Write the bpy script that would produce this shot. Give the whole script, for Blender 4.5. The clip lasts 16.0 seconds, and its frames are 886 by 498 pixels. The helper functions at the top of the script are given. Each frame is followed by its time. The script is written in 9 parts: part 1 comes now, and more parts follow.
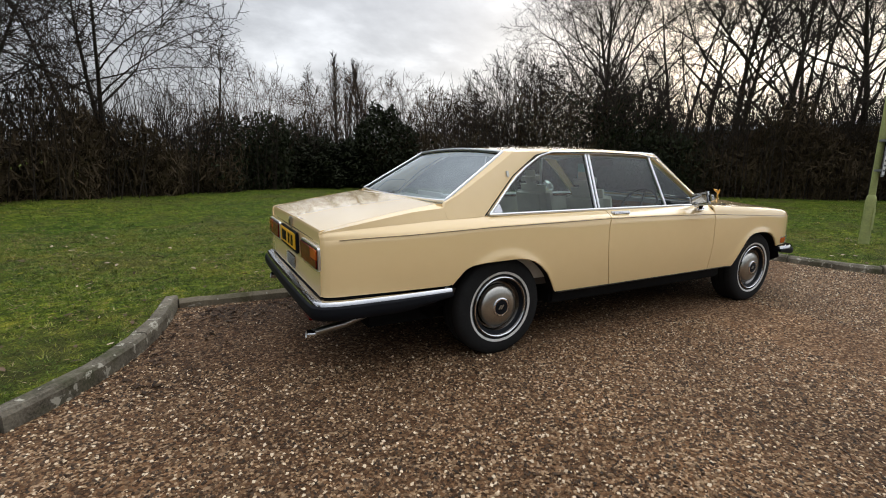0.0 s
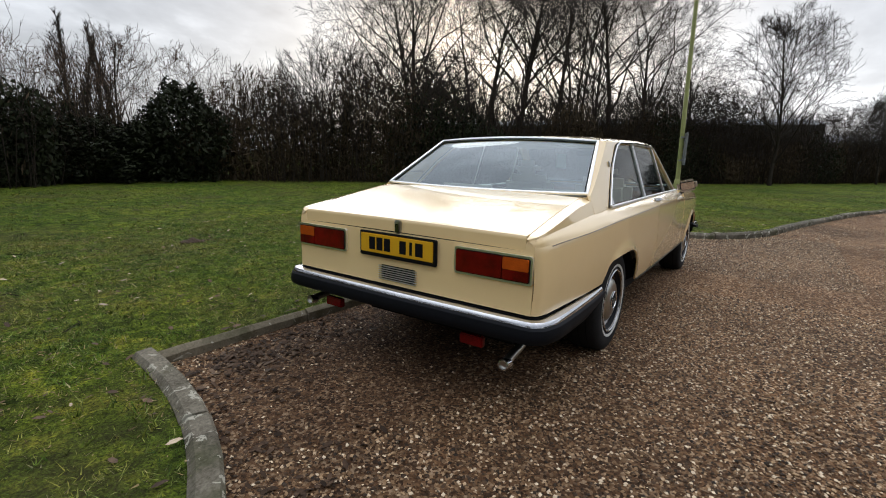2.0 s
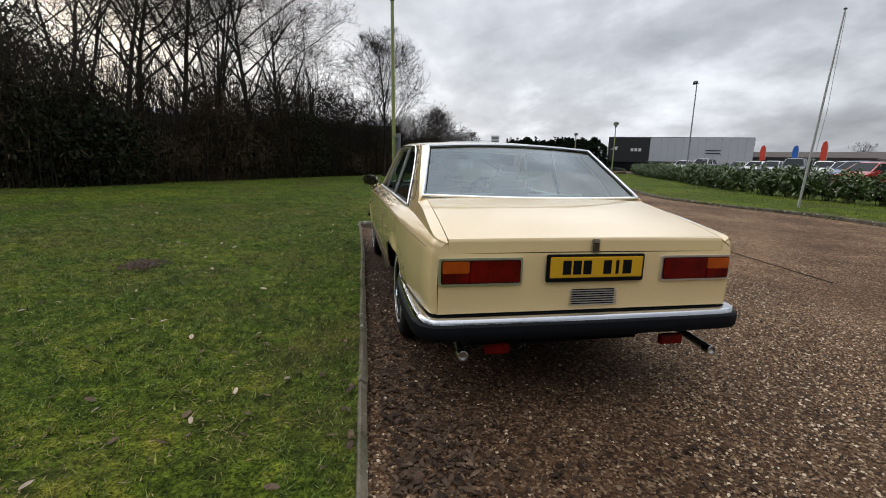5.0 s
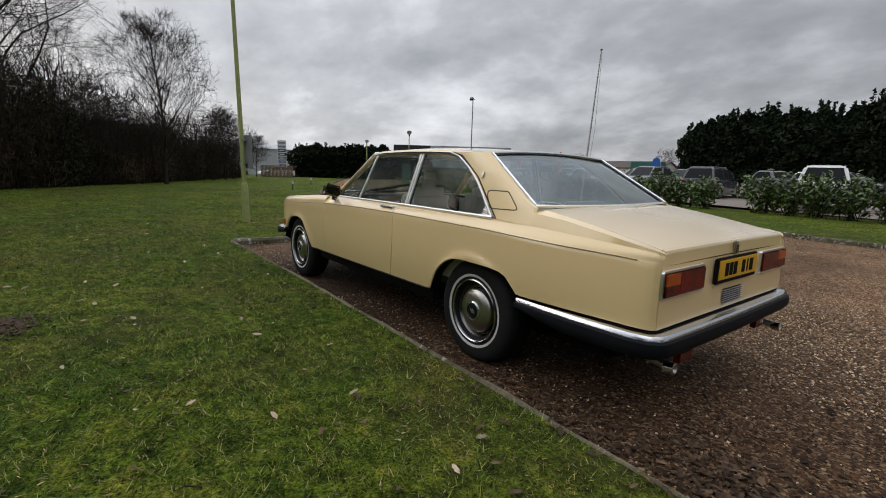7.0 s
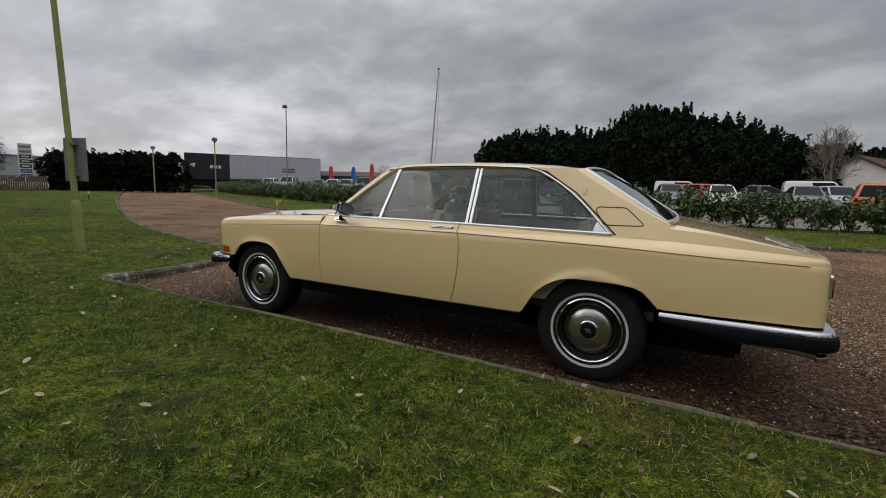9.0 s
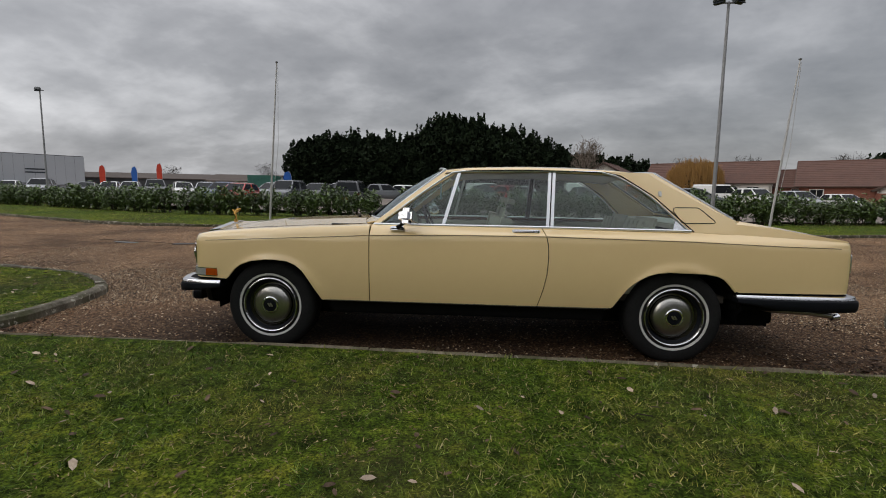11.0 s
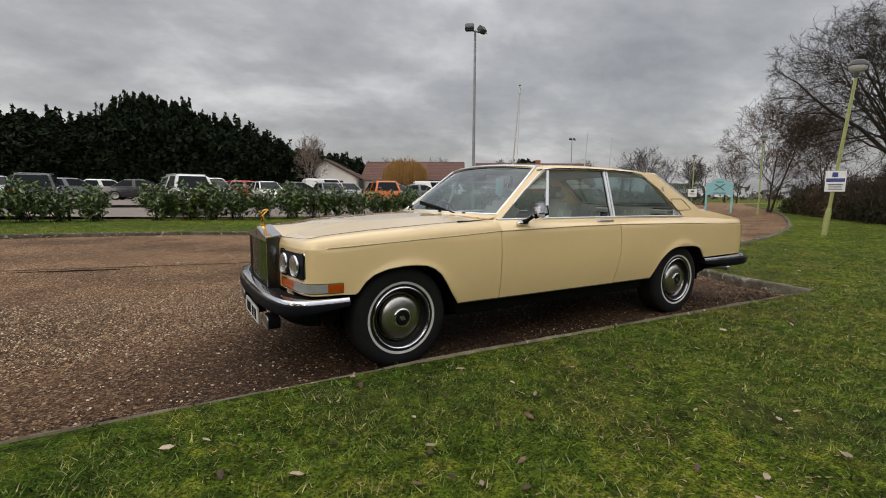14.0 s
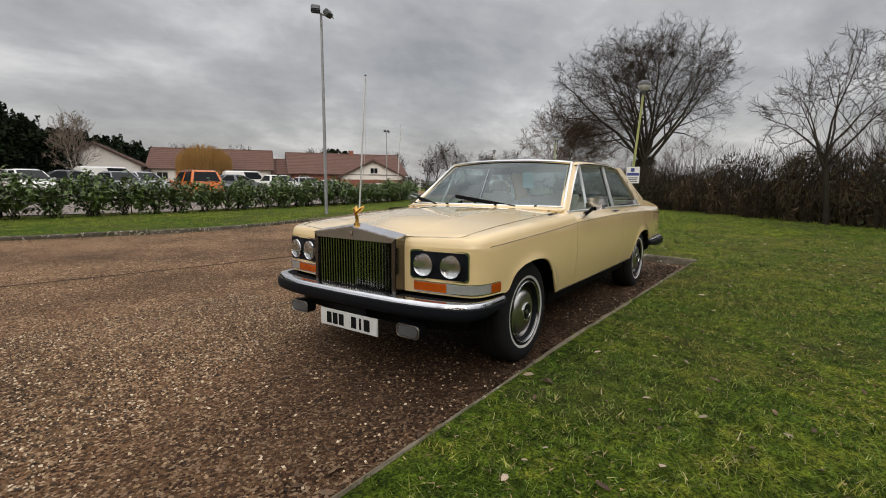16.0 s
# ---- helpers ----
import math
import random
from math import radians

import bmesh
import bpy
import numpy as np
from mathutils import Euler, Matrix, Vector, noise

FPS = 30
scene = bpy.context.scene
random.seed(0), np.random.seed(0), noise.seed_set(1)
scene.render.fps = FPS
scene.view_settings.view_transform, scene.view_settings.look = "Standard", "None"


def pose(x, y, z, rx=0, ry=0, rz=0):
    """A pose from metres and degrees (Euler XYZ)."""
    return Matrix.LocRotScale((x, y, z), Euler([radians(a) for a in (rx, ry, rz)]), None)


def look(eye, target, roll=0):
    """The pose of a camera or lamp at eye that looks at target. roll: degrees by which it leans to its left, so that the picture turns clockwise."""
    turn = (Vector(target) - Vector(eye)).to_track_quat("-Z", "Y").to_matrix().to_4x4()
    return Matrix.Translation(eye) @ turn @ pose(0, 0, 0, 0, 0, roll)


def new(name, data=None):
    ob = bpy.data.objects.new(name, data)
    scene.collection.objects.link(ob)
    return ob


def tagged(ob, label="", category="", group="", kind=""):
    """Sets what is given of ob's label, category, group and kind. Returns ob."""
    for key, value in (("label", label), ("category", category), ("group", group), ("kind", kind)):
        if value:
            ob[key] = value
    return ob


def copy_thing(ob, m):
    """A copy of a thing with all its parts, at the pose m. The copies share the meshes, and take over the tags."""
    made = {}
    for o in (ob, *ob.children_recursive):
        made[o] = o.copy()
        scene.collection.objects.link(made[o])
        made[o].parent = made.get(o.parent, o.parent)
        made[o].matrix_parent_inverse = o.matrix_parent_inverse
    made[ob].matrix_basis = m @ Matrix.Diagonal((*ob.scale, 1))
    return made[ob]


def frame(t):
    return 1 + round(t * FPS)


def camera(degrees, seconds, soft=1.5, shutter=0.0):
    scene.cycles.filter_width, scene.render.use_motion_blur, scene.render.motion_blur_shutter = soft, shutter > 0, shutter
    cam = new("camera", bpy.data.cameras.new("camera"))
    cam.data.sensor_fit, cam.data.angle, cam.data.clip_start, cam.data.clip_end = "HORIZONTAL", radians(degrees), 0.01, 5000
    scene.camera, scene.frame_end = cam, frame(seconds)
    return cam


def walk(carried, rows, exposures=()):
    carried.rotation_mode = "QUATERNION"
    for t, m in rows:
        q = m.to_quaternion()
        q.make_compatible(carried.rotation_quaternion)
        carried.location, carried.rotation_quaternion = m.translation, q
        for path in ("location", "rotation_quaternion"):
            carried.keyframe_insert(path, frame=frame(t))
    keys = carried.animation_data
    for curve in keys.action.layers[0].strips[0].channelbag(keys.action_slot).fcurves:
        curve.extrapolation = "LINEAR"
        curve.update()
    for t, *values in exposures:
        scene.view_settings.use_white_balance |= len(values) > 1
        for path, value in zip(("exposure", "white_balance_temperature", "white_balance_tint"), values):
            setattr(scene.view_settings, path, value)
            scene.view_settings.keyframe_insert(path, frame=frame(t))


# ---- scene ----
cam = camera(86.7, 16.0, soft=1.0)
PATH = [
    (0, (-3.373, -3.401, 1.319), (-2.428, -1.677, 0.953), 1.1),
    (0.5, (-3.845, -3.083, 1.319), (-2.711, -1.476, 0.957), 1.2),
    (1, (-4.195, -2.639, 1.32), (-2.875, -1.182, 0.951), 1.2),
    (1.5, (-4.514, -2.184, 1.302), (-3.042, -0.885, 0.922), 1.3),
    (2, (-4.687, -1.665, 1.269), (-3.076, -0.544, 0.882), 1.4),
    (2.5, (-4.845, -1.181, 1.274), (-3.114, -0.26, 0.882), 1.5),
    (3, (-4.999, -0.703, 1.336), (-3.173, 0.004, 0.929), 1.5),
    (3.5, (-5.014, -0.196, 1.339), (-3.101, 0.221, 0.932), 1.5),
    (4, (-5.014, 0.276, 1.318), (-3.057, 0.377, 0.918), 1.6),
    (5.25, (-4.821, 1.512, 1.294), (-2.925, 0.99, 0.928), 1.7),
    (6.5, (-4.16, 2.568, 1.27), (-2.476, 1.544, 0.932), 1.8),
    (7, (-3.778, 2.923, 1.25), (-2.228, 1.7, 0.929), 1.8),
    (7.5, (-3.426, 3.258, 1.252), (-2.021, 1.869, 0.944), 1.7),
    (8, (-2.999, 3.529, 1.241), (-1.751, 1.994, 0.95), 1.7),
    (8.5, (-2.544, 3.769, 1.24), (-1.453, 2.116, 0.965), 1.5),
    (9, (-2.07, 3.951, 1.232), (-1.14, 2.198, 0.98), 1.5),
    (10.25, (-0.836, 4.313, 1.223), (-0.386, 2.377, 0.993), 1.1),
    (11.5, (0.436, 4.358, 1.204), (0.371, 2.372, 0.979), 0.7),
    (12, (0.927, 4.358, 1.2), (0.657, 2.388, 0.984), 0.6),
    (12.5, (1.426, 4.274, 1.18), (0.975, 2.337, 0.971), 0.6),
    (13, (1.95, 4.145, 1.174), (1.319, 2.259, 0.962), 0.5),
    (13.5, (2.456, 3.99, 1.176), (1.637, 2.18, 0.952), 0.5),
    (14, (2.872, 3.68, 1.175), (1.859, 1.971, 0.944), 0.4),
    (14.5, (3.312, 3.427, 1.167), (2.139, 1.823, 0.939), 0.4),
    (15, (3.717, 3.059, 1.169), (2.385, 1.585, 0.942), 0.2),
    (15.5, (4.106, 2.688, 1.176), (2.621, 1.37, 0.933), 0.2),
    (16, (4.394, 2.227, 1.189), (2.783, 1.073, 0.924), 0.3),
]
EXPOSURES = [(0, 0.38, 6350, 9.5), (2, 0.22, 6200, 9.5), (4, 0.16, 6200, 9.5), (6.5, 0.02, 6300, 10), (8.5, -0.25, 6400, 10.5), (11.5, -0.14, 6500, 11), (13.5, 0.12, 6650, 11.5), (15, 0.32, 6700, 10.5), (16, 0.28, 6750, 11)]
walk(cam, [(t, look(eye, target, roll)) for t, eye, target, roll in PATH], EXPOSURES)

# ---- world, sun ----
SUN = Vector((0.852, 0.489, 0.28)).normalized()


def build_world():
    w = bpy.data.worlds.new("overcast")
    scene.world = w
    w.use_nodes = True
    nt = w.node_tree
    nt.nodes.clear()
    N, L = nt.nodes.new, nt.links.new

    def math_node(op, a, b=None, c=None):
        n = N("ShaderNodeMath")
        n.operation = op
        for i, v in enumerate((a, b, c)):
            if v is None:
                continue
            if isinstance(v, (int, float)):
                n.inputs[i].default_value = v
            else:
                L(v, n.inputs[i])
        return n.outputs[0]

    out, bg, bg2, add = N("ShaderNodeOutputWorld"), N("ShaderNodeBackground"), N("ShaderNodeBackground"), N("ShaderNodeAddShader")
    sky = N("ShaderNodeTexSky")
    sky.sky_type = "NISHITA"
    sky.sun_disc = False
    sky.sun_elevation = math.asin(SUN.z)
    sky.sun_rotation = math.atan2(SUN.x, SUN.y)
    sky.dust_density = 4.0
    L(sky.outputs[0], bg2.inputs[0])
    bg2.inputs[1].default_value = 0.016
    tc, sep = N("ShaderNodeTexCoord"), N("ShaderNodeSeparateXYZ")
    L(tc.outputs["Generated"], sep.inputs[0])
    up = math_node("MAXIMUM", sep.outputs[2], 0.0)
    den = math_node("ADD", up, 0.32)
    comb = N("ShaderNodeCombineXYZ")
    L(math_node("DIVIDE", sep.outputs[0], den), comb.inputs[0])
    L(math_node("DIVIDE", sep.outputs[1], den), comb.inputs[1])
    big, small = N("ShaderNodeTexNoise"), N("ShaderNodeTexNoise")
    mp = N("ShaderNodeMapping")
    mp.inputs["Rotation"].default_value = (0, 0, 0.6)
    mp.inputs["Scale"].default_value = (0.95, 1.15, 1)
    L(comb.outputs[0], mp.inputs[0])
    for n, s, d in ((big, 1.25, 0.25), (small, 4.2, 0.15)):
        n.inputs["Scale"].default_value, n.inputs["Detail"].default_value = s, 6
        n.inputs["Roughness"].default_value, n.inputs["Distortion"].default_value = 0.56, d
        L(mp.outputs[0], n.inputs["Vector"])
    cloud = math_node("ADD", math_node("MULTIPLY", big.outputs[0], 0.7), math_node("MULTIPLY", small.outputs[0], 0.3))
    ramp = N("ShaderNodeValToRGB")
    e = ramp.color_ramp.elements
    e[0].position, e[0].color = 0.36, (0.26, 0.265, 0.28, 1)
    e[1].position, e[1].color = 0.66, (0.63, 0.635, 0.65, 1)
    m = e.new(0.5)
    m.color = (0.38, 0.385, 0.40, 1)
    L(cloud, ramp.inputs[0])
    # overcast skies brighten towards the zenith, and round the veiled sun
    zen = N("ShaderNodeMapRange")
    zen.inputs["From Min"].default_value, zen.inputs["From Max"].default_value = 0.30, 0.95
    zen.inputs["To Min"].default_value, zen.inputs["To Max"].default_value = 1.0, 3.1
    L(up, zen.inputs[0])
    dot = N("ShaderNodeVectorMath")
    dot.operation = "DOT_PRODUCT"
    L(tc.outputs["Generated"], dot.inputs[0])
    low = Vector((0.93, 0.20, 0.25)).normalized()
    dot.inputs[1].default_value = low
    glow = math_node("POWER", math_node("MAXIMUM", dot.outputs["Value"], 0.0), 2.0)
    veil = N("ShaderNodeVectorMath")
    veil.operation = "DOT_PRODUCT"
    L(tc.outputs["Generated"], veil.inputs[0])
    veil.inputs[1].default_value = Vector((0.852, 0.489, 0.185)).normalized()
    tight = math_node("POWER", math_node("MAXIMUM", veil.outputs["Value"], 0.0), 260.0)
    dim = N("ShaderNodeVectorMath")
    dim.operation = "DOT_PRODUCT"
    L(tc.outputs["Generated"], dim.inputs[0])
    dim.inputs[1].default_value = Vector((-0.62, -0.78, 0.0))
    lift = math_node("ADD", math_node("MULTIPLY", glow, 0.62), math_node("MULTIPLY", tight, 1.1))
    lift = math_node("SUBTRACT", lift, math_node("MULTIPLY", math_node("MAXIMUM", dim.outputs["Value"], 0.0), 0.22))
    gain = math_node("MULTIPLY", zen.outputs[0], math_node("ADD", lift, 1.0))
    mul = N("ShaderNodeVectorMath")
    mul.operation = "SCALE"
    L(ramp.outputs[0], mul.inputs[0])
    L(gain, mul.inputs["Scale"])
    L(mul.outputs[0], bg.inputs[0])
    bg.inputs[1].default_value = 1.06
    L(bg.outputs[0], add.inputs[0])
    L(bg2.outputs[0], add.inputs[1])
    L(add.outputs[0], out.inputs[0])
    data = bpy.data.lights.new("sun", "SUN")
    data.energy, data.angle, data.color = 1.15, radians(55), (1.0, 0.95, 0.87)
    lamp = new("sun", data)
    lamp.matrix_world = look(SUN * 60, (0, 0, 0))


build_world()

# ---- materials ----
M = {}


def nodes_of(m):
    m.use_nodes = True
    nt = m.node_tree
    nt.nodes.clear()
    out, p = nt.nodes.new("ShaderNodeOutputMaterial"), nt.nodes.new("ShaderNodeBsdfPrincipled")
    nt.links.new(p.outputs[0], out.inputs[0])
    return nt, p


def wire(nt, kind, **values):
    n = nt.nodes.new(kind)
    for k, v in values.items():
        n.inputs[k.replace("_", " ")].default_value = v
    return n


def ramp_of(nt, stops, source):
    r = nt.nodes.new("ShaderNodeValToRGB")
    e = r.color_ramp.elements
    while len(e) < len(stops):
        e.new(0.5)
    for el, (pos, col) in zip(e, stops):
        el.position, el.color = pos, (*col, 1)
    nt.links.new(source, r.inputs[0])
    return r.outputs[0]


def mix_col(nt, fac, a, b, mode="MIX"):
    n = nt.nodes.new("ShaderNodeMix")
    n.data_type, n.blend_type = "RGBA", mode
    for sock, v in ((n.inputs[0], fac), (n.inputs[6], a), (n.inputs[7], b)):
        if isinstance(v, (int, float)):
            sock.default_value = v
        elif isinstance(v, tuple):
            sock.default_value = (*v, 1)
        else:
            nt.links.new(v, sock)
    return n.outputs[2]


def plain(name, a, b=None, rough=0.5, metal=0.0, scale=6.0, fine=90.0, bump=0.0, coat=0.0, vary=0.0, island=False, spec=0.5, rough_to=None):
    """A surface of two tones, mixed by a broad and a fine grain, with relief from the fine one."""
    m = bpy.data.materials.new(name)
    nt, p = nodes_of(m)
    b = b or tuple(c * 0.82 for c in a)
    tc = nt.nodes.new("ShaderNodeTexCoord")
    n1 = wire(nt, "ShaderNodeTexNoise", Scale=scale, Detail=5.0, Roughness=0.6)
    n2 = wire(nt, "ShaderNodeTexNoise", Scale=fine, Detail=3.0, Roughness=0.6)
    for n in (n1, n2):
        nt.links.new(tc.outputs["Object"], n.inputs["Vector"])
    avg = nt.nodes.new("ShaderNodeMath")
    avg.operation = "MULTIPLY_ADD"
    avg.inputs[1].default_value = 0.45
    nt.links.new(n2.outputs[0], avg.inputs[0])
    half = nt.nodes.new("ShaderNodeMath")
    half.operation = "MULTIPLY"
    half.inputs[1].default_value = 0.55
    nt.links.new(n1.outputs[0], half.inputs[0])
    nt.links.new(half.outputs[0], avg.inputs[2])
    col = ramp_of(nt, ((0.35, b), (0.65, a)), avg.outputs[0])
    if vary:
        if island:
            rnd = nt.nodes.new("ShaderNodeNewGeometry").outputs["Random Per Island"]
        else:
            rnd = nt.nodes.new("ShaderNodeObjectInfo").outputs["Random"]
        mr = wire(nt, "ShaderNodeMapRange", To_Min=1 - vary, To_Max=1 + vary)
        nt.links.new(rnd, mr.inputs[0])
        sc = nt.nodes.new("ShaderNodeVectorMath")
        sc.operation = "SCALE"
        nt.links.new(col, sc.inputs[0])
        nt.links.new(mr.outputs[0], sc.inputs["Scale"])
        col = sc.outputs[0]
    nt.links.new(col, p.inputs["Base Color"])
    p.inputs["Roughness"].default_value = rough
    if rough_to is not None:
        mr = wire(nt, "ShaderNodeMapRange", To_Min=rough, To_Max=rough_to)
        nt.links.new(n1.outputs[0], mr.inputs[0])
        nt.links.new(mr.outputs[0], p.inputs["Roughness"])
    p.inputs["Metallic"].default_value = metal
    p.inputs["Specular IOR Level"].default_value = spec
    p.inputs["Coat Weight"].default_value = coat
    p.inputs["Coat Roughness"].default_value = 0.04
    if bump:
        bn = wire(nt, "ShaderNodeBump", Strength=min(1.0, bump), Distance=0.004)
        nt.links.new(n2.outputs[0], bn.inputs["Height"])
        nt.links.new(bn.outputs[0], p.inputs["Normal"])
    M[name] = m
    return m


def thin_glass(name, tint, face=0.05, sheen=(1, 1, 1), most=1.0):
    """Window glass without refraction: tinted, with a gloss that grows towards grazing angles."""
    m = bpy.data.materials.new(name)
    m.use_nodes = True
    nt = m.node_tree
    nt.nodes.clear()
    out, mixn = nt.nodes.new("ShaderNodeOutputMaterial"), nt.nodes.new("ShaderNodeMixShader")
    tr, gl, lw = nt.nodes.new("ShaderNodeBsdfTransparent"), nt.nodes.new("ShaderNodeBsdfGlossy"), nt.nodes.new("ShaderNodeLayerWeight")
    lw.inputs[0].default_value = 0.5
    pw = nt.nodes.new("ShaderNodeMath")
    pw.operation = "POWER"
    pw.inputs[1].default_value = 5.0
    nt.links.new(lw.outputs["Facing"], pw.inputs[0])
    mr = wire(nt, "ShaderNodeMapRange", To_Min=face, To_Max=most)
    nt.links.new(pw.outputs[0], mr.inputs[0])
    tr.inputs[0].default_value = (*tint, 1)
    gl.inputs[0].default_value = (*sheen, 1)
    gl.inputs["Roughness"].default_value = 0.015
    nt.links.new(mr.outputs[0], mixn.inputs[0])
    nt.links.new(tr.outputs[0], mixn.inputs[1])
    nt.links.new(gl.outputs[0], mixn.inputs[2])
    nt.links.new(mixn.outputs[0], out.inputs[0])
    M[name] = m
    return m


def gravel_material():
    m = bpy.data.materials.new("gravel")
    nt, p = nodes_of(m)
    tc = nt.nodes.new("ShaderNodeTexCoord")
    v1 = wire(nt, "ShaderNodeTexVoronoi", Scale=75.0)
    v2 = wire(nt, "ShaderNodeTexVoronoi", Scale=170.0)
    n1 = wire(nt, "ShaderNodeTexNoise", Scale=0.45, Detail=5.0, Roughness=0.6)
    n2 = wire(nt, "ShaderNodeTexNoise", Scale=3.2, Detail=4.0, Roughness=0.65)
    for n in (v1, v2, n1, n2):
        nt.links.new(tc.outputs["Object"], n.inputs["Vector"])
    sep = nt.nodes.new("ShaderNodeSeparateColor")
    nt.links.new(v1.outputs["Color"], sep.inputs[0])
    stones = ramp_of(nt, ((0.0, (0.022, 0.013, 0.007)), (0.25, (0.105, 0.057, 0.027)), (0.55, (0.25, 0.142, 0.070)), (0.78, (0.40, 0.255, 0.135)), (0.92, (0.72, 0.56, 0.37))), sep.outputs[0])
    sep2 = nt.nodes.new("ShaderNodeSeparateColor")
    nt.links.new(v2.outputs["Color"], sep2.inputs[0])
    grit = ramp_of(nt, ((0.0, (0.03, 0.017, 0.009)), (0.6, (0.165, 0.094, 0.046)), (1.0, (0.34, 0.21, 0.11))), sep2.outputs[0])
    patch = ramp_of(nt, ((0.42, (0.1, 0.1, 0.1)), (0.66, (0.6, 0.6, 0.6))), n2.outputs[0])
    col = mix_col(nt, patch, stones, grit)
    damp = ramp_of(nt, ((0.36, (0.46, 0.41, 0.38)), (0.6, (0.96, 0.88, 0.84))), n1.outputs[0])
    col = mix_col(nt, 1.0, col, damp, "MULTIPLY")
    # damp soil of the parking bay, with the coupe's shade painted into the colour
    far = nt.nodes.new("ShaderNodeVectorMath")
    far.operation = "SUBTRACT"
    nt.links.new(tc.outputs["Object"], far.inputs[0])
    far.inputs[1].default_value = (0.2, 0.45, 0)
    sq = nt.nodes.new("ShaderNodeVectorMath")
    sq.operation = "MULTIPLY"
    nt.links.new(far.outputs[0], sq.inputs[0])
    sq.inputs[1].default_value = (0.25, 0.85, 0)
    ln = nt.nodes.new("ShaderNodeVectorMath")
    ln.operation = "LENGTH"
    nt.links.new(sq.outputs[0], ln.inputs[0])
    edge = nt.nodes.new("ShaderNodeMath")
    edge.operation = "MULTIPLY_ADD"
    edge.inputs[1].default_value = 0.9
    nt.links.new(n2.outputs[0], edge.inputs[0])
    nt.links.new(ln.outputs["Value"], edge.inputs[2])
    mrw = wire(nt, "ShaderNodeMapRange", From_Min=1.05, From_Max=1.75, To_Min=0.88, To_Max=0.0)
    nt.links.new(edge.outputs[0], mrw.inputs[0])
    # one dark tone holds both the soil and the painted shade
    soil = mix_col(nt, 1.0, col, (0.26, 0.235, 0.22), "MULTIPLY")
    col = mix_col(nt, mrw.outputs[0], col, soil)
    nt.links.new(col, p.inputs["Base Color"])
    p.inputs["Roughness"].default_value = 0.8
    p.inputs["Specular IOR Level"].default_value = 0.18
    add = nt.nodes.new("ShaderNodeMath")
    add.operation = "ADD"
    nt.links.new(v1.outputs["Distance"], add.inputs[0])
    nt.links.new(v2.outputs["Distance"], add.inputs[1])
    bn = wire(nt, "ShaderNodeBump", Strength=0.9, Distance=0.008)
    bn.invert = True
    nt.links.new(add.outputs[0], bn.inputs["Height"])
    nt.links.new(bn.outputs[0], p.inputs["Normal"])
    M["gravel"] = m


def turf_material():
    m = bpy.data.materials.new("turf")
    nt, p = nodes_of(m)
    tc = nt.nodes.new("ShaderNodeTexCoord")
    n1 = wire(nt, "ShaderNodeTexNoise", Scale=0.55, Detail=6.0, Roughness=0.65)
    n2 = wire(nt, "ShaderNodeTexNoise", Scale=5.0, Detail=6.0, Roughness=0.7)
    n3 = wire(nt, "ShaderNodeTexNoise", Scale=70.0, Detail=4.0, Roughness=0.7)
    for n in (n1, n2, n3):
        nt.links.new(tc.outputs["Object"], n.inputs["Vector"])
    g1 = ramp_of(nt, ((0.34, (0.034, 0.058, 0.008)), (0.52, (0.098, 0.150, 0.017)), (0.68, (0.205, 0.225, 0.034))), n2.outputs[0])
    n4 = wire(nt, "ShaderNodeTexNoise", Scale=0.22, Detail=5.0, Roughness=0.7)
    nt.links.new(tc.outputs["Object"], n4.inputs["Vector"])
    sweep = ramp_of(nt, ((0.36, (0.62, 0.78, 0.7)), (0.62, (1.3, 1.16, 1.1))), n4.outputs[0])
    g1 = mix_col(nt, 1.0, g1, sweep, "MULTIPLY")
    g2 = ramp_of(nt, ((0.38, (0.22, 0.24, 0.24)), (0.64, (1.5, 1.45, 1.3))), n3.outputs[0])
    col = mix_col(nt, 1.0, g1, g2, "MULTIPLY")
    n5 = wire(nt, "ShaderNodeTexNoise", Scale=14.0, Detail=4.0, Roughness=0.65)
    nt.links.new(tc.outputs["Object"], n5.inputs["Vector"])
    col = mix_col(nt, 1.0, col, ramp_of(nt, ((0.36, (0.45, 0.48, 0.5)), (0.64, (1.5, 1.42, 1.3))), n5.outputs[0]), "MULTIPLY")
    bare = ramp_of(nt, ((0.48, (0, 0, 0)), (0.64, (0.55, 0.55, 0.55))), n1.outputs[0])
    col = mix_col(nt, bare, col, (0.062, 0.05, 0.024))
    nt.links.new(col, p.inputs["Base Color"])
    p.inputs["Roughness"].default_value = 0.85
    p.inputs["Specular IOR Level"].default_value = 0.06
    bn = wire(nt, "ShaderNodeBump", Strength=0.9, Distance=0.03)
    nt.links.new(n3.outputs[0], bn.inputs["Height"])
    nt.links.new(bn.outputs[0], p.inputs["Normal"])
    M["turf"] = m


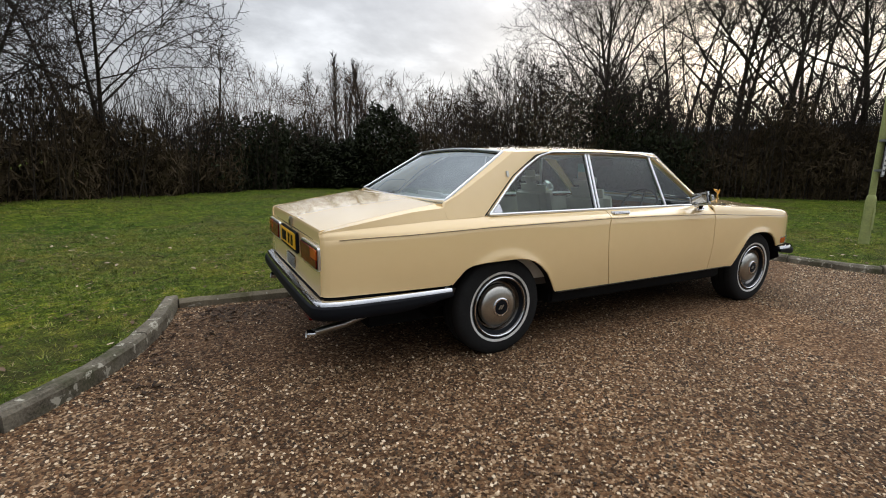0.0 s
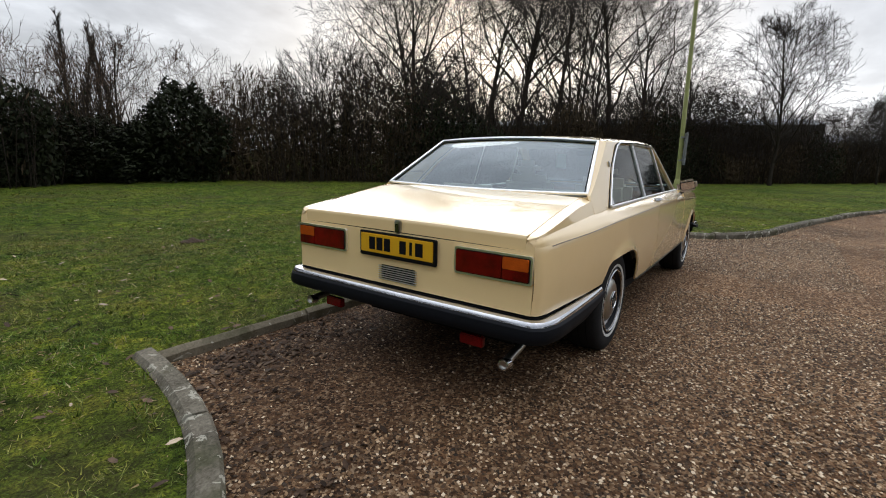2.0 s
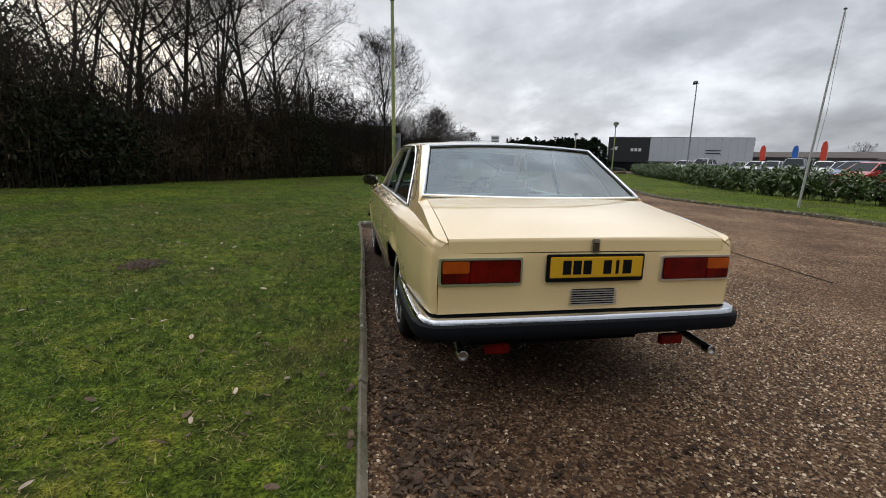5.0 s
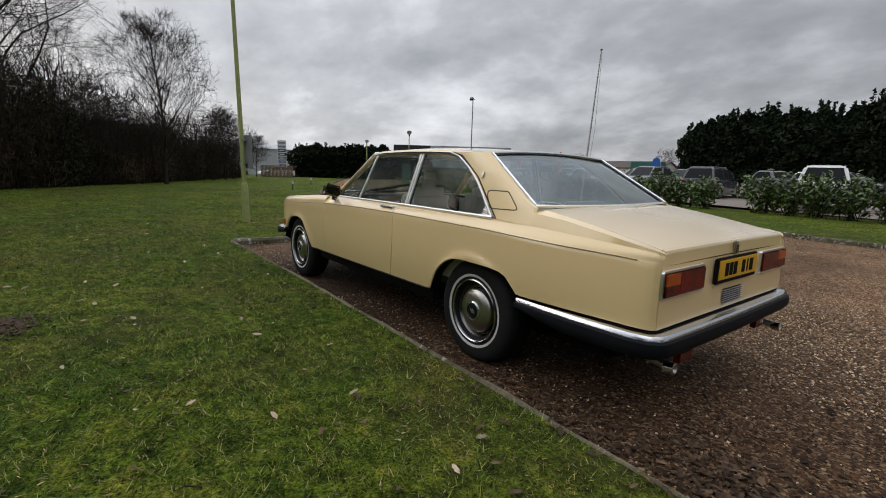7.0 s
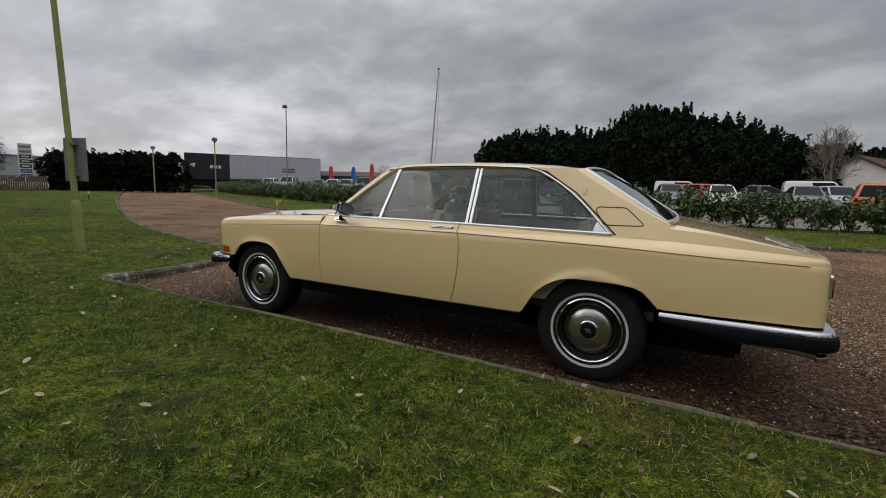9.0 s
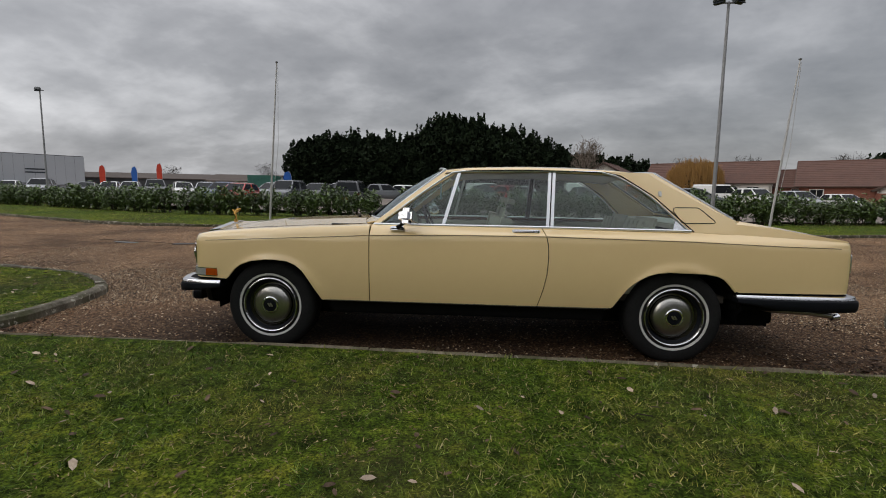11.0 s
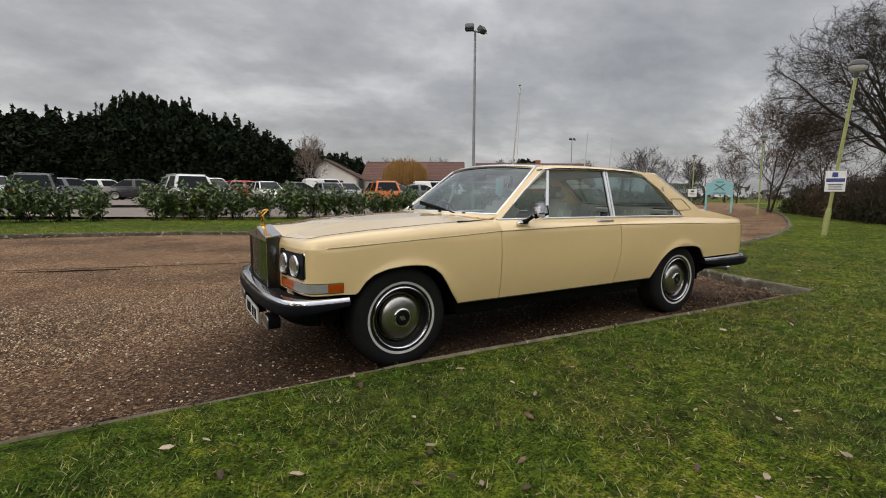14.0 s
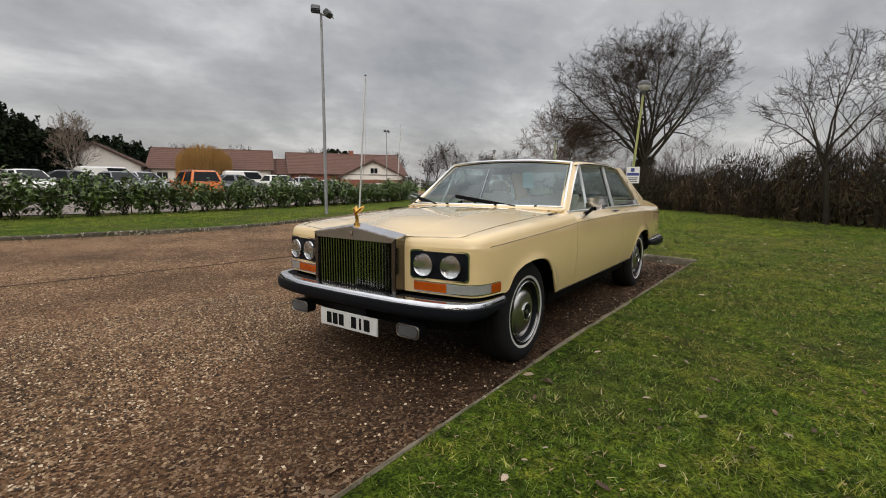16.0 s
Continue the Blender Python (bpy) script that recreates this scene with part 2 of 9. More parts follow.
def blade_material(name, greens, yellows):
    """Blades that differ one by one, in drifts of greener and yellower growth."""
    m = bpy.data.materials.new(name)
    nt, p = nodes_of(m)
    g = nt.nodes.new("ShaderNodeNewGeometry")
    tc = nt.nodes.new("ShaderNodeTexCoord")
    n1 = wire(nt, "ShaderNodeTexNoise", Scale=1.5, Detail=6.0, Roughness=0.75)
    nt.links.new(tc.outputs["Object"], n1.inputs["Vector"])
    drift = ramp_of(nt, ((0.44, (0, 0, 0)), (0.58, (1, 1, 1))), n1.outputs[0])
    a = ramp_of(nt, greens, g.outputs["Random Per Island"])
    b = ramp_of(nt, yellows, g.outputs["Random Per Island"])
    n2 = wire(nt, "ShaderNodeTexNoise", Scale=13.0, Detail=3.0, Roughness=0.6)
    nt.links.new(tc.outputs["Object"], n2.inputs["Vector"])
    tuft = ramp_of(nt, ((0.36, (0.45, 0.48, 0.5)), (0.64, (1.5, 1.42, 1.3))), n2.outputs[0])
    nt.links.new(mix_col(nt, 1.0, mix_col(nt, drift, a, b), tuft, "MULTIPLY"), p.inputs["Base Color"])
    p.inputs["Roughness"].default_value = 0.6
    p.inputs["Specular IOR Level"].default_value = 0.10
    M[name] = m


def pebble_material():
    m = bpy.data.materials.new("pebble")
    nt, p = nodes_of(m)
    g = nt.nodes.new("ShaderNodeNewGeometry")
    tc = nt.nodes.new("ShaderNodeTexCoord")
    n1 = wire(nt, "ShaderNodeTexNoise", Scale=60.0, Detail=2.0)
    nt.links.new(tc.outputs["Object"], n1.inputs["Vector"])
    col = ramp_of(nt, ((0.0, (0.016, 0.010, 0.005)), (0.36, (0.085, 0.047, 0.022)), (0.66, (0.215, 0.127, 0.062)), (0.86, (0.41, 0.275, 0.152)), (0.96, (0.70, 0.57, 0.40))), g.outputs["Random Per Island"])
    grain = ramp_of(nt, ((0.3, (0.75, 0.75, 0.75)), (0.7, (1.1, 1.1, 1.1))), n1.outputs[0])
    nt.links.new(mix_col(nt, 1.0, col, grain, "MULTIPLY"), p.inputs["Base Color"])
    p.inputs["Roughness"].default_value = 0.6
    p.inputs["Specular IOR Level"].default_value = 0.25
    M["pebble"] = m


gravel_material()
turf_material()
blade_material("grass_blade", ((0.0, (0.015, 0.031, 0.007)), (0.35, (0.053, 0.105, 0.016)), (0.75, (0.129, 0.211, 0.034)), (0.92, (0.232, 0.292, 0.085)), (0.985, (0.310, 0.267, 0.168))), ((0.0, (0.043, 0.045, 0.012)), (0.35, (0.146, 0.159, 0.027)), (0.75, (0.258, 0.258, 0.051)), (0.92, (0.344, 0.310, 0.112)), (0.985, (0.387, 0.310, 0.212))))
plain("thatch", (0.33, 0.255, 0.125), (0.13, 0.095, 0.045), rough=0.8, spec=0.1, scale=30, vary=0.6, island=True)
pebble_material()
plain("paint", (0.845, 0.632, 0.325), (0.83, 0.617, 0.315), rough=0.22, coat=1.0, scale=1.5, fine=12)
plain("chrome", (0.72, 0.73, 0.75), (0.62, 0.63, 0.66), rough=0.09, metal=1.0, scale=9, rough_to=0.2)
plain("dull_metal", (0.52, 0.51, 0.47), (0.38, 0.37, 0.34), rough=0.30, metal=1.0, scale=7)
plain("rubber", (0.006, 0.007, 0.010), (0.004, 0.005, 0.007), rough=0.6, fine=60, bump=0.1, spec=0.14)
plain("tyre_rubber", (0.016, 0.016, 0.016), (0.010, 0.010, 0.010), rough=0.85, fine=60, bump=0.25, spec=0.2)
plain("black", (0.007, 0.007, 0.008), (0.004, 0.004, 0.004), rough=0.8, spec=0.15)
plain("groove", (0.03, 0.022, 0.012), (0.02, 0.015, 0.008), rough=0.7)
plain("whitewall", (0.66, 0.65, 0.62), (0.50, 0.49, 0.46), rough=0.6, scale=14)
plain("gold", (0.75, 0.45, 0.13), (0.62, 0.36, 0.09), rough=0.25, metal=1.0)
plain("leather", (0.66, 0.63, 0.54), (0.55, 0.52, 0.45), rough=0.45, scale=9, bump=0.1)
plain("dash_vinyl", (0.05, 0.055, 0.06), rough=0.5)
plain("walnut", (0.14, 0.06, 0.022), (0.08, 0.03, 0.012), rough=0.25, scale=22, coat=0.6)
plain("carpet", (0.06, 0.05, 0.04), rough=0.95)
plain("red_lens", (0.20, 0.003, 0.003), (0.035, 0.001, 0.001), rough=0.2, scale=9, fine=220, coat=0.12, spec=0.2)
plain("amber_lens", (0.55, 0.105, 0.010), (0.30, 0.045, 0.004), rough=0.2, scale=12, fine=220, coat=0.12, spec=0.2)
plain("clear_lens", (0.34, 0.34, 0.32), (0.24, 0.24, 0.23), rough=0.14, fine=130, bump=0.5, coat=0.6)
plain("plate_yellow", (0.72, 0.40, 0.01), (0.70, 0.38, 0.01), rough=0.4)
plain("plate_white", (0.72, 0.72, 0.70), (0.66, 0.66, 0.63), rough=0.4)


def concrete_material(name, light, dark, crust):
    """Weathered concrete: stains, moss in hollows, and irregular pale lichen crusts."""
    m = plain(name, light, dark, rough=0.92, scale=5, fine=70, bump=0.8, vary=0.2, spec=0.15)
    nt = m.node_tree
    p = next(n for n in nt.nodes if n.type == "BSDF_PRINCIPLED")
    src = p.inputs["Base Color"].links[0].from_socket
    tc = nt.nodes.new("ShaderNodeTexCoord")
    n1 = wire(nt, "ShaderNodeTexNoise", Scale=11.0, Detail=6.0, Roughness=0.62, Distortion=0.6)
    n2 = wire(nt, "ShaderNodeTexNoise", Scale=2.6, Detail=4.0, Roughness=0.6)
    for n in (n1, n2):
        nt.links.new(tc.outputs["Object"], n.inputs["Vector"])
    moss = ramp_of(nt, ((0.50, (0, 0, 0)), (0.66, (0.75, 0.75, 0.75))), n2.outputs[0])
    col = mix_col(nt, moss, src, (0.045, 0.05, 0.018))
    spot = ramp_of(nt, ((crust, (0, 0, 0)), (crust + 0.025, (0.85, 0.85, 0.85))), n1.outputs[0])
    nt.links.new(mix_col(nt, spot, col, (0.40, 0.38, 0.31)), p.inputs["Base Color"])
    return m


concrete_material("concrete", (0.19, 0.168, 0.13), (0.045, 0.040, 0.028), 0.58)
concrete_material("concrete_pale", (0.25, 0.215, 0.155), (0.11, 0.092, 0.06), 0.62)
plain("dead_leaf", (0.13, 0.085, 0.05), (0.06, 0.038, 0.026), spec=0.2, rough=0.7, scale=30, vary=0.55, island=True)
plain("tan_leaf", (0.46, 0.37, 0.27), (0.27, 0.19, 0.13), rough=0.7, scale=30, vary=0.5, island=True)
plain("litter_leaf", (0.075, 0.046, 0.028), (0.03, 0.019, 0.013), rough=0.8, spec=0.15, scale=30, vary=0.6, island=True)
plain("soil", (0.075, 0.045, 0.026), (0.045, 0.028, 0.017), rough=0.95, scale=25, bump=0.6)
plain("bark", (0.045, 0.038, 0.029), (0.022, 0.019, 0.014), rough=0.95, scale=3, fine=30, bump=0.6, spec=0.12)
plain("bark_pale", (0.30, 0.29, 0.26), (0.15, 0.14, 0.12), rough=0.9, scale=5, fine=30, bump=0.4)
plain("twig", (0.042, 0.033, 0.025), (0.024, 0.019, 0.015), rough=0.9, scale=2, spec=0.12)
plain("twig_warm", (0.095, 0.062, 0.04), (0.055, 0.036, 0.025), rough=0.9, scale=2, spec=0.12)
plain("twig_pale", (0.20, 0.165, 0.135), (0.13, 0.105, 0.085), rough=0.9, scale=2, spec=0.1)
plain("willow_twig", (0.33, 0.18, 0.045), (0.22, 0.12, 0.03), rough=0.8, scale=2)
plain("thicket_leaf", (0.028, 0.034, 0.014), (0.012, 0.014, 0.007), spec=0.15, rough=0.75, scale=0.6, vary=0.5, island=True)
plain("thicket_brown", (0.088, 0.064, 0.038), (0.038, 0.028, 0.017), spec=0.1, rough=0.9, scale=0.5, vary=0.5, island=True)
plain("conifer_leaf", (0.016, 0.026, 0.011), (0.008, 0.014, 0.007), spec=0.1, rough=0.8, scale=0.5, vary=0.45, island=True)
plain("laurel_leaf", (0.10, 0.155, 0.035), (0.045, 0.075, 0.018), rough=0.35, scale=1.5, vary=0.5, island=True)
plain("box_leaf", (0.042, 0.062, 0.016), (0.02, 0.031, 0.009), rough=0.6, scale=1.5, vary=0.4, island=True)

# ---- mesh helpers ----
RNG = np.random.default_rng(7)


def finish(me, material, smooth=35.0):
    if material:
        for m in (material if isinstance(material, (list, tuple)) else [material]):
            me.materials.append(M[m] if isinstance(m, str) else m)
    if smooth:
        me.polygons.foreach_set("use_smooth", [True] * len(me.polygons))
        me.set_sharp_from_angle(angle=radians(smooth))
    me.update()
    return me


def place(name, me, parent=None, label=""):
    ob = new(name, me)
    if parent is not None:
        ob.parent = parent
    return tagged(ob, label)


def mesh(name, verts, faces, material, parent=None, label="", smooth=35.0):
    me = bpy.data.meshes.new(name)
    me.from_pydata([tuple(v) for v in verts], [], [tuple(f) for f in faces])
    return place(name, finish(me, material, smooth), parent, label)


def part(name, bm, material, parent, label="", smooth=35.0):
    me = bpy.data.meshes.new(name)
    bmesh.ops.recalc_face_normals(bm, faces=bm.faces[:])
    bm.to_mesh(me)
    bm.free()
    return place(name, finish(me, material, smooth), parent, label)


def fast_mesh(name, verts, tris, material, parent=None, label="", smooth=0):
    """One mesh from arrays of corners and triangles."""
    me = bpy.data.meshes.new(name)
    n, k = len(tris), tris.shape[1]
    me.vertices.add(len(verts))
    me.vertices.foreach_set("co", np.asarray(verts, np.float32).ravel())
    me.loops.add(n * k)
    me.loops.foreach_set("vertex_index", np.asarray(tris, np.int32).ravel())
    me.polygons.add(n)
    me.polygons.foreach_set("loop_start", np.arange(0, n * k, k, dtype=np.int32))
    me.update(calc_edges=True)
    return place(name, finish(me, material, smooth), parent, label)


def box(bm, centre, size, bevel=0.0, turn=None, seg=2):
    m = Matrix.Translation(centre) @ (turn or Matrix()) @ Matrix.Diagonal((*size, 1))
    made = bmesh.ops.create_cube(bm, size=1.0, matrix=m)
    if bevel:
        edges = list({e for v in made["verts"] for e in v.link_edges})
        bmesh.ops.bevel(bm, geom=edges, offset=bevel, segments=seg, affect="EDGES", clamp_overlap=True)


def boxed(name, centre, size, material, parent=None, bevel=0.0, turn=None, label=""):
    bm = bmesh.new()
    box(bm, centre, size, bevel, turn)
    return part(name, bm, material, parent, label)


def tube_arrays(path, radii, sides=8, caps=True, closed=False, flat=None):
    """Corners and faces of a tube along points; flat: (width, height) section instead of round, with its height along +z."""
    pts = [Vector(p) for p in path]
    n = len(pts)
    radii = [radii] * n if isinstance(radii, (int, float)) else list(radii)
    verts, faces = [], []
    ref = None
    for i, p in enumerate(pts):
        a = pts[i - 1] if i or closed else pts[0]
        b = pts[(i + 1) % n] if i < n - 1 or closed else pts[-1]
        d = (b - a).normalized()
        if ref is None:
            ref = Vector((0, 0, 1)) if abs(d.z) < 0.9 else Vector((0, 1, 0))
        u = (ref - d * ref.dot(d)).normalized()
        w = d.cross(u)
        ref = u
        for k in range(sides):
            if flat:
                cx, cy = ((-0.5, -0.5), (0.5, -0.5), (0.5, 0.5), (-0.5, 0.5))[k]
                verts.append(p + w * flat[0] * cx + u * flat[1] * cy)
            else:
                t = 2 * math.pi * k / sides
                verts.append(p + (u * math.cos(t) + w * math.sin(t)) * radii[i])
    for i in range(n if closed else n - 1):
        for k in range(sides):
            a, b = i * sides + k, i * sides + (k + 1) % sides
            c, d = ((i + 1) % n) * sides + (k + 1) % sides, ((i + 1) % n) * sides + k
            faces.append((a, b, c, d))
    if caps and not closed:
        faces += [tuple(range(sides))[::-1], tuple((n - 1) * sides + k for k in range(sides))]
    return verts, faces


def tube(name, path, radii, material, parent=None, sides=8, label="", closed=False, flat=None, smooth=40):
    v, f = tube_arrays(path, radii, 4 if flat else sides, True, closed, flat)
    bm = bmesh.new()
    bv = [bm.verts.new(p) for p in v]
    for q in f:
        bm.faces.new([bv[i] for i in q])
    return part(name, bm, material, parent, label, smooth)


def lathe(name, profile, material, parent=None, seg=32, label="", turn=None, smooth=35):
    """A turned shape: profile of (radius, height) about z, laid by the pose turn."""
    verts, faces = [], []
    for r, z in profile:
        for k in range(seg):
            a = 2 * math.pi * k / seg
            verts.append(Vector((r * math.cos(a), r * math.sin(a), z)))
    for i in range(len(profile) - 1):
        for k in range(seg):
            faces.append((i * seg + k, i * seg + (k + 1) % seg, (i + 1) * seg + (k + 1) % seg, (i + 1) * seg + k))
    if turn:
        verts = [turn @ v for v in verts]
    bm = bmesh.new()
    bv = [bm.verts.new(p) for p in verts]
    for q in faces:
        bm.faces.new([bv[i] for i in q])
    bmesh.ops.remove_doubles(bm, verts=bm.verts, dist=1e-5)
    return part(name, bm, material, parent, label, smooth)


def prism(bm, outline, offset):
    """A solid between an outline of 3D points and the same moved by offset."""
    a = [bm.verts.new(p) for p in outline]
    b = [bm.verts.new(Vector(p) + Vector(offset)) for p in outline]
    bm.faces.new(a[::-1])
    bm.faces.new(b)
    for i in range(len(a)):
        j = (i + 1) % len(a)
        bm.faces.new((a[i], a[j], b[j], b[i]))


def slab(name, outline, offset, material, parent=None, label="", bevel=0.0, smooth=35):
    bm = bmesh.new()
    prism(bm, outline, offset)
    if bevel:
        bmesh.ops.bevel(bm, geom=bm.edges[:], offset=bevel, segments=2, affect="EDGES", clamp_overlap=True)
    return part(name, bm, material, parent, label, smooth)


def flanged(verts, faces, depth):
    """A skin with a turned-in edge of its own corners all round, so that shut lines stay crisp."""
    if not depth:
        return verts, faces
    verts, faces = [Vector(v) for v in verts], [tuple(f) for f in faces]
    normal = [Vector() for _ in verts]
    count = {}
    for f in faces:
        n = (verts[f[1]] - verts[f[0]]).cross(verts[f[2]] - verts[f[0]]) + (verts[f[3 % len(f)]] - verts[f[2]]).cross(verts[f[0]] - verts[f[2]])
        for i in f:
            normal[i] += n
        for a, b in zip(f, f[1:] + f[:1]):
            key = (min(a, b), max(a, b))
            count[key] = None if key in count else (a, b)
    for e in count.values():
        if e:
            a, b = e
            k = len(verts)
            da, db = normal[a].normalized() * depth, normal[b].normalized() * depth
            verts += [verts[a].copy(), verts[b].copy(), verts[b] - db, verts[a] - da]
            faces.append((k + 1, k, k + 3, k + 2))
    return verts, faces


def skin(name, fn, us, vs, material, parent=None, label="", thick=0.0, smooth=40, flip=False):
    """A surface fn(u, v) over a grid, given thickness inwards."""
    verts = [fn(u, v) for u in us for v in vs]
    nv = len(vs)
    faces = []
    for i in range(len(us) - 1):
        for j in range(nv - 1):
            q = (i * nv + j, (i + 1) * nv + j, (i + 1) * nv + j + 1, i * nv + j + 1)
            faces.append(q[::-1] if flip else q)
    if thick:
        verts, faces = flanged(verts, faces, thick)
    return mesh(name, verts, faces, material, parent, label, smooth)


def scatter(name, base_v, base_f, mats, material, parent=None, label="", smooth=0):
    """Many copies of a small shape in one mesh: mats is an (n, 4, 4) array."""
    base_v = np.asarray(base_v, float)
    h = np.c_[base_v, np.ones(len(base_v))]
    v = np.einsum("nij,kj->nki", mats, h)[:, :, :3].reshape(-1, 3)
    f = (np.asarray(base_f)[None] + (np.arange(len(mats)) * len(base_v))[:, None, None]).reshape(-1, len(base_f[0]))
    return fast_mesh(name, v, f, material, parent, label, smooth)


def turns(n, rng, tilt=math.pi, size=(1, 1), at=None, squash=None):
    """Random poses: about z, tilted by up to tilt, of random size."""
    a, b, c = rng.uniform(0, 2 * np.pi, n), rng.uniform(-tilt, tilt, n), rng.uniform(-tilt, tilt, n)
    ca, sa, cb, sb, cc, sc = np.cos(a), np.sin(a), np.cos(b), np.sin(b), np.cos(c), np.sin(c)
    z, o = np.zeros(n), np.ones(n)
    rz = np.stack([np.stack([ca, -sa, z], -1), np.stack([sa, ca, z], -1), np.stack([z, z, o], -1)], 1)
    ry = np.stack([np.stack([cb, z, sb], -1), np.stack([z, o, z], -1), np.stack([-sb, z, cb], -1)], 1)
    rx = np.stack([np.stack([o, z, z], -1), np.stack([z, cc, -sc], -1), np.stack([z, sc, cc], -1)], 1)
    m = np.zeros((n, 4, 4))
    s = rng.uniform(size[0], size[1], n)
    m[:, :3, :3] = (rz @ ry @ rx) * s[:, None, None]
    m[:, 3, 3] = 1
    if at is not None:
        m[:, :3, 3] = at
    return m


def thing(name, at=(0, 0, 0), label="", category="", group="", kind="", turn=0.0):
    ob = new(name)
    ob.empty_display_size = 0.2
    ob.matrix_basis = pose(*at, 0, 0, turn)
    return tagged(ob, label, category, group, kind)


def line_at(points, x):
    """Reads a broken line of (x, value) pairs, given in rising x."""
    return float(np.interp(x, [p[0] for p in points], [p[1] for p in points]))


def smooth_line(points, step):
    """Points along a rounded curve (Catmull-Rom) through the given ones."""
    p = [Vector((*q, 0)) if len(q) == 2 else Vector(q) for q in points]
    p = [p[0] * 2 - p[1], *p, p[-1] * 2 - p[-2]]
    out = []
    for a, b, c, d in zip(p, p[1:], p[2:], p[3:]):
        n = max(1, int((c - b).length / step))
        for i in range(n):
            t = i / n
            out.append(0.5 * (2 * b + (c - a) * t + (2 * a - 5 * b + 4 * c - d) * t * t + (3 * b - a - 3 * c + d) * t ** 3))
    return [*out, p[-2]]


def seg_mesh(name, segs, sides, material, parent=None, label=""):
    """Tapered limbs: rows of start, end and the two radii."""
    s = np.asarray(segs, float)
    p0, p1, r0, r1 = s[:, 0:3], s[:, 3:6], s[:, 6], s[:, 7]
    d = p1 - p0
    d /= np.linalg.norm(d, axis=1, keepdims=True) + 1e-9
    ref = np.where(np.abs(d[:, 2:3]) < 0.9, np.array([[0, 0, 1.0]]), np.array([[1.0, 0, 0]]))
    u = np.cross(d, ref)
    u /= np.linalg.norm(u, axis=1, keepdims=True) + 1e-9
    w = np.cross(d, u)
    n = len(s)
    v = np.empty((n, 2 * sides, 3))
    for k in range(sides):
        a = 2 * np.pi * k / sides
        off = u * np.cos(a) + w * np.sin(a)
        v[:, k] = p0 + off * r0[:, None]
        v[:, sides + k] = p1 + off * r1[:, None]
    f = np.array([(k, (k + 1) % sides, sides + (k + 1) % sides, sides + k) for k in range(sides)])
    faces = (f[None] + (np.arange(n) * 2 * sides)[:, None, None]).reshape(-1, 4)
    return fast_mesh(name, v.reshape(-1, 3), faces, material, parent, label, smooth=60 if sides > 3 else 0)

# ---- ground ----
from mathutils import noise
from mathutils.geometry import delaunay_2d_cdt

REAR_KERB = [(-3.56, 1.27), (-3.62, 0.8), (-3.74, 0.33), (-3.96, -0.16), (-4.27, -0.58), (-4.75, -1.0), (-5.5, -1.42), (-6.8, -1.8), (-8.4, -2.1), (-12, -3.0), (-18.4, -5.3), (-29, -10.2), (-42, -17), (-70, -33)]
FRONT_KERB = [(4.16, 0.97), (4.10, 0.45), (4.14, 0.0), (4.22, -0.4), (4.45, -0.92), (5.3, -1.55), (7.2, -2.1), (9.3, -2.75), (12.1, -3.75), (16.8, -6.0), (21.5, -8.2), (35, -15.2), (53, -25), (76, -38)]
EDGING = [(-3.50, 1.215), (-2.0, 1.155), (-0.5, 1.095), (1.0, 1.035), (2.5, 1.01), (4.16, 0.985)]
FAR_KERB = [(-30, -25.4), (-31, -22.5), (-28.6, -19.6), (-24, -16.6), (-18, -13.9), (-12, -12.0), (-6, -10.5), (-1.5, -10.0), (3, -11.4), (6, -11.9), (8.2, -11.5), (10.5, -11.3), (12.8, -11.6), (17, -13.3), (23.4, -16.6), (39.7, -25.6), (47, -30), (56, -35.4)]
LAWN_Z, VERGE_Z = 0.074, 0.07
rear_line, front_line, far_line = smooth_line(REAR_KERB, 0.16), smooth_line(FRONT_KERB, 0.16), smooth_line(FAR_KERB, 0.4)


def inside(poly, pts):
    """Which of the points lie inside a closed outline."""
    x, y = pts[:, 0], pts[:, 1]
    odd = np.zeros(len(pts), bool)
    for (ax, ay), (bx, by) in zip(poly, np.roll(poly, -1, 0)):
        if ay != by:
            odd ^= ((ay > y) != (by > y)) & (x < (bx - ax) * (y - ay) / (by - ay) + ax)
    return odd


def lawn_height(x, y):
    """The lawn rolls a little, and rises towards the trees."""
    r = np.hypot(x, y)
    far = np.clip((r - 5) / 18, 0, 1)
    roll = 0.022 * np.sin(x * 0.9 + 0.4 * y) * np.cos(y * 0.7 - 0.3 * x) + 0.012 * np.sin(2.1 * x + 1.7 * y)
    return LAWN_Z + roll * np.clip((r - 3) / 3, 0.15, 1) + 0.10 * far * np.clip((y + 2) / 10, 0, 1)


def sheet(name, outline, height, material, steps, label, category):
    """A piece of ground inside an outline, with finer mesh near the origin."""
    poly = np.array([(p[0], p[1]) for p in outline], float)
    pts = []
    for step, reach in steps:
        g = np.mgrid[-reach:reach + 1e-6:step, -reach:reach + 1e-6:step].reshape(2, -1).T
        g = g + RNG.uniform(-0.2, 0.2, g.shape) * step
        pts.append(g[inside(poly, g)])
    pts = np.concatenate(pts)
    n = len(poly)
    coords = [Vector(p) for p in poly] + [Vector(p) for p in pts]
    edges = [(i, (i + 1) % n) for i in range(n)]
    v, _, f, *_ = delaunay_2d_cdt(coords, edges, [], 1, 1e-4)
    verts = [(p.x, p.y, height(p.x, p.y)) for p in v]
    ob = mesh(name, verts, f, material, None, smooth=60)
    return tagged(ob, label, category, kind="structure")


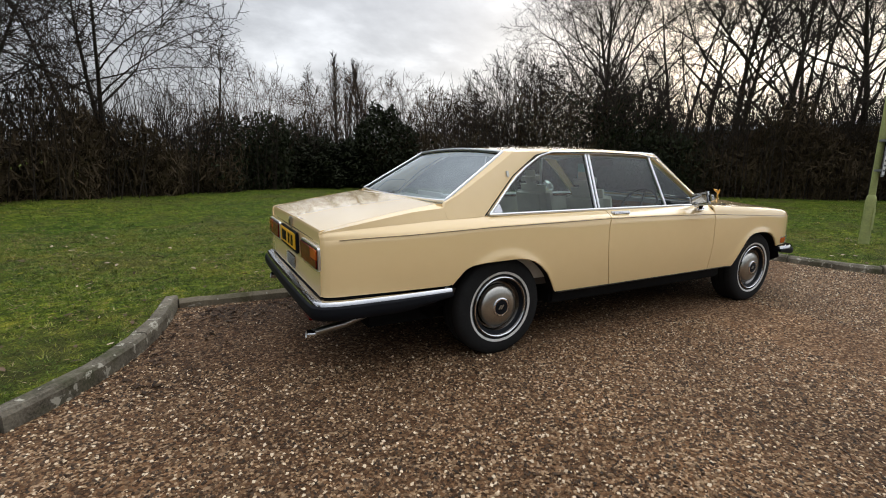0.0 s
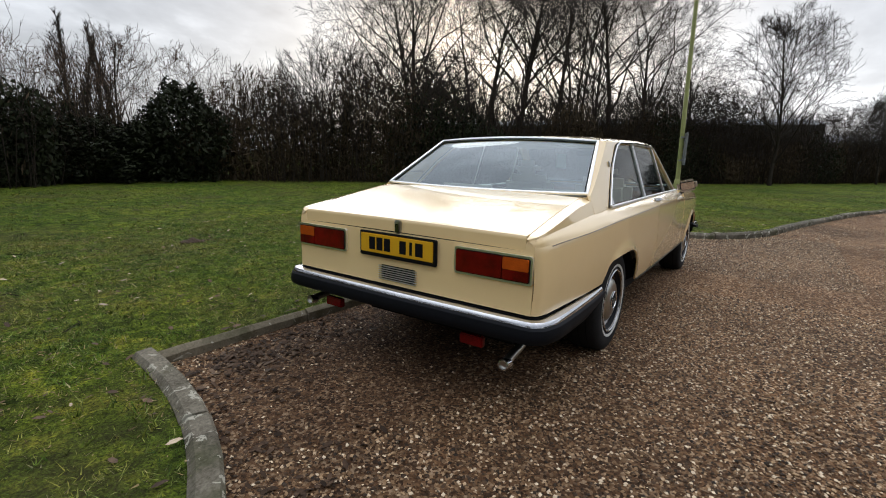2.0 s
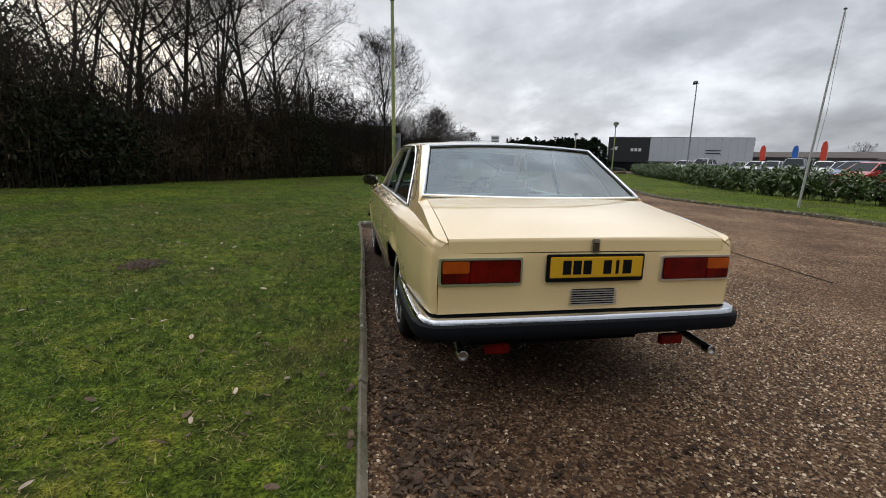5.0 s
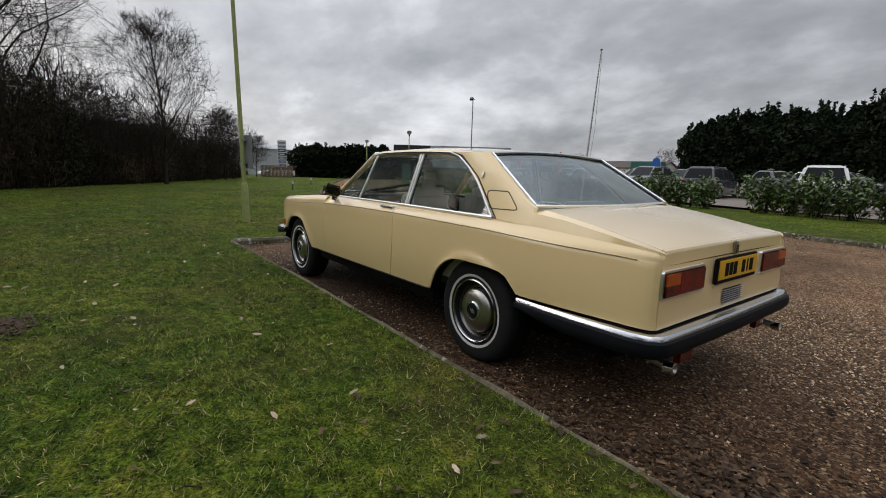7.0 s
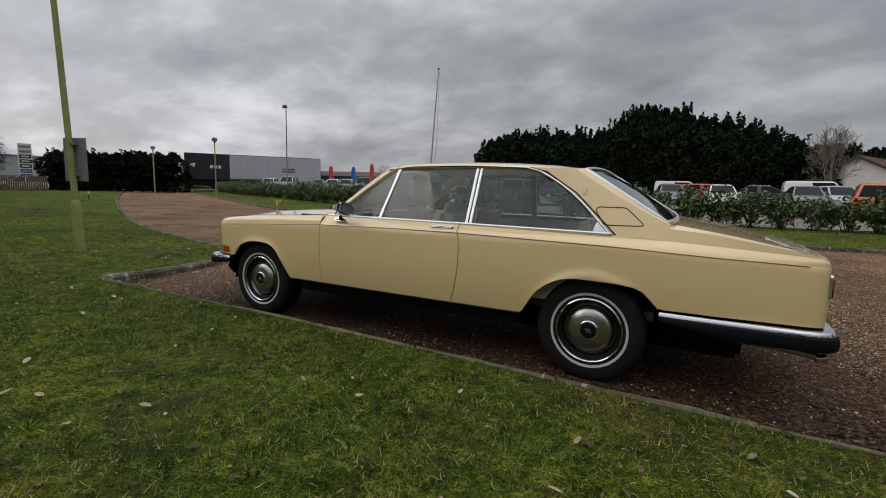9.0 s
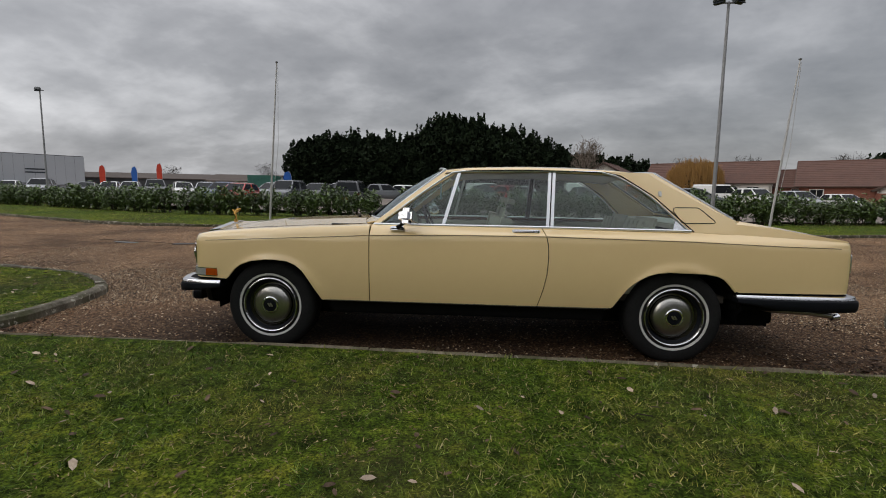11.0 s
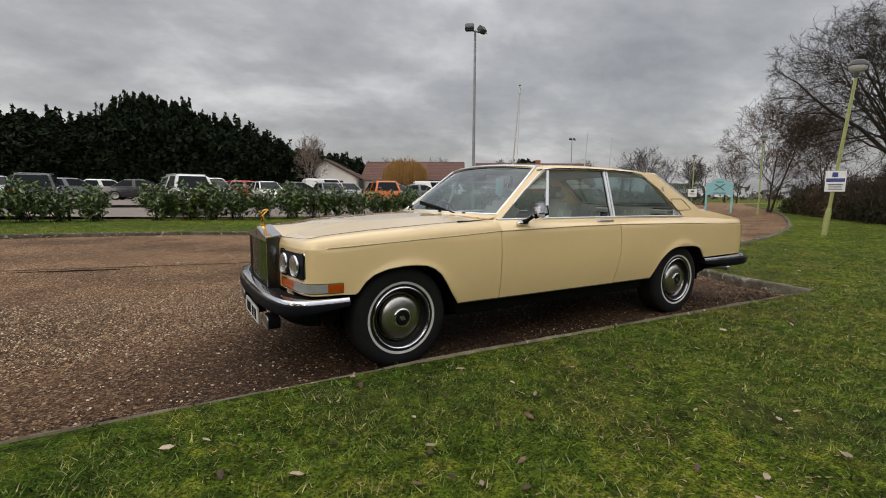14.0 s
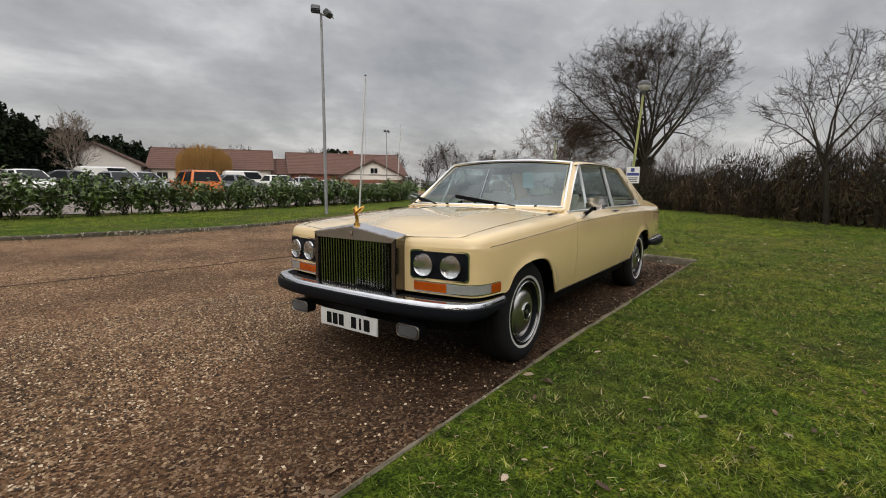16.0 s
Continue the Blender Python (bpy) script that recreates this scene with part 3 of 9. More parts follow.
base = skin("ground", lambda u, v: Vector((u, v, -0.06)), (-900, -200, -60, 60, 200, 900), (-900, -200, -60, 60, 200, 900), "turf", None)
tagged(base, "open flat green land reaching the horizon", "ground", kind="structure")

lawn_edge = [(p.x, p.y) for p in rear_line][::-1][:-1] + [(p[0], p[1] + 0.02) for p in EDGING] + [(p.x, p.y) for p in front_line][1:] + [(110, -45), (110, 90), (-110, 90), (-110, -30)]
lawn = sheet("ground_lawn", lawn_edge, lambda x, y: float(lawn_height(x, y)), "turf", ((0.5, 12), (2.5, 40), (12, 100)), "mown green lawn with worn muddy patches and fallen leaves", "lawn")
verge_edge = [(p.x, p.y) for p in far_line] + [(60, -44), (42, -34.5), (25, -26.5), (17, -22.6), (9, -20.6), (3, -19.4), (-5, -18.6), (-14, -19.4), (-22, -21), (-27, -26.4)]
verge = sheet("ground_verge", verge_edge, lambda x, y: VERGE_Z + 0.06 * max(0.0, math.sin(0.4 * (x + y))) * 0.3, "turf", ((0.8, 30), (3, 60)), "strip of mown grass between drive and hedge", "lawn")
drive_edge = [(-90, -70), (110, -70), (110, -30), (70, -10), (30, 1.5), (6, 1.5), (-6, 1.5), (-30, -2), (-90, -20)]
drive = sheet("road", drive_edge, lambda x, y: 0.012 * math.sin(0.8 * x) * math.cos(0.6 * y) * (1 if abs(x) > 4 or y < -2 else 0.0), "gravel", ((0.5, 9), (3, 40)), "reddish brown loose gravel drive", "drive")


def kerb_stones(name, line, width, high, length, label, material):
    """A run of kerb stones, each a rounded block."""
    holder = thing(name, (0, 0, 0), label, "kerb", kind="structure")
    acc, start, count = 0.0, 0, 0
    rng = random.Random(3)
    total = 0.0
    for i in range(1, len(line)):
        total += (line[i] - line[i - 1]).length
        if (total >= length or i == len(line) - 1) and i - start >= 1:
            seg = line[start:i + 1]
            total, start = 0.0, i
            count += 1
            if count > 150:
                break
            prof = [(-width / 2, -0.05), (-width / 2, high - 0.02), (-width / 2 + 0.015, high), (width / 2 - 0.03, high), (width / 2, high - 0.03), (width / 2, -0.05)]
            lift, tip = rng.uniform(-0.012, 0.008), rng.uniform(-0.008, 0.008)
            verts, faces = [], []
            m = len(seg)
            for k, p in enumerate(seg):
                d = (seg[min(k + 1, m - 1)] - seg[max(k - 1, 0)]).normalized()
                side = Vector((d.y, -d.x, 0))
                shrink = d * (0.006 if k == 0 else -0.006 if k == m - 1 else 0)
                for a, b in prof:
                    verts.append(p + shrink + side * (a + tip) + Vector((0, 0, b + lift + rng.uniform(-0.005, 0.005))))
            np_ = len(prof)
            for k in range(m - 1):
                for a in range(np_):
                    b = (a + 1) % np_
                    faces.append((k * np_ + a, k * np_ + b, (k + 1) * np_ + b, (k + 1) * np_ + a))
            faces += [tuple(range(np_)), tuple((m - 1) * np_ + a for a in range(np_))[::-1]]
            mesh("kerb_stone", verts, faces, material, holder, smooth=30)
    return holder


kerb_stones("kerb", rear_line, 0.125, 0.115, 0.92, "grey weathered concrete kerb stones with lichen, curving", "concrete")
kerb_stones("kerb", front_line, 0.13, 0.10, 0.92, "grey weathered concrete kerb stones round the lawn", "concrete")
kerb_stones("kerb", far_line, 0.13, 0.10, 0.92, "grey concrete kerb stones along the verge", "concrete")
kerb_stones("edging", smooth_line(EDGING, 0.15), 0.055, 0.088, 0.92, "narrow weathered concrete edging strip flush with the grass", "concrete_pale")


def grass():
    """Short blades over the near lawn, thinning with distance; one tuft of islands."""
    rng = np.random.default_rng(5)
    poly = np.array([(p[0], p[1]) for p in lawn_edge], float)
    chunks = []
    for (x0, x1, y0, y1), n, size in (((-8.5, 7.5, 1.15, 6.2), 560000, 1.0), ((-8.5, -3.5, -2.5, 1.2), 70000, 1.0), ((4.1, 9, -3, 1.2), 30000, 1.1), ((-20, 22, -6, 18), 150000, 1.6)):
        p = np.c_[rng.uniform(x0, x1, n), rng.uniform(y0, y1, n)]
        p = p[inside(poly, p)]
        clump = np.sin(p[:, 0] * 7.3 + np.sin(p[:, 1] * 5.1)) * np.sin(p[:, 1] * 6.7 + np.sin(p[:, 0] * 4.3))
        broad = np.sin(p[:, 0] * 1.9 + 1) * np.sin(p[:, 1] * 2.3)
        worn = np.array([noise.fractal(Vector((a * 0.9, b * 0.9, 3.1)), 0.6, 2.1, 4) for a, b in p])
        keep = rng.uniform(0, 1, len(p)) < 0.66 + 0.30 * clump + 0.18 * broad - 0.8 * np.maximum(0.0, worn - 0.05)
        p = p[keep]
        if size > 1.5:
            p = p[~((p[:, 0] > -8.5) & (p[:, 0] < 7.5) & (p[:, 1] < 6.2))]
        chunks.append(np.c_[p, np.full(len(p), size)])
    p = np.concatenate(chunks)
    n = len(p)
    z = lawn_height(p[:, 0], p[:, 1]) - 0.004
    a = rng.uniform(0, 2 * np.pi, n)
    h = rng.gamma(4, 0.0038, n) * p[:, 2] ** 0.6 + 0.006
    w = rng.uniform(0.0015, 0.0036, n) * p[:, 2]
    lean = rng.uniform(0.4, 2.4, n) * h
    la = rng.uniform(0, 2 * np.pi, n)
    v = np.empty((n, 3, 3))
    v[:, 0] = np.c_[p[:, 0] - np.cos(a) * w, p[:, 1] - np.sin(a) * w, z]
    v[:, 1] = np.c_[p[:, 0] + np.cos(a) * w, p[:, 1] + np.sin(a) * w, z]
    v[:, 2] = np.c_[p[:, 0] + np.cos(la) * lean, p[:, 1] + np.sin(la) * lean, z + h]
    ob = fast_mesh("grass", v.reshape(-1, 3), np.arange(3 * n).reshape(-1, 3), "grass_blade")
    tagged(ob, "short damp green grass blades on the lawn", "grass", kind="stuff")
    # coarse dark tufts that break up the mown surface
    c = np.c_[rng.uniform(-18, 20, 16000), rng.uniform(-5, 14, 16000)]
    c = c[inside(poly, c)]
    near = np.hypot(c[:, 0], c[:, 1] - 2) < 7
    c = c[(rng.uniform(0, 1, len(c)) < np.where(near, 0.75, 0.9))]
    q = np.repeat(c, 7, axis=0) + rng.normal(0, 0.022, (len(c) * 7, 2))
    k = len(q)
    zz, aa = lawn_height(q[:, 0], q[:, 1]) - 0.004, rng.uniform(0, 6.28, k)
    hh, ww = rng.uniform(0.022, 0.050, k), rng.uniform(0.003, 0.0065, k)
    v = np.empty((k, 3, 3))
    v[:, 0] = np.c_[q[:, 0] - np.cos(aa) * ww, q[:, 1] - np.sin(aa) * ww, zz]
    v[:, 1] = np.c_[q[:, 0] + np.cos(aa) * ww, q[:, 1] + np.sin(aa) * ww, zz]
    v[:, 2] = np.c_[q + rng.normal(0, 0.022, (k, 2)), zz + hh]
    ob = fast_mesh("grass_tufts", v.reshape(-1, 3), np.arange(3 * k).reshape(-1, 3), "grass_blade")
    tagged(ob, "coarse darker tufts standing in the short lawn", "grass", kind="stuff")
    # dead stalks lying in the sward, thickest where it is worn
    m = 90000
    q = np.c_[rng.uniform(-8.5, 7.5, m), rng.uniform(-2.5, 6.4, m)]
    q = q[inside(poly, q)]
    worn = np.array([noise.fractal(Vector((a * 0.9, b * 0.9, 3.1)), 0.6, 2.1, 4) for a, b in q])
    q = q[rng.uniform(0, 1, len(q)) < 0.22 + 1.6 * np.clip(worn, -0.1, 0.5)]
    k = len(q)
    zz, aa, ll = lawn_height(q[:, 0], q[:, 1]), rng.uniform(0, 6.28, k), rng.uniform(0.012, 0.038, k)
    ww = rng.uniform(0.0014, 0.0034, k)
    v = np.empty((k, 3, 3))
    v[:, 0] = np.c_[q[:, 0] - np.sin(aa) * ww, q[:, 1] + np.cos(aa) * ww, zz + rng.uniform(0.002, 0.012, k)]
    v[:, 1] = np.c_[q[:, 0] + np.sin(aa) * ww, q[:, 1] - np.cos(aa) * ww, zz + rng.uniform(0.002, 0.012, k)]
    v[:, 2] = np.c_[q[:, 0] + np.cos(aa) * ll, q[:, 1] + np.sin(aa) * ll, zz + rng.uniform(0.004, 0.018, k)]
    ob = fast_mesh("thatch", v.reshape(-1, 3), np.arange(3 * k).reshape(-1, 3), "thatch")
    tagged(ob, "dead straw-coloured stalks lying in the grass", "grass", kind="stuff")
    m = 60000
    q = np.c_[rng.uniform(-22, 50, m), rng.uniform(-34, -10, m)]
    q = q[inside(np.array(verge_edge), q)]
    k = len(q)
    hh, ww, aa = rng.uniform(0.03, 0.08, k), rng.uniform(0.004, 0.009, k), rng.uniform(0, 6.28, k)
    v = np.empty((k, 3, 3))
    v[:, 0] = np.c_[q[:, 0] - np.cos(aa) * ww, q[:, 1] - np.sin(aa) * ww, np.full(k, VERGE_Z)]
    v[:, 1] = np.c_[q[:, 0] + np.cos(aa) * ww, q[:, 1] + np.sin(aa) * ww, np.full(k, VERGE_Z)]
    v[:, 2] = np.c_[q + rng.uniform(-0.04, 0.04, (k, 2)), VERGE_Z + hh]
    ob = fast_mesh("grass", v.reshape(-1, 3), np.arange(3 * k).reshape(-1, 3), "grass_blade")
    tagged(ob, "short green grass on the verge by the hedge", "grass", kind="stuff")


grass()


def pebbles():
    """Loose stones on the drive where the camera passes nearest."""
    rng = np.random.default_rng(9)
    poly = np.array(lawn_edge)
    oct_v = np.array([(1, 0, 0), (-1, 0, 0), (0, 0.8, 0), (0, -0.8, 0), (0.15, 0.1, 0.6)])
    oct_f = [(0, 2, 4), (2, 1, 4), (1, 3, 4), (3, 0, 4)]
    p = np.concatenate([np.c_[rng.uniform(x0, x1, n), rng.uniform(y0, y1, n)] for x0, x1, y0, y1, n in ((-5.6, 0.5, -3.4, 1.2, 80000), (1.5, 5.4, -2.6, 1.1, 44000), (-7, 7, -6, 1.2, 20000), (5.0, 8.5, -5, 0, 14000))])
    p = p[~inside(poly, p)]
    # pale stones thinned out where shade is painted under the coupe
    bay = ((p[:, 0] - 0.2) * 0.25) ** 2 + ((p[:, 1] - 0.35) * 0.8) ** 2 < 1.0
    p = p[~bay | (rng.uniform(0, 1, len(p)) < 0.2)]
    m = turns(len(p), rng, 0.5, (0.004, 0.013), np.c_[p, np.full(len(p), 0.002)])
    ob = scatter("gravel_stones", oct_v, oct_f, m, "pebble")
    tagged(ob, "loose tan and brown shingle stones on the drive", "gravel", kind="stuff")


pebbles()


def fallen_leaves():
    rng = np.random.default_rng(21)
    base_v = [(-1, 0, 0), (-0.4, 0.42, 0.10), (0.5, 0.36, 0.14), (1, 0, 0.05), (0.5, -0.36, 0.16), (-0.4, -0.42, 0.08)]
    base_f = [(0, 1, 5), (1, 2, 5), (2, 4, 5), (2, 3, 4)]
    poly = np.array(lawn_edge)
    p = np.concatenate([np.c_[rng.uniform(-11, 10, 2600), rng.uniform(-2, 15, 2600)], np.c_[rng.normal(-2.9, 0.5, 150), rng.normal(0.9, 0.25, 150)], np.c_[rng.uniform(-3.4, 4, 60), rng.normal(0.85, 0.08, 60)]])
    on = inside(poly, p)
    z = np.where(on, lawn_height(p[:, 0], p[:, 1]) + 0.016, 0.008)
    keep = on | (p[:, 1] > 0.45) | (rng.uniform(0, 1, len(p)) < 0.15)
    m = turns(keep.sum(), rng, 0.35, (0.014, 0.034), np.c_[p, z][keep])
    ob = scatter("fallen_leaves", base_v, base_f, m, "dead_leaf")
    tagged(ob, "scattered dry brown fallen leaves on grass and gravel", "leaves", kind="stuff")
    big = np.c_[rng.uniform(-8, 7, 420), rng.uniform(-1.6, 6.5, 420)]
    big = big[inside(poly, big)]
    m = turns(len(big), rng, 0.4, (0.014, 0.038), np.c_[big, lawn_height(big[:, 0], big[:, 1]) + 0.022])
    ob = scatter("dry_leaves", base_v, base_f, m, "tan_leaf")
    tagged(ob, "curled dry tan leaves lying on the lawn", "leaves", kind="stuff")
    # molehills of dark crumbs
    for k, (cx, cy, w) in enumerate(((0.62, 3.42, 0.20), (-1.55, 4.6, 0.10))):
        r = np.abs(rng.normal(0, w * 0.55, 900))
        a = rng.uniform(0, 6.28, 900)
        at = np.c_[cx + 1.3 * r * np.cos(a), cy + r * np.sin(a)]
        zz = lawn_height(at[:, 0], at[:, 1]) + 0.012 + 0.045 * np.exp(-(r / (0.5 * w)) ** 2) * rng.uniform(0.2, 1.0, 900)
        crumb = [(1, 0, 0), (-1, 0.1, 0), (0, 0.9, 0), (0.1, -0.8, 0), (0.1, 0.1, 0.8)]
        ob = scatter("molehill", crumb, [(0, 2, 4), (2, 1, 4), (1, 3, 4), (3, 0, 4)], turns(900, rng, 0.6, (0.006, 0.022), np.c_[at, zz]), "soil")
        tagged(ob, "low heap of loose dark earth on the lawn", "molehill", "molehills", kind="stuff")
    n = 650
    q = np.c_[-3.35 + rng.gamma(1.6, 0.42, n), 1.08 - rng.gamma(1.3, 0.17, n)]
    q = np.concatenate([q, np.c_[rng.uniform(-3.9, -3.2, 220), rng.uniform(-0.5, 1.0, 220)], np.c_[rng.uniform(-2, 4.0, 260), 0.98 - rng.gamma(1.2, 0.07, 260)], np.c_[rng.uniform(3.8, 4.1, 50), rng.uniform(0.4, 0.9, 50)]])
    q = q[~inside(poly, q) & (q[:, 0] < 4.1)]
    m = turns(len(q), rng, 0.45, (0.010, 0.030), np.c_[q, rng.uniform(0.004, 0.016, len(q))])
    ob = scatter("leaf_litter", base_v, base_f, m, "litter_leaf")
    tagged(ob, "dark damp leaf litter gathered along the kerb", "leaves", kind="stuff")
    sticks = []
    for k in range(26):
        x, y, a = rng.uniform(-7, 6), rng.uniform(1.6, 6), rng.uniform(0, 6.28)
        z = float(lawn_height(x, y)) + 0.012
        l = rng.uniform(0.05, 0.16)
        e = (x + l * np.cos(a), y + l * np.sin(a), z + 0.01)
        sticks += [(x, y, z, *e, 0.004, 0.003), (*e, e[0] + l * 0.5 * np.cos(a + 0.7), e[1] + l * 0.5 * np.sin(a + 0.7), z + 0.004, 0.003, 0.002)]
    ob = seg_mesh("fallen_twigs", np.array(sticks), 5, "bark")
    tagged(ob, "small broken twigs lying on the lawn", "twigs", kind="stuff")


fallen_leaves()

# ---- the parked coupe ----
CREASE_Z = [(-2.74, 0.870), (-2.56, 0.878), (-2.2, 0.886), (-1.6, 0.908), (-0.585, 0.924), (0.0, 0.922), (0.74, 0.908), (0.99, 0.893), (1.5, 0.868), (2.11, 0.835), (2.25, 0.83)]
CREASE_Y = [(-2.74, 0.80), (-2.733, 0.825), (-2.715, 0.842), (-2.66, 0.858), (-2.2, 0.89), (-1.5, 0.915), (-0.6, 0.925), (0.3, 0.925), (0.8, 0.92), (1.5, 0.905), (1.9, 0.887), (2.06, 0.868)]
UPPER_Y = [(-2.74, 0.775), (-2.73, 0.803), (-2.715, 0.82), (-2.68, 0.831), (-2.19, 0.826), (-1.76, 0.8205), (-1.6, 0.817), (-1.0, 0.822), (0.75, 0.835)]
UPPER_Z = [(-2.74, 0.893), (-2.725, 0.908), (-2.69, 0.918), (-2.47, 0.931), (-2.19, 0.945), (-1.985, 0.956), (-1.76, 0.963), (-1.6, 0.972), (-0.5, 0.980), (0.7, 0.985)]
FRONT_ARCH = [(1.085, 0.405), (1.10, 0.41), (1.157, 0.495), (1.20, 0.565), (1.244, 0.63), (1.30, 0.675), (1.365, 0.700), (1.45, 0.709), (1.54, 0.709), (1.65, 0.695), (1.74, 0.665), (1.80, 0.62), (1.845, 0.56), (1.87, 0.545)]
REAR_ARCH = [(-1.93, 0.55), (-1.88, 0.605), (-1.84, 0.645), (-1.788, 0.668), (-1.70, 0.682), (-1.594, 0.686), (-1.45, 0.690), (-1.36, 0.680), (-1.303, 0.661), (-1.24, 0.625), (-1.169, 0.565), (-1.11, 0.48), (-1.076, 0.425), (-1.055, 0.405)]


def panel_low(x):
    if FRONT_ARCH[0][0] <= x <= FRONT_ARCH[-1][0]:
        return line_at(FRONT_ARCH, x)
    if REAR_ARCH[0][0] <= x <= REAR_ARCH[-1][0]:
        return line_at(REAR_ARCH, x)
    return 0.405 if -1.06 < x < 1.09 else 0.548


def flank_y(x, z, width):
    """How far out the side stands: a soft barrel below the crease, with a flared lip over each wheel."""
    zc = line_at(CREASE_Z, x)
    s = max(0.0, min(1.0, (z - 0.40) / (zc - 0.40)))
    y = width + 0.012 * math.sin(math.pi * s) - 0.022 * (1 - s) ** 3
    for hub in (1.5, -1.525):
        d = math.hypot((x - hub) / 1.05, z - 0.32)
        if abs(x - hub) < 0.62 and z > 0.40:
            y += 0.016 * math.exp(-((d - 0.385) / 0.035) ** 2)
    return y


def door_rear(z):
    return line_at([(0.40, -0.525), (0.52, -0.562), (0.65, -0.588), (0.80, -0.595), (0.90, -0.585), (0.99, -0.545)], z)


def side_rows(x, width=None):
    """Heights from the sill to the crease, then the facet up to the window sill: (y, z) pairs."""
    zc, lo = line_at(CREASE_Z, x), panel_low(x)
    w = line_at(CREASE_Y, x) if width is None else width
    yu, zu = line_at(UPPER_Y, x), line_at(UPPER_Z, x)
    rows = [(flank_y(x, lo + (zc - 0.006 - lo) * k / 11, w), lo + (zc - 0.006 - lo) * k / 11) for k in range(12)]
    rows += [(w - 0.003, zc), (w - 0.005, zc + 0.006)]
    for k in (0.3, 0.65, 1.0):
        rows.append((w - 0.005 + (yu - w + 0.005) * k + 0.007 * math.sin(math.pi * k), zc + 0.006 + (zu - zc - 0.006) * k))
    return rows


def side_panel(name, car, sign, xs, bend, inset=0.0, material="paint", label="", thick=0.012):
    """A skin of the flank over the stations xs; bend(x, z) shifts a station to follow a shut line."""
    verts, faces = [], []
    nv = 17
    for x in xs:
        for y, z in side_rows(x):
            verts.append(Vector((bend(x, z), sign * (y - inset), z)))
    for i in range(len(xs) - 1):
        for j in range(nv - 1):
            q = (i * nv + j, (i + 1) * nv + j, (i + 1) * nv + j + 1, i * nv + j + 1)
            faces.append(q if sign < 0 else q[::-1])
    rising = xs[-1] > xs[0]
    if not rising:
        faces = [f[::-1] for f in faces]
    return mesh(name, *flanged(verts, faces, thick), material, car, label, 28)


NOSE = [(0.735, 0.9205), (1.0, 0.917), (1.09, 0.915), (1.13, 0.914), (1.17, 0.913), (1.21, 0.912), (1.25, 0.911), (1.30, 0.910), (1.36, 0.909), (1.42, 0.907), (1.48, 0.906), (1.54, 0.904), (1.60, 0.901), (1.65, 0.899), (1.70, 0.897), (1.75, 0.894), (1.79, 0.892), (1.83, 0.890), (1.87, 0.888), (1.95, 0.882), (2.03, 0.872), (2.085, 0.860), (2.12, 0.842), (2.145, 0.815), (2.16, 0.78), (2.175, 0.70), (2.19, 0.60), (2.205, 0.48), (2.21, 0.37)]
BONNET_LINE = [(0.735, 0.775), (1.0, 0.768), (1.30, 0.760), (1.60, 0.752), (1.87, 0.745), (2.00, 0.742), (2.06, 0.738), (2.085, 0.728), (2.098, 0.71), (2.105, 0.68), (2.118, 0.60), (2.14, 0.48), (2.15, 0.37)]
FENDER_Z = [(0.72, 0.986), (1.2, 0.963), (1.7, 0.932), (2.0, 0.906), (2.12, 0.888), (2.25, 0.882)]


def along(line, s):
    """The point at the share s of a broken plan line's length, with the outward way."""
    p = [Vector((a, b, 0)) for a, b in line]
    d = np.r_[0, np.cumsum([(b - a).length for a, b in zip(p, p[1:])])]
    t = s * d[-1]
    i = min(len(p) - 2, int(np.searchsorted(d, t, "right")) - 1)
    k = (t - d[i]) / (d[i + 1] - d[i])
    way = (p[i + 1] - p[i]).normalized()
    return p[i].lerp(p[i + 1], k), Vector((-way.y, way.x, 0))


def bonnet_partner(x, y):
    """The bonnet line's point that belongs to a point of the nose outline."""
    if x < 2.04:
        return Vector((x, float(np.interp(x, [p[0] for p in BONNET_LINE[:7]], [p[1] for p in BONNET_LINE[:7]])), 0))
    k = min(1.0, max(0.0, (0.872 - y) / (0.872 - 0.37)))
    run = BONNET_LINE[6:]
    return along(run, k)[0] if k > 0 else Vector((2.05, 0.739, 0))


def front_wing(car, sign):
    verts, faces = [], []
    nv = 18
    for x, y in NOSE:
        lo = panel_low(x) if y > 0.885 and x < 1.88 else 0.548
        zc, zs = line_at(CREASE_Z, x), line_at(FENDER_Z, x)
        inner = bonnet_partner(x, y)
        front = max(0.0, min(1.0, (x - 2.07) / 0.06))
        outer = Vector((x, y, 0))
        way = (inner - outer)
        for k in range(11):
            z = lo + (zc - 0.006 - lo) * k / 10
            out = flank_y(x, z, y) - y
            p = outer + (Vector((0, 1, 0)) * out * (1 - front))
            verts.append(Vector((p.x, sign * p.y, z)))
        lift = bonnet_z(inner.x, inner.y) - zs - 0.006
        steps = ((0.02 * (1 - front), zc), (0.035, zc + 0.006), (0.06, zc + 0.3 * (zs - zc)), (0.14, zc + 0.66 * (zs - zc)), (0.28, zc + 0.90 * (zs - zc)), (0.5, zs + 0.3 * max(0.0, lift)), (1.0, zs + 0.004 + max(0.0, lift)))
        for share, z in steps:
            p = outer + way * share
            verts.append(Vector((p.x, sign * p.y, z)))
    for i in range(len(NOSE) - 1):
        for j in range(nv - 1):
            q = (i * nv + j, (i + 1) * nv + j, (i + 1) * nv + j + 1, i * nv + j + 1)
            faces.append(q if sign < 0 else q[::-1])
    mesh("front_wing", *flanged(verts, faces, 0.014), "paint", car, "", 28)


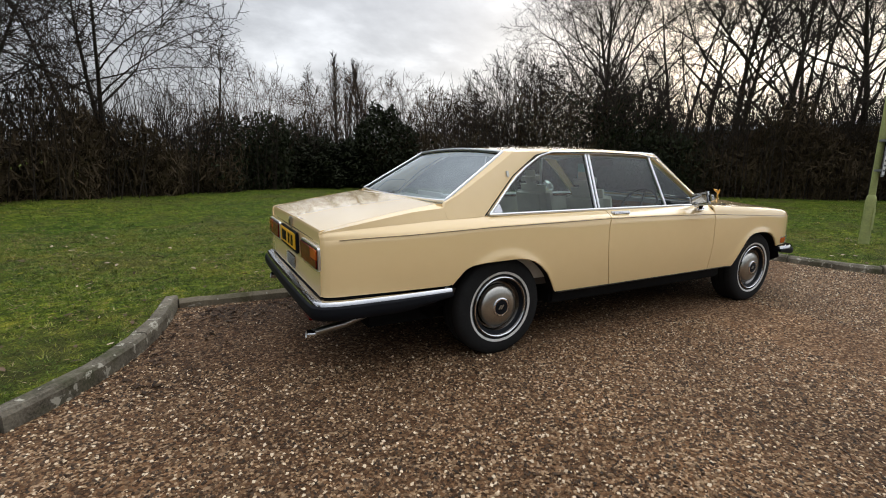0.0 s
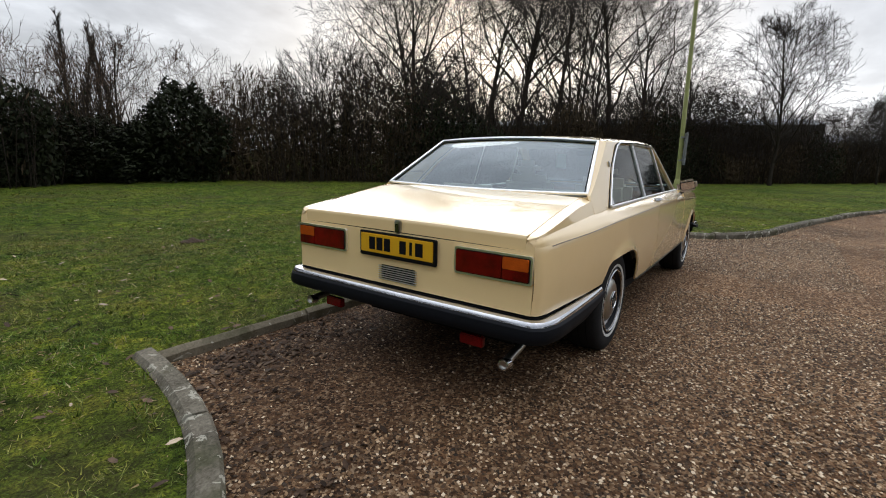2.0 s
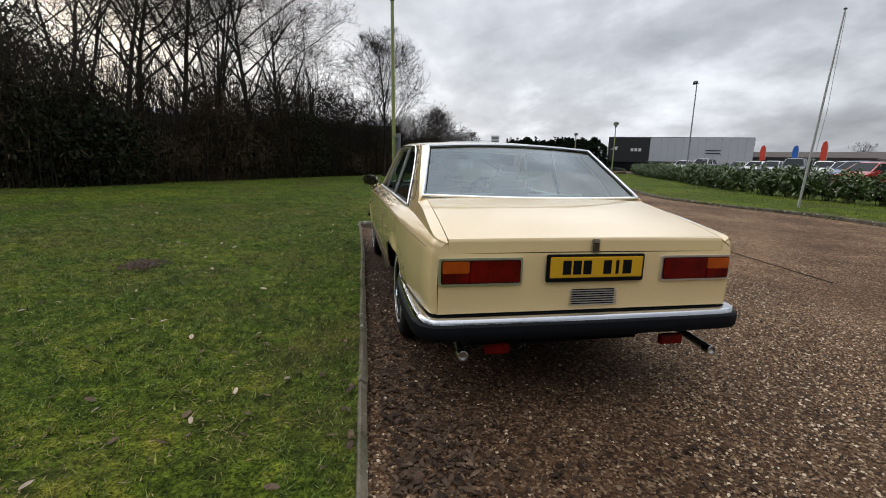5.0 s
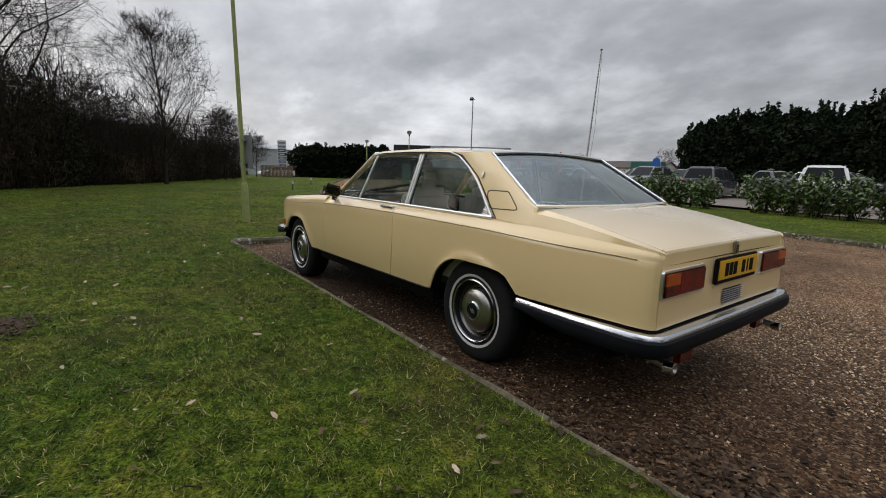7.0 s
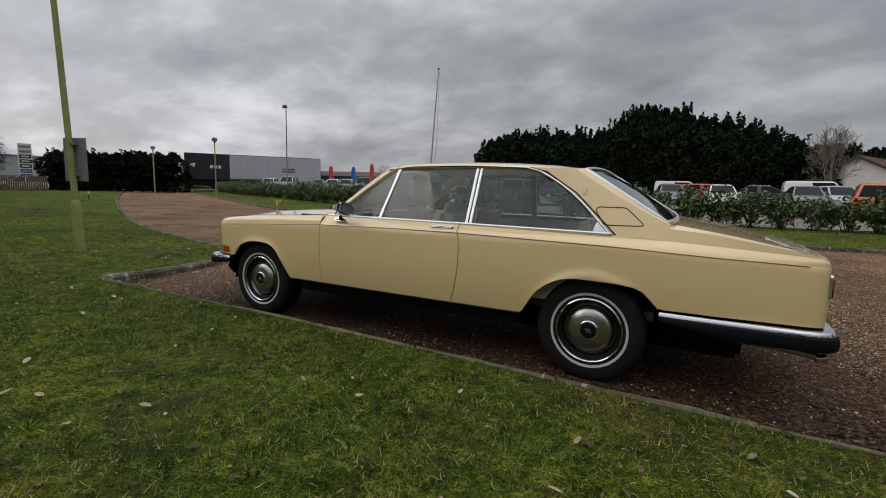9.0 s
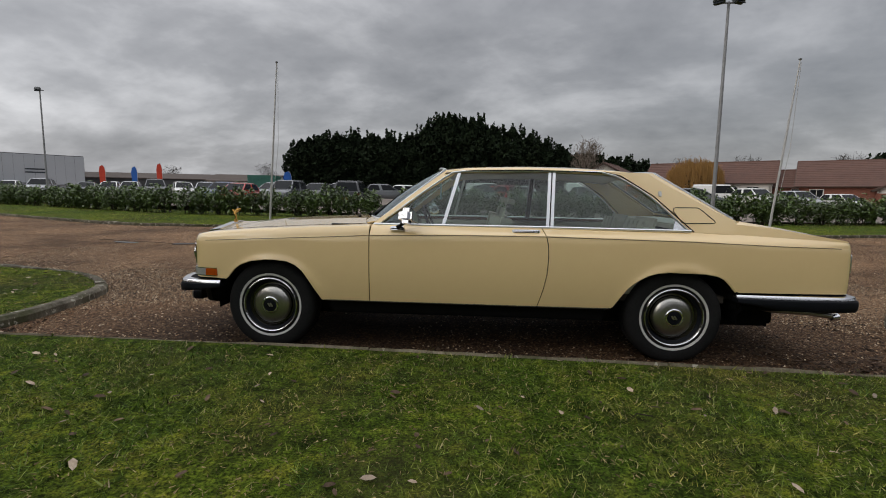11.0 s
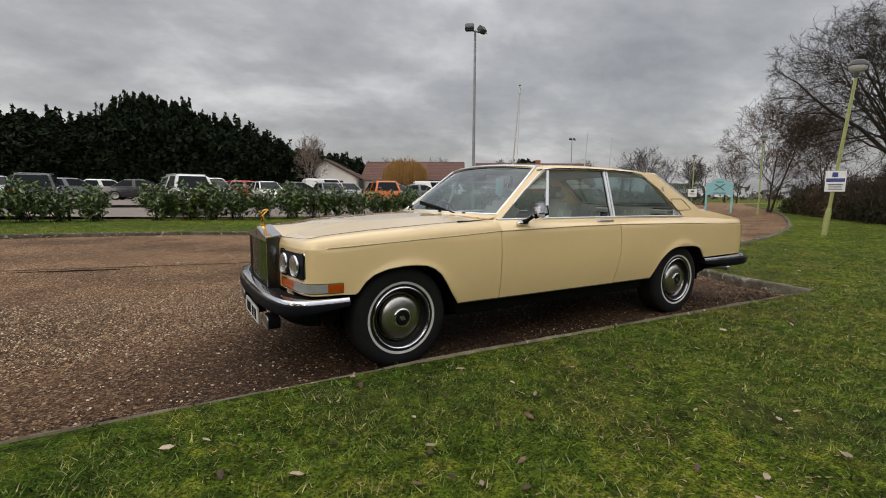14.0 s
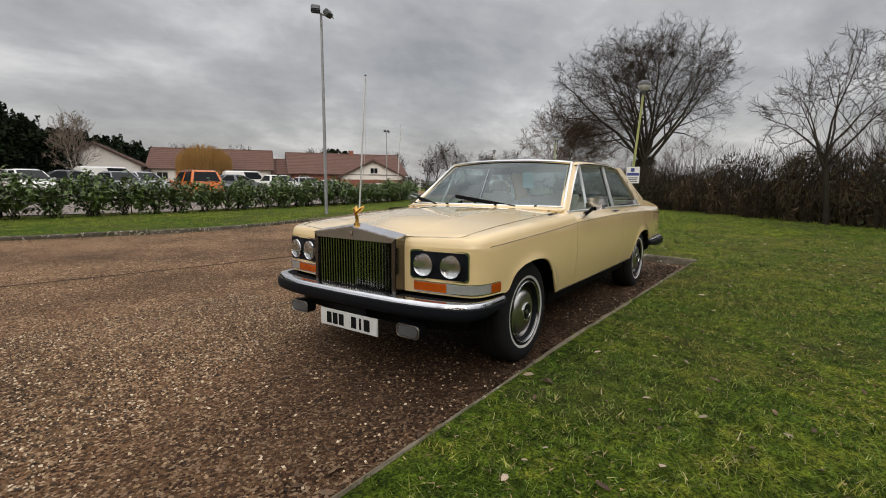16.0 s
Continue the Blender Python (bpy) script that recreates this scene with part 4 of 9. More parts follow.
def bonnet_z(x, y):
    zs = line_at(FENDER_Z, x) + 0.004
    k = (x - 0.8) / 1.35
    ridge = 0.44 - 0.085 * k
    edge = 0.77 - 0.035 * k
    ramp = max(0.0, min(1.0, (edge - abs(y)) / (edge - ridge)))
    crown = 0.030 + 0.006 * k
    dome = 0.010 * (1 - (min(abs(y), ridge) / ridge) ** 2)
    z = zs + crown * ramp + dome
    w = max(0.0, min(1.0, (x - 1.80) / 0.39))
    w = w * w * (3 - 2 * w)
    gable = max(0.938 - 0.138 * abs(y), line_at(FENDER_Z, x) + 0.002)
    return z * (1 - w) + gable * w


def build_bonnet(car):
    def edge_at(x):
        return float(np.interp(x, [0.735, 1.0, 1.3, 1.6, 1.87, 2.0, 2.06, 2.085], [0.775, 0.768, 0.760, 0.752, 0.745, 0.742, 0.738, 0.728])) - 0.004

    ts = [-1, -0.98, -0.9, -0.8, -0.7, -0.6, -0.565, -0.55, -0.535, -0.45, -0.3, -0.15, 0.0, 0.15, 0.3, 0.45, 0.535, 0.55, 0.565, 0.6, 0.7, 0.8, 0.9, 0.98, 1]

    def at(u, v):
        front = 2.205 - 0.10 * max(0.0, (abs(v) - 0.55) / 0.45) - (0.02 if abs(v) > 0.985 else 0)
        back = 0.905 - 0.13 * v * v
        x = back + (front - back) * u
        edge, ridge = edge_at(min(x, 2.085)), 0.44 - 0.085 * (x - 0.8) / 1.35
        y = math.copysign(ridge * abs(v) / 0.55 if abs(v) <= 0.55 else ridge + (edge - ridge) * (abs(v) - 0.55) / 0.45, v)
        z = bonnet_z(x, y)
        if u > 0.985:
            z -= 0.004
        return Vector((x, y, z))

    skin("bonnet", at, [0, 0.02, 0.1, 0.2, 0.3, 0.4, 0.5, 0.6, 0.7, 0.8, 0.88, 0.94, 0.975, 0.99, 1.0], ts, "paint", car, thick=0.012, smooth=24)
    for s in (1, -1):
        seam = [at(1.0, s * k) for k in (0.55, 0.65, 0.75, 0.85, 0.93, 0.98)] + [at(u, s * 1.0) for u in (0.985, 0.95, 0.9, 0.8, 0.7, 0.6, 0.5, 0.4, 0.3, 0.2, 0.1, 0.0)]
        tube("bonnet_gap", [p + Vector((0.003, s * 0.003, 0.0005)) for p in seam], 0.0017, "groove", car, 6, "dark shut line round the bonnet")

    def cowl(u, v):
        y = v * 0.80
        x0, x1 = 0.90 - 0.13 * v * v, 0.875 - 0.215 * v * v
        return Vector((x0 + (x1 - x0) * u, y, 0.998 + 0.022 * u + 0.020 * (1 - v * v)))

    skin("cowl_vent", cowl, [0, 0.5, 1.0], [k / 10 - 1 for k in range(21)], "paint", car, "painted cowl below the windscreen", thick=0.01, flip=True)
    for k in (-0.62, -0.25, 0.25, 0.62):
        boxed("washer_jet", (0.875, k, 1.035), (0.03, 0.02, 0.012), "black", car, 0.004)


ROOF_MID = [(-1.40, 1.413), (-1.1, 1.446), (-0.8, 1.463), (-0.45, 1.468), (0.0, 1.458), (0.28, 1.433)]
ROOF_SIDE = [(-1.40, 1.385), (-1.1, 1.412), (-0.8, 1.426), (-0.45, 1.432), (0.0, 1.425), (0.185, 1.403), (0.28, 1.395)]


def build_roof(car):
    def at(u, v):
        xb, xf = -1.385 - 0.012 * v * v, 0.275 - 0.09 * v * v
        x = xb + (xf - xb) * u
        mid, side = line_at(ROOF_MID, x), line_at(ROOF_SIDE, x)
        w = float(np.interp(x, [-1.4, -0.9, -0.3, 0.2], [0.655, 0.668, 0.668, 0.657]))
        a = abs(v)
        if a <= 0.97:
            k = a / 0.97
            return Vector((x, math.copysign(w * k, v), side + (mid - side) * (1 - k ** 2.4)))
        return Vector((x, math.copysign(w + 0.02, v), side - 0.024))

    us = [k / 18 for k in range(19)]
    vs = [-1, -0.97, -0.93, -0.85, -0.7, -0.5, -0.25, 0, 0.25, 0.5, 0.7, 0.85, 0.93, 0.97, 1]
    skin("roof", at, us, vs, "paint", car, thick=0.02, smooth=50)
    def lining(u, v):
        p = at(u, v * 0.96)
        return Vector((p.x * 0.98, p.y, p.z - 0.035))

    skin("headlining", lining, us[::3], vs[::2], "leather", car, "pale cloth headlining", thick=0.006)
    for s in (1, -1):
        path = [at(k / 20, s * 1.0) + Vector((0, s * 0.003, 0.003)) for k in range(5, 21)]
        tube("drip_rail", path, 0.004, "black", car, 6, "black drip rail")


def tumble(x, z):
    return Vector((x, 0.815 - (z - 0.98) * 0.333, z))


def build_pillars(car, sign):
    flip = lambda p: Vector((p.x, p.y * sign, p.z))  # noqa: E731
    a_line = [(0.735, 0.835, 0.975), (0.70, 0.797, 1.015), (0.45, 0.728, 1.205), (0.19, 0.66, 1.402), (0.08, 0.665, 1.420), (0.095, 0.690, 1.388), (0.365, 0.748, 1.215), (0.690, 0.832, 0.972)]
    slab("windscreen_pillar", [flip(Vector(p)) for p in a_line], (0, -0.045 * sign, -0.012), "paint", car, bevel=0.006)
    gh = lambda x, z: (x, 0.818 - (z - 0.98) * 0.333, z)  # noqa: E731
    w_line = [gh(*p) for p in ((-1.637, 0.968), (-1.567, 1.030), (-1.526, 1.066), (-1.465, 1.120), (-1.369, 1.205), (-1.249, 1.298), (-1.137, 1.372), (-1.03, 1.405))]
    s_line = [gh(*p) for p in ((-1.930, 0.957), (-1.948, 1.030), (-1.925, 1.066), (-1.81, 1.120), (-1.657, 1.205), (-1.497, 1.298), (-1.375, 1.372), (-1.335, 1.398))]
    r_line = [(-1.931, 0.822, 0.957), (-1.952, 0.792, 1.033), (-1.948, 0.776, 1.060), (-1.85, 0.756, 1.112), (-1.70, 0.720, 1.207), (-1.55, 0.684, 1.300), (-1.43, 0.655, 1.374), (-1.39, 0.644, 1.400)]
    run = lambda line, k: Vector([np.interp(k, np.linspace(0, 1, len(line)), [p[i] for p in line]) for i in range(3)])  # noqa: E731

    def at(u, v):
        a, b, c = run(w_line, u), run(s_line, u), run(r_line, u)
        p = a.lerp(b, v / 0.75) if v <= 0.75 else b.lerp(c, (v - 0.75) / 0.25)
        if 0 < v < 0.75:
            p = p + Vector((0, 0.002 * math.sin(math.pi * v / 0.75), 0))
        return flip(p)

    skin("rear_pillar", at, [k / 21 for k in range(22)], [0, 0.15, 0.3, 0.45, 0.6, 0.7, 0.75, 0.82, 1.0], "paint", car, thick=0.02, smooth=24, flip=sign > 0)
    # glass and bright trim
    quarter = [tumble(-0.655, 1.388), tumble(-1.02, 1.385), tumble(-1.12, 1.345), tumble(-1.335, 1.218), tumble(-1.575, 0.988), tumble(-0.632, 0.990)]
    door = [tumble(0.085, 1.372), tumble(-0.605, 1.388), tumble(-0.585, 0.990), tumble(0.20, 0.992)]
    light = [tumble(0.052, 1.375), tumble(0.165, 0.992), tumble(0.675, 0.988), tumble(0.372, 1.20), tumble(0.125, 1.375)]
    for loop, name in ((quarter, "quarter_window"), (door, "door_window"), (light, "quarterlight")):
        ring = [flip(p - Vector((0, 0.006, 0))) for p in loop]
        order = tuple(range(len(ring)))
        n = (ring[1] - ring[0]).cross(ring[2] - ring[0])
        pane = mesh(name, ring, [order if n.y * sign > 0 else order[::-1]], "car_glass", car, "lightly tinted window glass", 0)
        pane.visible_shadow = False
    out = Vector((0, 0.006, 0.002))
    top = [tumble(0.678, 0.985), tumble(0.375, 1.212), tumble(0.125, 1.385), tumble(0.04, 1.396), tumble(-0.6, 1.401), tumble(-1.0, 1.398), tumble(-1.10, 1.372), tumble(-1.34, 1.226), tumble(-1.60, 0.982)]
    tube("window_trim", [flip(p + out) for p in smooth_line(top, 0.08)], 0.0075, "bright_trim", car, 6, "bright chrome window surround")
    sill = [tumble(0.715, 0.981), tumble(-0.57, 0.979), tumble(-1.62, 0.972)]
    tube("sill_trim", [flip(p + out * 1.7 + Vector((0, 0.002, 0.002))) for p in sill], 0.011, "bright_trim", car, 10, "bright chrome waist strip")
    for a, b, w in ((tumble(0.075, 1.385), tumble(0.185, 0.99), 0.026), (tumble(-0.616, 1.395), tumble(-0.594, 0.985), 0.022), (tumble(-0.648, 1.395), tumble(-0.626, 0.985), 0.022)):
        slab("window_post", [flip(a + out + Vector((w / 2, 0, 0))), flip(a + out - Vector((w / 2, 0, 0))), flip(b + out - Vector((w / 2, 0, 0))), flip(b + out + Vector((w / 2, 0, 0)))], (0, -0.016 * sign, 0), "bright_trim", car, "chrome window post", 0.003)
    slab("post_seal", [flip(tumble(-0.610, 1.395)), flip(tumble(-0.652, 1.395)), flip(tumble(-0.628, 0.985)), flip(tumble(-0.590, 0.985))], (0, -0.03 * sign, 0), "black", car, "black rubber seal")
    slab("trim_corner", [flip(tumble(-1.50, 0.986) + out), flip(tumble(-1.61, 0.986) + out), flip(tumble(-1.53, 1.052) + out), flip(tumble(-1.515, 1.04) + out)], (0, -0.012 * sign, 0), "chrome", car, "chrome corner infill", 0.002)
    gap = [(-1.02, 1.402), (-1.14, 1.376), (-1.37, 1.230), (-1.645, 0.972)]
    tube("pillar_seal", [flip(tumble(*p) + Vector((0, 0.004, 0))) for p in gap], 0.0045, "black", car, 6, "black seal line")
    badge = tumble(-1.418, 1.245) + Vector((0, 0.010, 0))
    boxed("pillar_badge", flip(badge), (0.022, 0.010, 0.040), "dull_metal", car, 0.003, Matrix.Rotation(sign * 0.32, 4, "X"), "small metal badge")


def build_screens(car):
    def windscreen(u, v):
        base_p = Vector((0.872 - 0.205 * v * v, 0.778 * v, 1.020 - 0.006 * v * v))
        top_p = Vector((0.268 - 0.09 * v * v, 0.648 * v, 1.430 - 0.028 * abs(v) ** 2.4))
        p = base_p.lerp(top_p, u)
        return p + Vector((0.025, 0, 0.02)) * math.sin(math.pi * u) * (1 - v * v)

    def backlight(u, v):
        base_p = Vector((-1.955 + 0.035 * v * v, 0.768 * v, 1.052 + 0.010 * v * v))
        top_p = Vector((-1.396, 0.642 * v, 1.412 - 0.026 * v * v))
        p = base_p.lerp(top_p, u)
        return p + Vector((-0.018, 0, 0.026)) * math.sin(math.pi * u) * (1 - v * v)

    for name, fn, flip in (("windscreen", windscreen, True), ("rear_window", backlight, False)):
        us, vs = [k / 8 for k in range(9)], [k / 8 - 1 for k in range(17)]
        pane = skin(name, fn, us, vs, "front_glass" if flip else "screen_glass", car, "lightly tinted glass screen", thick=0.005, flip=flip)
        pane.visible_shadow = False
        loop = [fn(0, v) for v in vs] + [fn(u, 1) for u in us[1:]] + [fn(1, v) for v in vs[::-1][1:]] + [fn(u, -1) for u in us[::-1][1:-1]]
        out = Vector((0.006 if flip else -0.006, 0, 0.009))
        tube("screen_trim", [p + out for p in loop], 0.0105, "bright_trim", car, 6, "bright chrome screen surround", closed=True)
        seal = [fn(0.03, v * 0.975) for v in vs] + [fn(u, 0.975) for u in us[1:-1]] + [fn(0.97, v * 0.975) for v in vs[::-1]] + [fn(u, -0.975) for u in us[::-1][1:-1]]
        tube("screen_seal", seal, 0.004, "black", car, 5, "black rubber seal", closed=True)
    for y0 in (0.42, -0.40):
        w = tagged(thing("wiper"), "black wiper at rest")
        w.parent = car
        a = windscreen(-0.02, y0 / 0.78)
        b = windscreen(0.10, (y0 - 0.44) / 0.78) if y0 > 0 else windscreen(0.08, (y0 - 0.30) / 0.78)
        lift = Vector((0.012, 0, 0.016))
        tube("arm", [a + lift, b + lift], 0.008, "black", w, 6)
        c, d = b.lerp(a, 0.62), b + (b - a) * 0.38
        tube("blade", [c + lift * 0.6, d + lift * 0.6], 0.0, "black", w, flat=(0.018, 0.030))
    return windscreen, backlight


def sweep_plan(name, line, profile, material, parent, label="", taper=0.0, smooth=35):
    """A bar with the given (out, z) section, carried along a plan line and mirrored across the car."""
    pts = smooth_line([(a, b) for a, b in line], 0.05)
    pts = pts + [Vector((p.x, -p.y, 0)) for p in pts[::-1] if p.y > 1e-4]
    n, k = len(pts), len(profile)
    front = line[-1][0] > 0
    verts, faces = [], []
    for i, p in enumerate(pts):
        d = (pts[min(i + 1, n - 1)] - pts[max(i - 1, 0)]).normalized()
        out = Vector((d.y, -d.x, 0))
        if out.dot(Vector((p.x, p.y * 2, 0))) < 0:
            out = -out
        end = min((p - pts[0]).length, (p - pts[-1]).length)
        share = 1.0 if not taper else 0.40 + 0.60 * min(1.0, end / taper)
        crest = max(z for _, z in profile)
        for o, z in profile:
            verts.append(p + out * o + Vector((0, 0, crest + (z - crest) * share)))
    for i in range(n - 1):
        for j in range(k):
            q = (i * k + j, (i + 1) * k + j, (i + 1) * k + (j + 1) % k, i * k + (j + 1) % k)
            faces.append(q)
    faces += [tuple(range(k)), tuple((n - 1) * k + j for j in range(k))[::-1]]
    bm = bmesh.new()
    bv = [bm.verts.new(p) for p in verts]
    for f in faces:
        bm.faces.new([bv[i] for i in f])
    return part(name, bm, material, parent, label, smooth)


def build_wheel(car, x, y):
    sign = 1 if y > 0 else -1
    hub = thing("wheel", (x, sign * 0.757, 0.343))
    hub.parent = car
    tagged(hub, "wheel with black tyre, thin white ring and bright hub cap")
    turn = pose(0, 0, 0, -90 * sign, 0, 0)
    prof = [(0.19, -0.095), (0.22, -0.108), (0.285, -0.118), (0.325, -0.108), (0.345, -0.088), (0.350, -0.05), (0.3515, 0.0), (0.350, 0.05), (0.345, 0.088), (0.332, 0.104), (0.310, 0.114), (0.285, 0.1185), (0.262, 0.1175), (0.228, 0.112), (0.212, 0.105), (0.196, 0.085), (0.19, 0.06)]
    tyre = lathe("tyre", prof, "tyre_rubber", hub, 48, "black rubber tyre", turn)
    lathe("white_ring", [(0.232, 0.1130), (0.2325, 0.1155), (0.240, 0.1175), (0.248, 0.1188), (0.2485, 0.1165)], "whitewall", tyre, 48, "white sidewall ring", turn)
    for k in range(3):
        r = 0.3515
        lathe("tread_groove", [(r - 0.004, -0.052 + 0.05 * k), (r + 0.0012, -0.055 + 0.05 * k), (r + 0.0012, -0.049 + 0.05 * k), (r - 0.004, -0.052 + 0.05 * k)], "black", tyre, 40, "", turn)
    lathe("rim", [(0.214, 0.098), (0.216, 0.112), (0.207, 0.118), (0.200, 0.112), (0.196, 0.098), (0.186, 0.080), (0.168, 0.060), (0.150, 0.056), (0.142, 0.070)], "rim_metal", hub, 48, "steel wheel rim", turn)
    lathe("trim_ring", [(0.213, 0.110), (0.2125, 0.1175), (0.208, 0.1205), (0.203, 0.1165), (0.2025, 0.108)], "chrome", hub, 48, "bright trim ring", turn)
    # this band's dark colour stands in for the ground reflected in bright metal
    lathe("rim_band", [(0.199, 0.108), (0.190, 0.096), (0.183, 0.0905), (0.178, 0.086)], "rubber", hub, 48, "wheel band with the ground's dark reflection in its colour", turn)
    cap = lathe("hub_cap", [(0.150, 0.066), (0.148, 0.082), (0.140, 0.094), (0.120, 0.106), (0.092, 0.113), (0.070, 0.115), (0.062, 0.117)], "dull_metal", hub, 48, "satin stainless hub cap", turn)
    lathe("cap_ring", [(0.066, 0.114), (0.066, 0.122), (0.060, 0.126), (0.052, 0.125), (0.050, 0.118)], "chrome", cap, 36, "chrome ring", turn)
    lathe("cap_centre", [(0.051, 0.119), (0.044, 0.1215), (0.0, 0.122)], "rubber", cap, 32, "black centre with a silver mark", turn)
    for k in (-0.009, 0.009):
        boxed("cap_mark", turn @ Vector((k, 0.0, 0.1228)), (0.012, 0.003, 0.034), "dull_metal", cap, 0.001, pose(0, 0, 0, 0, 35, 0))


def rounded(cy, cz, w, h, r, n=4):
    out = []
    for qx, qz, a0 in ((1, 1, 0), (-1, 1, 90), (-1, -1, 180), (1, -1, 270)):
        for k in range(n + 1):
            a = radians(a0 + 90 * k / n)
            out.append((cy + qx * (w / 2 - r) + r * math.cos(a), cz + qz * (h / 2 - r) + r * math.sin(a)))
    return out


def front_x(y):
    return float(np.interp(abs(y), [0.37, 0.48, 0.60, 0.70, 0.78, 0.815, 0.842], [2.21, 2.205, 2.19, 2.175, 2.16, 2.145, 2.12]))


def build_front(car):
    # grille shell, header and vanes
    g = thing("grille", (0, 0, 0))
    g.parent = car
    tagged(g, "upright radiator grille of polished metal vanes")
    for s in (1, -1):
        slab("side_frame", [(2.292, s * 0.372, 0.475), (2.292, s * 0.372, 0.878), (2.292, s * 0.338, 0.862), (2.292, s * 0.338, 0.475)], (-0.11, 0, 0), "rim_metal", g, bevel=0.004)
    slab("header", [(2.294, -0.372, 0.872), (2.294, 0.0, 0.925), (2.294, 0.372, 0.872), (2.294, 0.340, 0.846), (2.294, -0.340, 0.846)], (-0.015, 0, 0), "dull_metal", g, "plain satin metal header", 0.003)
    for s in (1, -1):
        slab("top_plate", [(2.293, 0.0, 0.921), (2.293, s * 0.374, 0.868), (2.19, s * 0.374, 0.884), (2.19, 0.0, 0.937)], (0, 0, 0.010), "chrome", g, bevel=0.003)
    boxed("bottom_rail", (2.262, 0, 0.487), (0.06, 0.70, 0.022), "chrome", g, 0.005)
    boxed("backing", (2.20, 0, 0.67), (0.02, 0.70, 0.40), "black", g)
    n = 27
    for k in range(n):
        y = -0.328 + 0.656 * k / (n - 1)
        boxed("vane", (2.262, y, 0.672), (0.034, 0.0065, 0.356), "vane_metal", g, 0.0015, Matrix.Rotation(-0.5 if y > 0 else 0.5, 4, "Z"))
    boxed("header_badge", (2.297, 0, 0.884), (0.006, 0.02, 0.034), "chrome", g, 0.002)
    # mascot: a plain leaning winged form on a stepped base
    verts, faces = [], []
    def add_loop(vs, fs):
        o = len(verts)
        verts.extend(vs)
        faces.extend([tuple(i + o for i in f) for f in fs])

    for path, rad in (([(2.245, 0, 0.935), (2.245, 0, 0.95)], [0.022, 0.020]), ([(2.245, 0, 0.95), (2.245, 0, 0.966)], [0.013, 0.011]), ([(2.243, 0, 0.962), (2.246, 0, 0.99), (2.256, 0, 1.015), (2.268, 0, 1.034)], [0.010, 0.012, 0.009, 0.006]), ([(2.268, 0, 1.034), (2.275, 0, 1.046)], [0.008, 0.006])):
        add_loop(*tube_arrays(path, rad, 8))
    for s in (1, -1):
        add_loop(*tube_arrays([(2.258, s * 0.004, 1.012), (2.235, s * 0.022, 1.040), (2.212, s * 0.034, 1.058)], [0.009, 0.013, 0.004], 6))
    mesh("mascot", verts, faces, "gold", car, "gilt winged mascot on a stepped base", 40)
    for s in (1, -1):
        lamp = thing("headlamp", (0, 0, 0))
        lamp.parent = car
        tagged(lamp, "pair of round headlamps in a black panel with chrome rim")
        for w, h, dx, mat_name, nm in ((0.390, 0.180, 0.006, "chrome", "bezel"), (0.372, 0.162, 0.010, "rubber", "panel")):
            loop = [(front_x(y) + dx, s * y, z) for y, z in rounded(0.614, 0.724, w, h, 0.022)]
            slab(nm, loop, (-0.03, 0, 0), mat_name, lamp, bevel=0.0)
        for y in (0.523, 0.703):
            t = pose(front_x(y) + 0.012, s * y, 0.724, 0, 90, s * 7)
            one = lathe("lamp_ring", [(0.066, -0.01), (0.069, 0.006), (0.066, 0.014), (0.062, 0.010), (0.062, 0.0)], "chrome", lamp, 32, "chrome ring", t)
            lathe("reflector", [(0.0625, 0.011), (0.052, 0.0065), (0.034, 0.0025), (0.014, 0.0006), (0.0, 0.0004)], "head_lens", one, 32, "bright lamp reflector", t)
            lens = lathe("lens", [(0.0625, 0.012), (0.055, 0.018), (0.035, 0.023), (0.0, 0.026)], "lamp_glass", one, 32, "clear lamp glass", t)
            lens.visible_shadow = False
            for k in range(-5, 6):
                yy = k * 0.0105
                hh = math.sqrt(max(0.0, 0.056 ** 2 - yy ** 2))
                tube("flute", [t @ Vector((-hh, yy, 0.0125)), t @ Vector((0, yy, 0.0215 - 1.6 * yy * yy)), t @ Vector((hh, yy, 0.0125))], 0.0004, "clear_lens", one, 4)
        # wrap-round indicator
        ind = thing("indicator", (0, 0, 0))
        ind.parent = car
        tagged(ind, "wrap-round amber and clear indicator lamp")
        samples = [Vector((front_x(y), y, 0)) for y in np.linspace(0.452, 0.80, 12)] + [Vector((a, b, 0)) for a, b in ((2.145, 0.815), (2.12, 0.842), (2.085, 0.860), (2.03, 0.874), (1.98, 0.881), (1.935, 0.886))]
        def strip(nm, i0, i1, material, o, z0, z1, lab=""):
            vs, fs = [], []
            seg = samples[i0:i1 + 1]
            for k, p in enumerate(seg):
                d = (seg[min(k + 1, len(seg) - 1)] - seg[max(k - 1, 0)]).normalized()
                out = Vector((-d.y, d.x, 0)) if (-d.y) > 0 or d.x > 0 else Vector((d.y, -d.x, 0))
                if out.x + out.y < 0:
                    out = -out
                drop = 0.0
                for q, z in ((-0.01, z0), (o, z0), (o, z1), (-0.01, z1)):
                    w = p + out * q
                    vs.append(Vector((w.x, s * w.y, z - drop)))
            m = len(seg)
            for k in range(m - 1):
                for j in range(4):
                    fs.append((k * 4 + j, (k + 1) * 4 + j, (k + 1) * 4 + (j + 1) % 4, k * 4 + (j + 1) % 4))
            fs += [(0, 1, 2, 3), tuple((m - 1) * 4 + j for j in (3, 2, 1, 0))]
            bm = bmesh.new()
            bv = [bm.verts.new(v) for v in vs]
            for f in fs:
                bm.faces.new([bv[i] for i in f])
            part(nm, bm, material, ind, lab)

        strip("frame", 0, 17, "chrome", 0.008, 0.560, 0.626, "thin chrome frame")
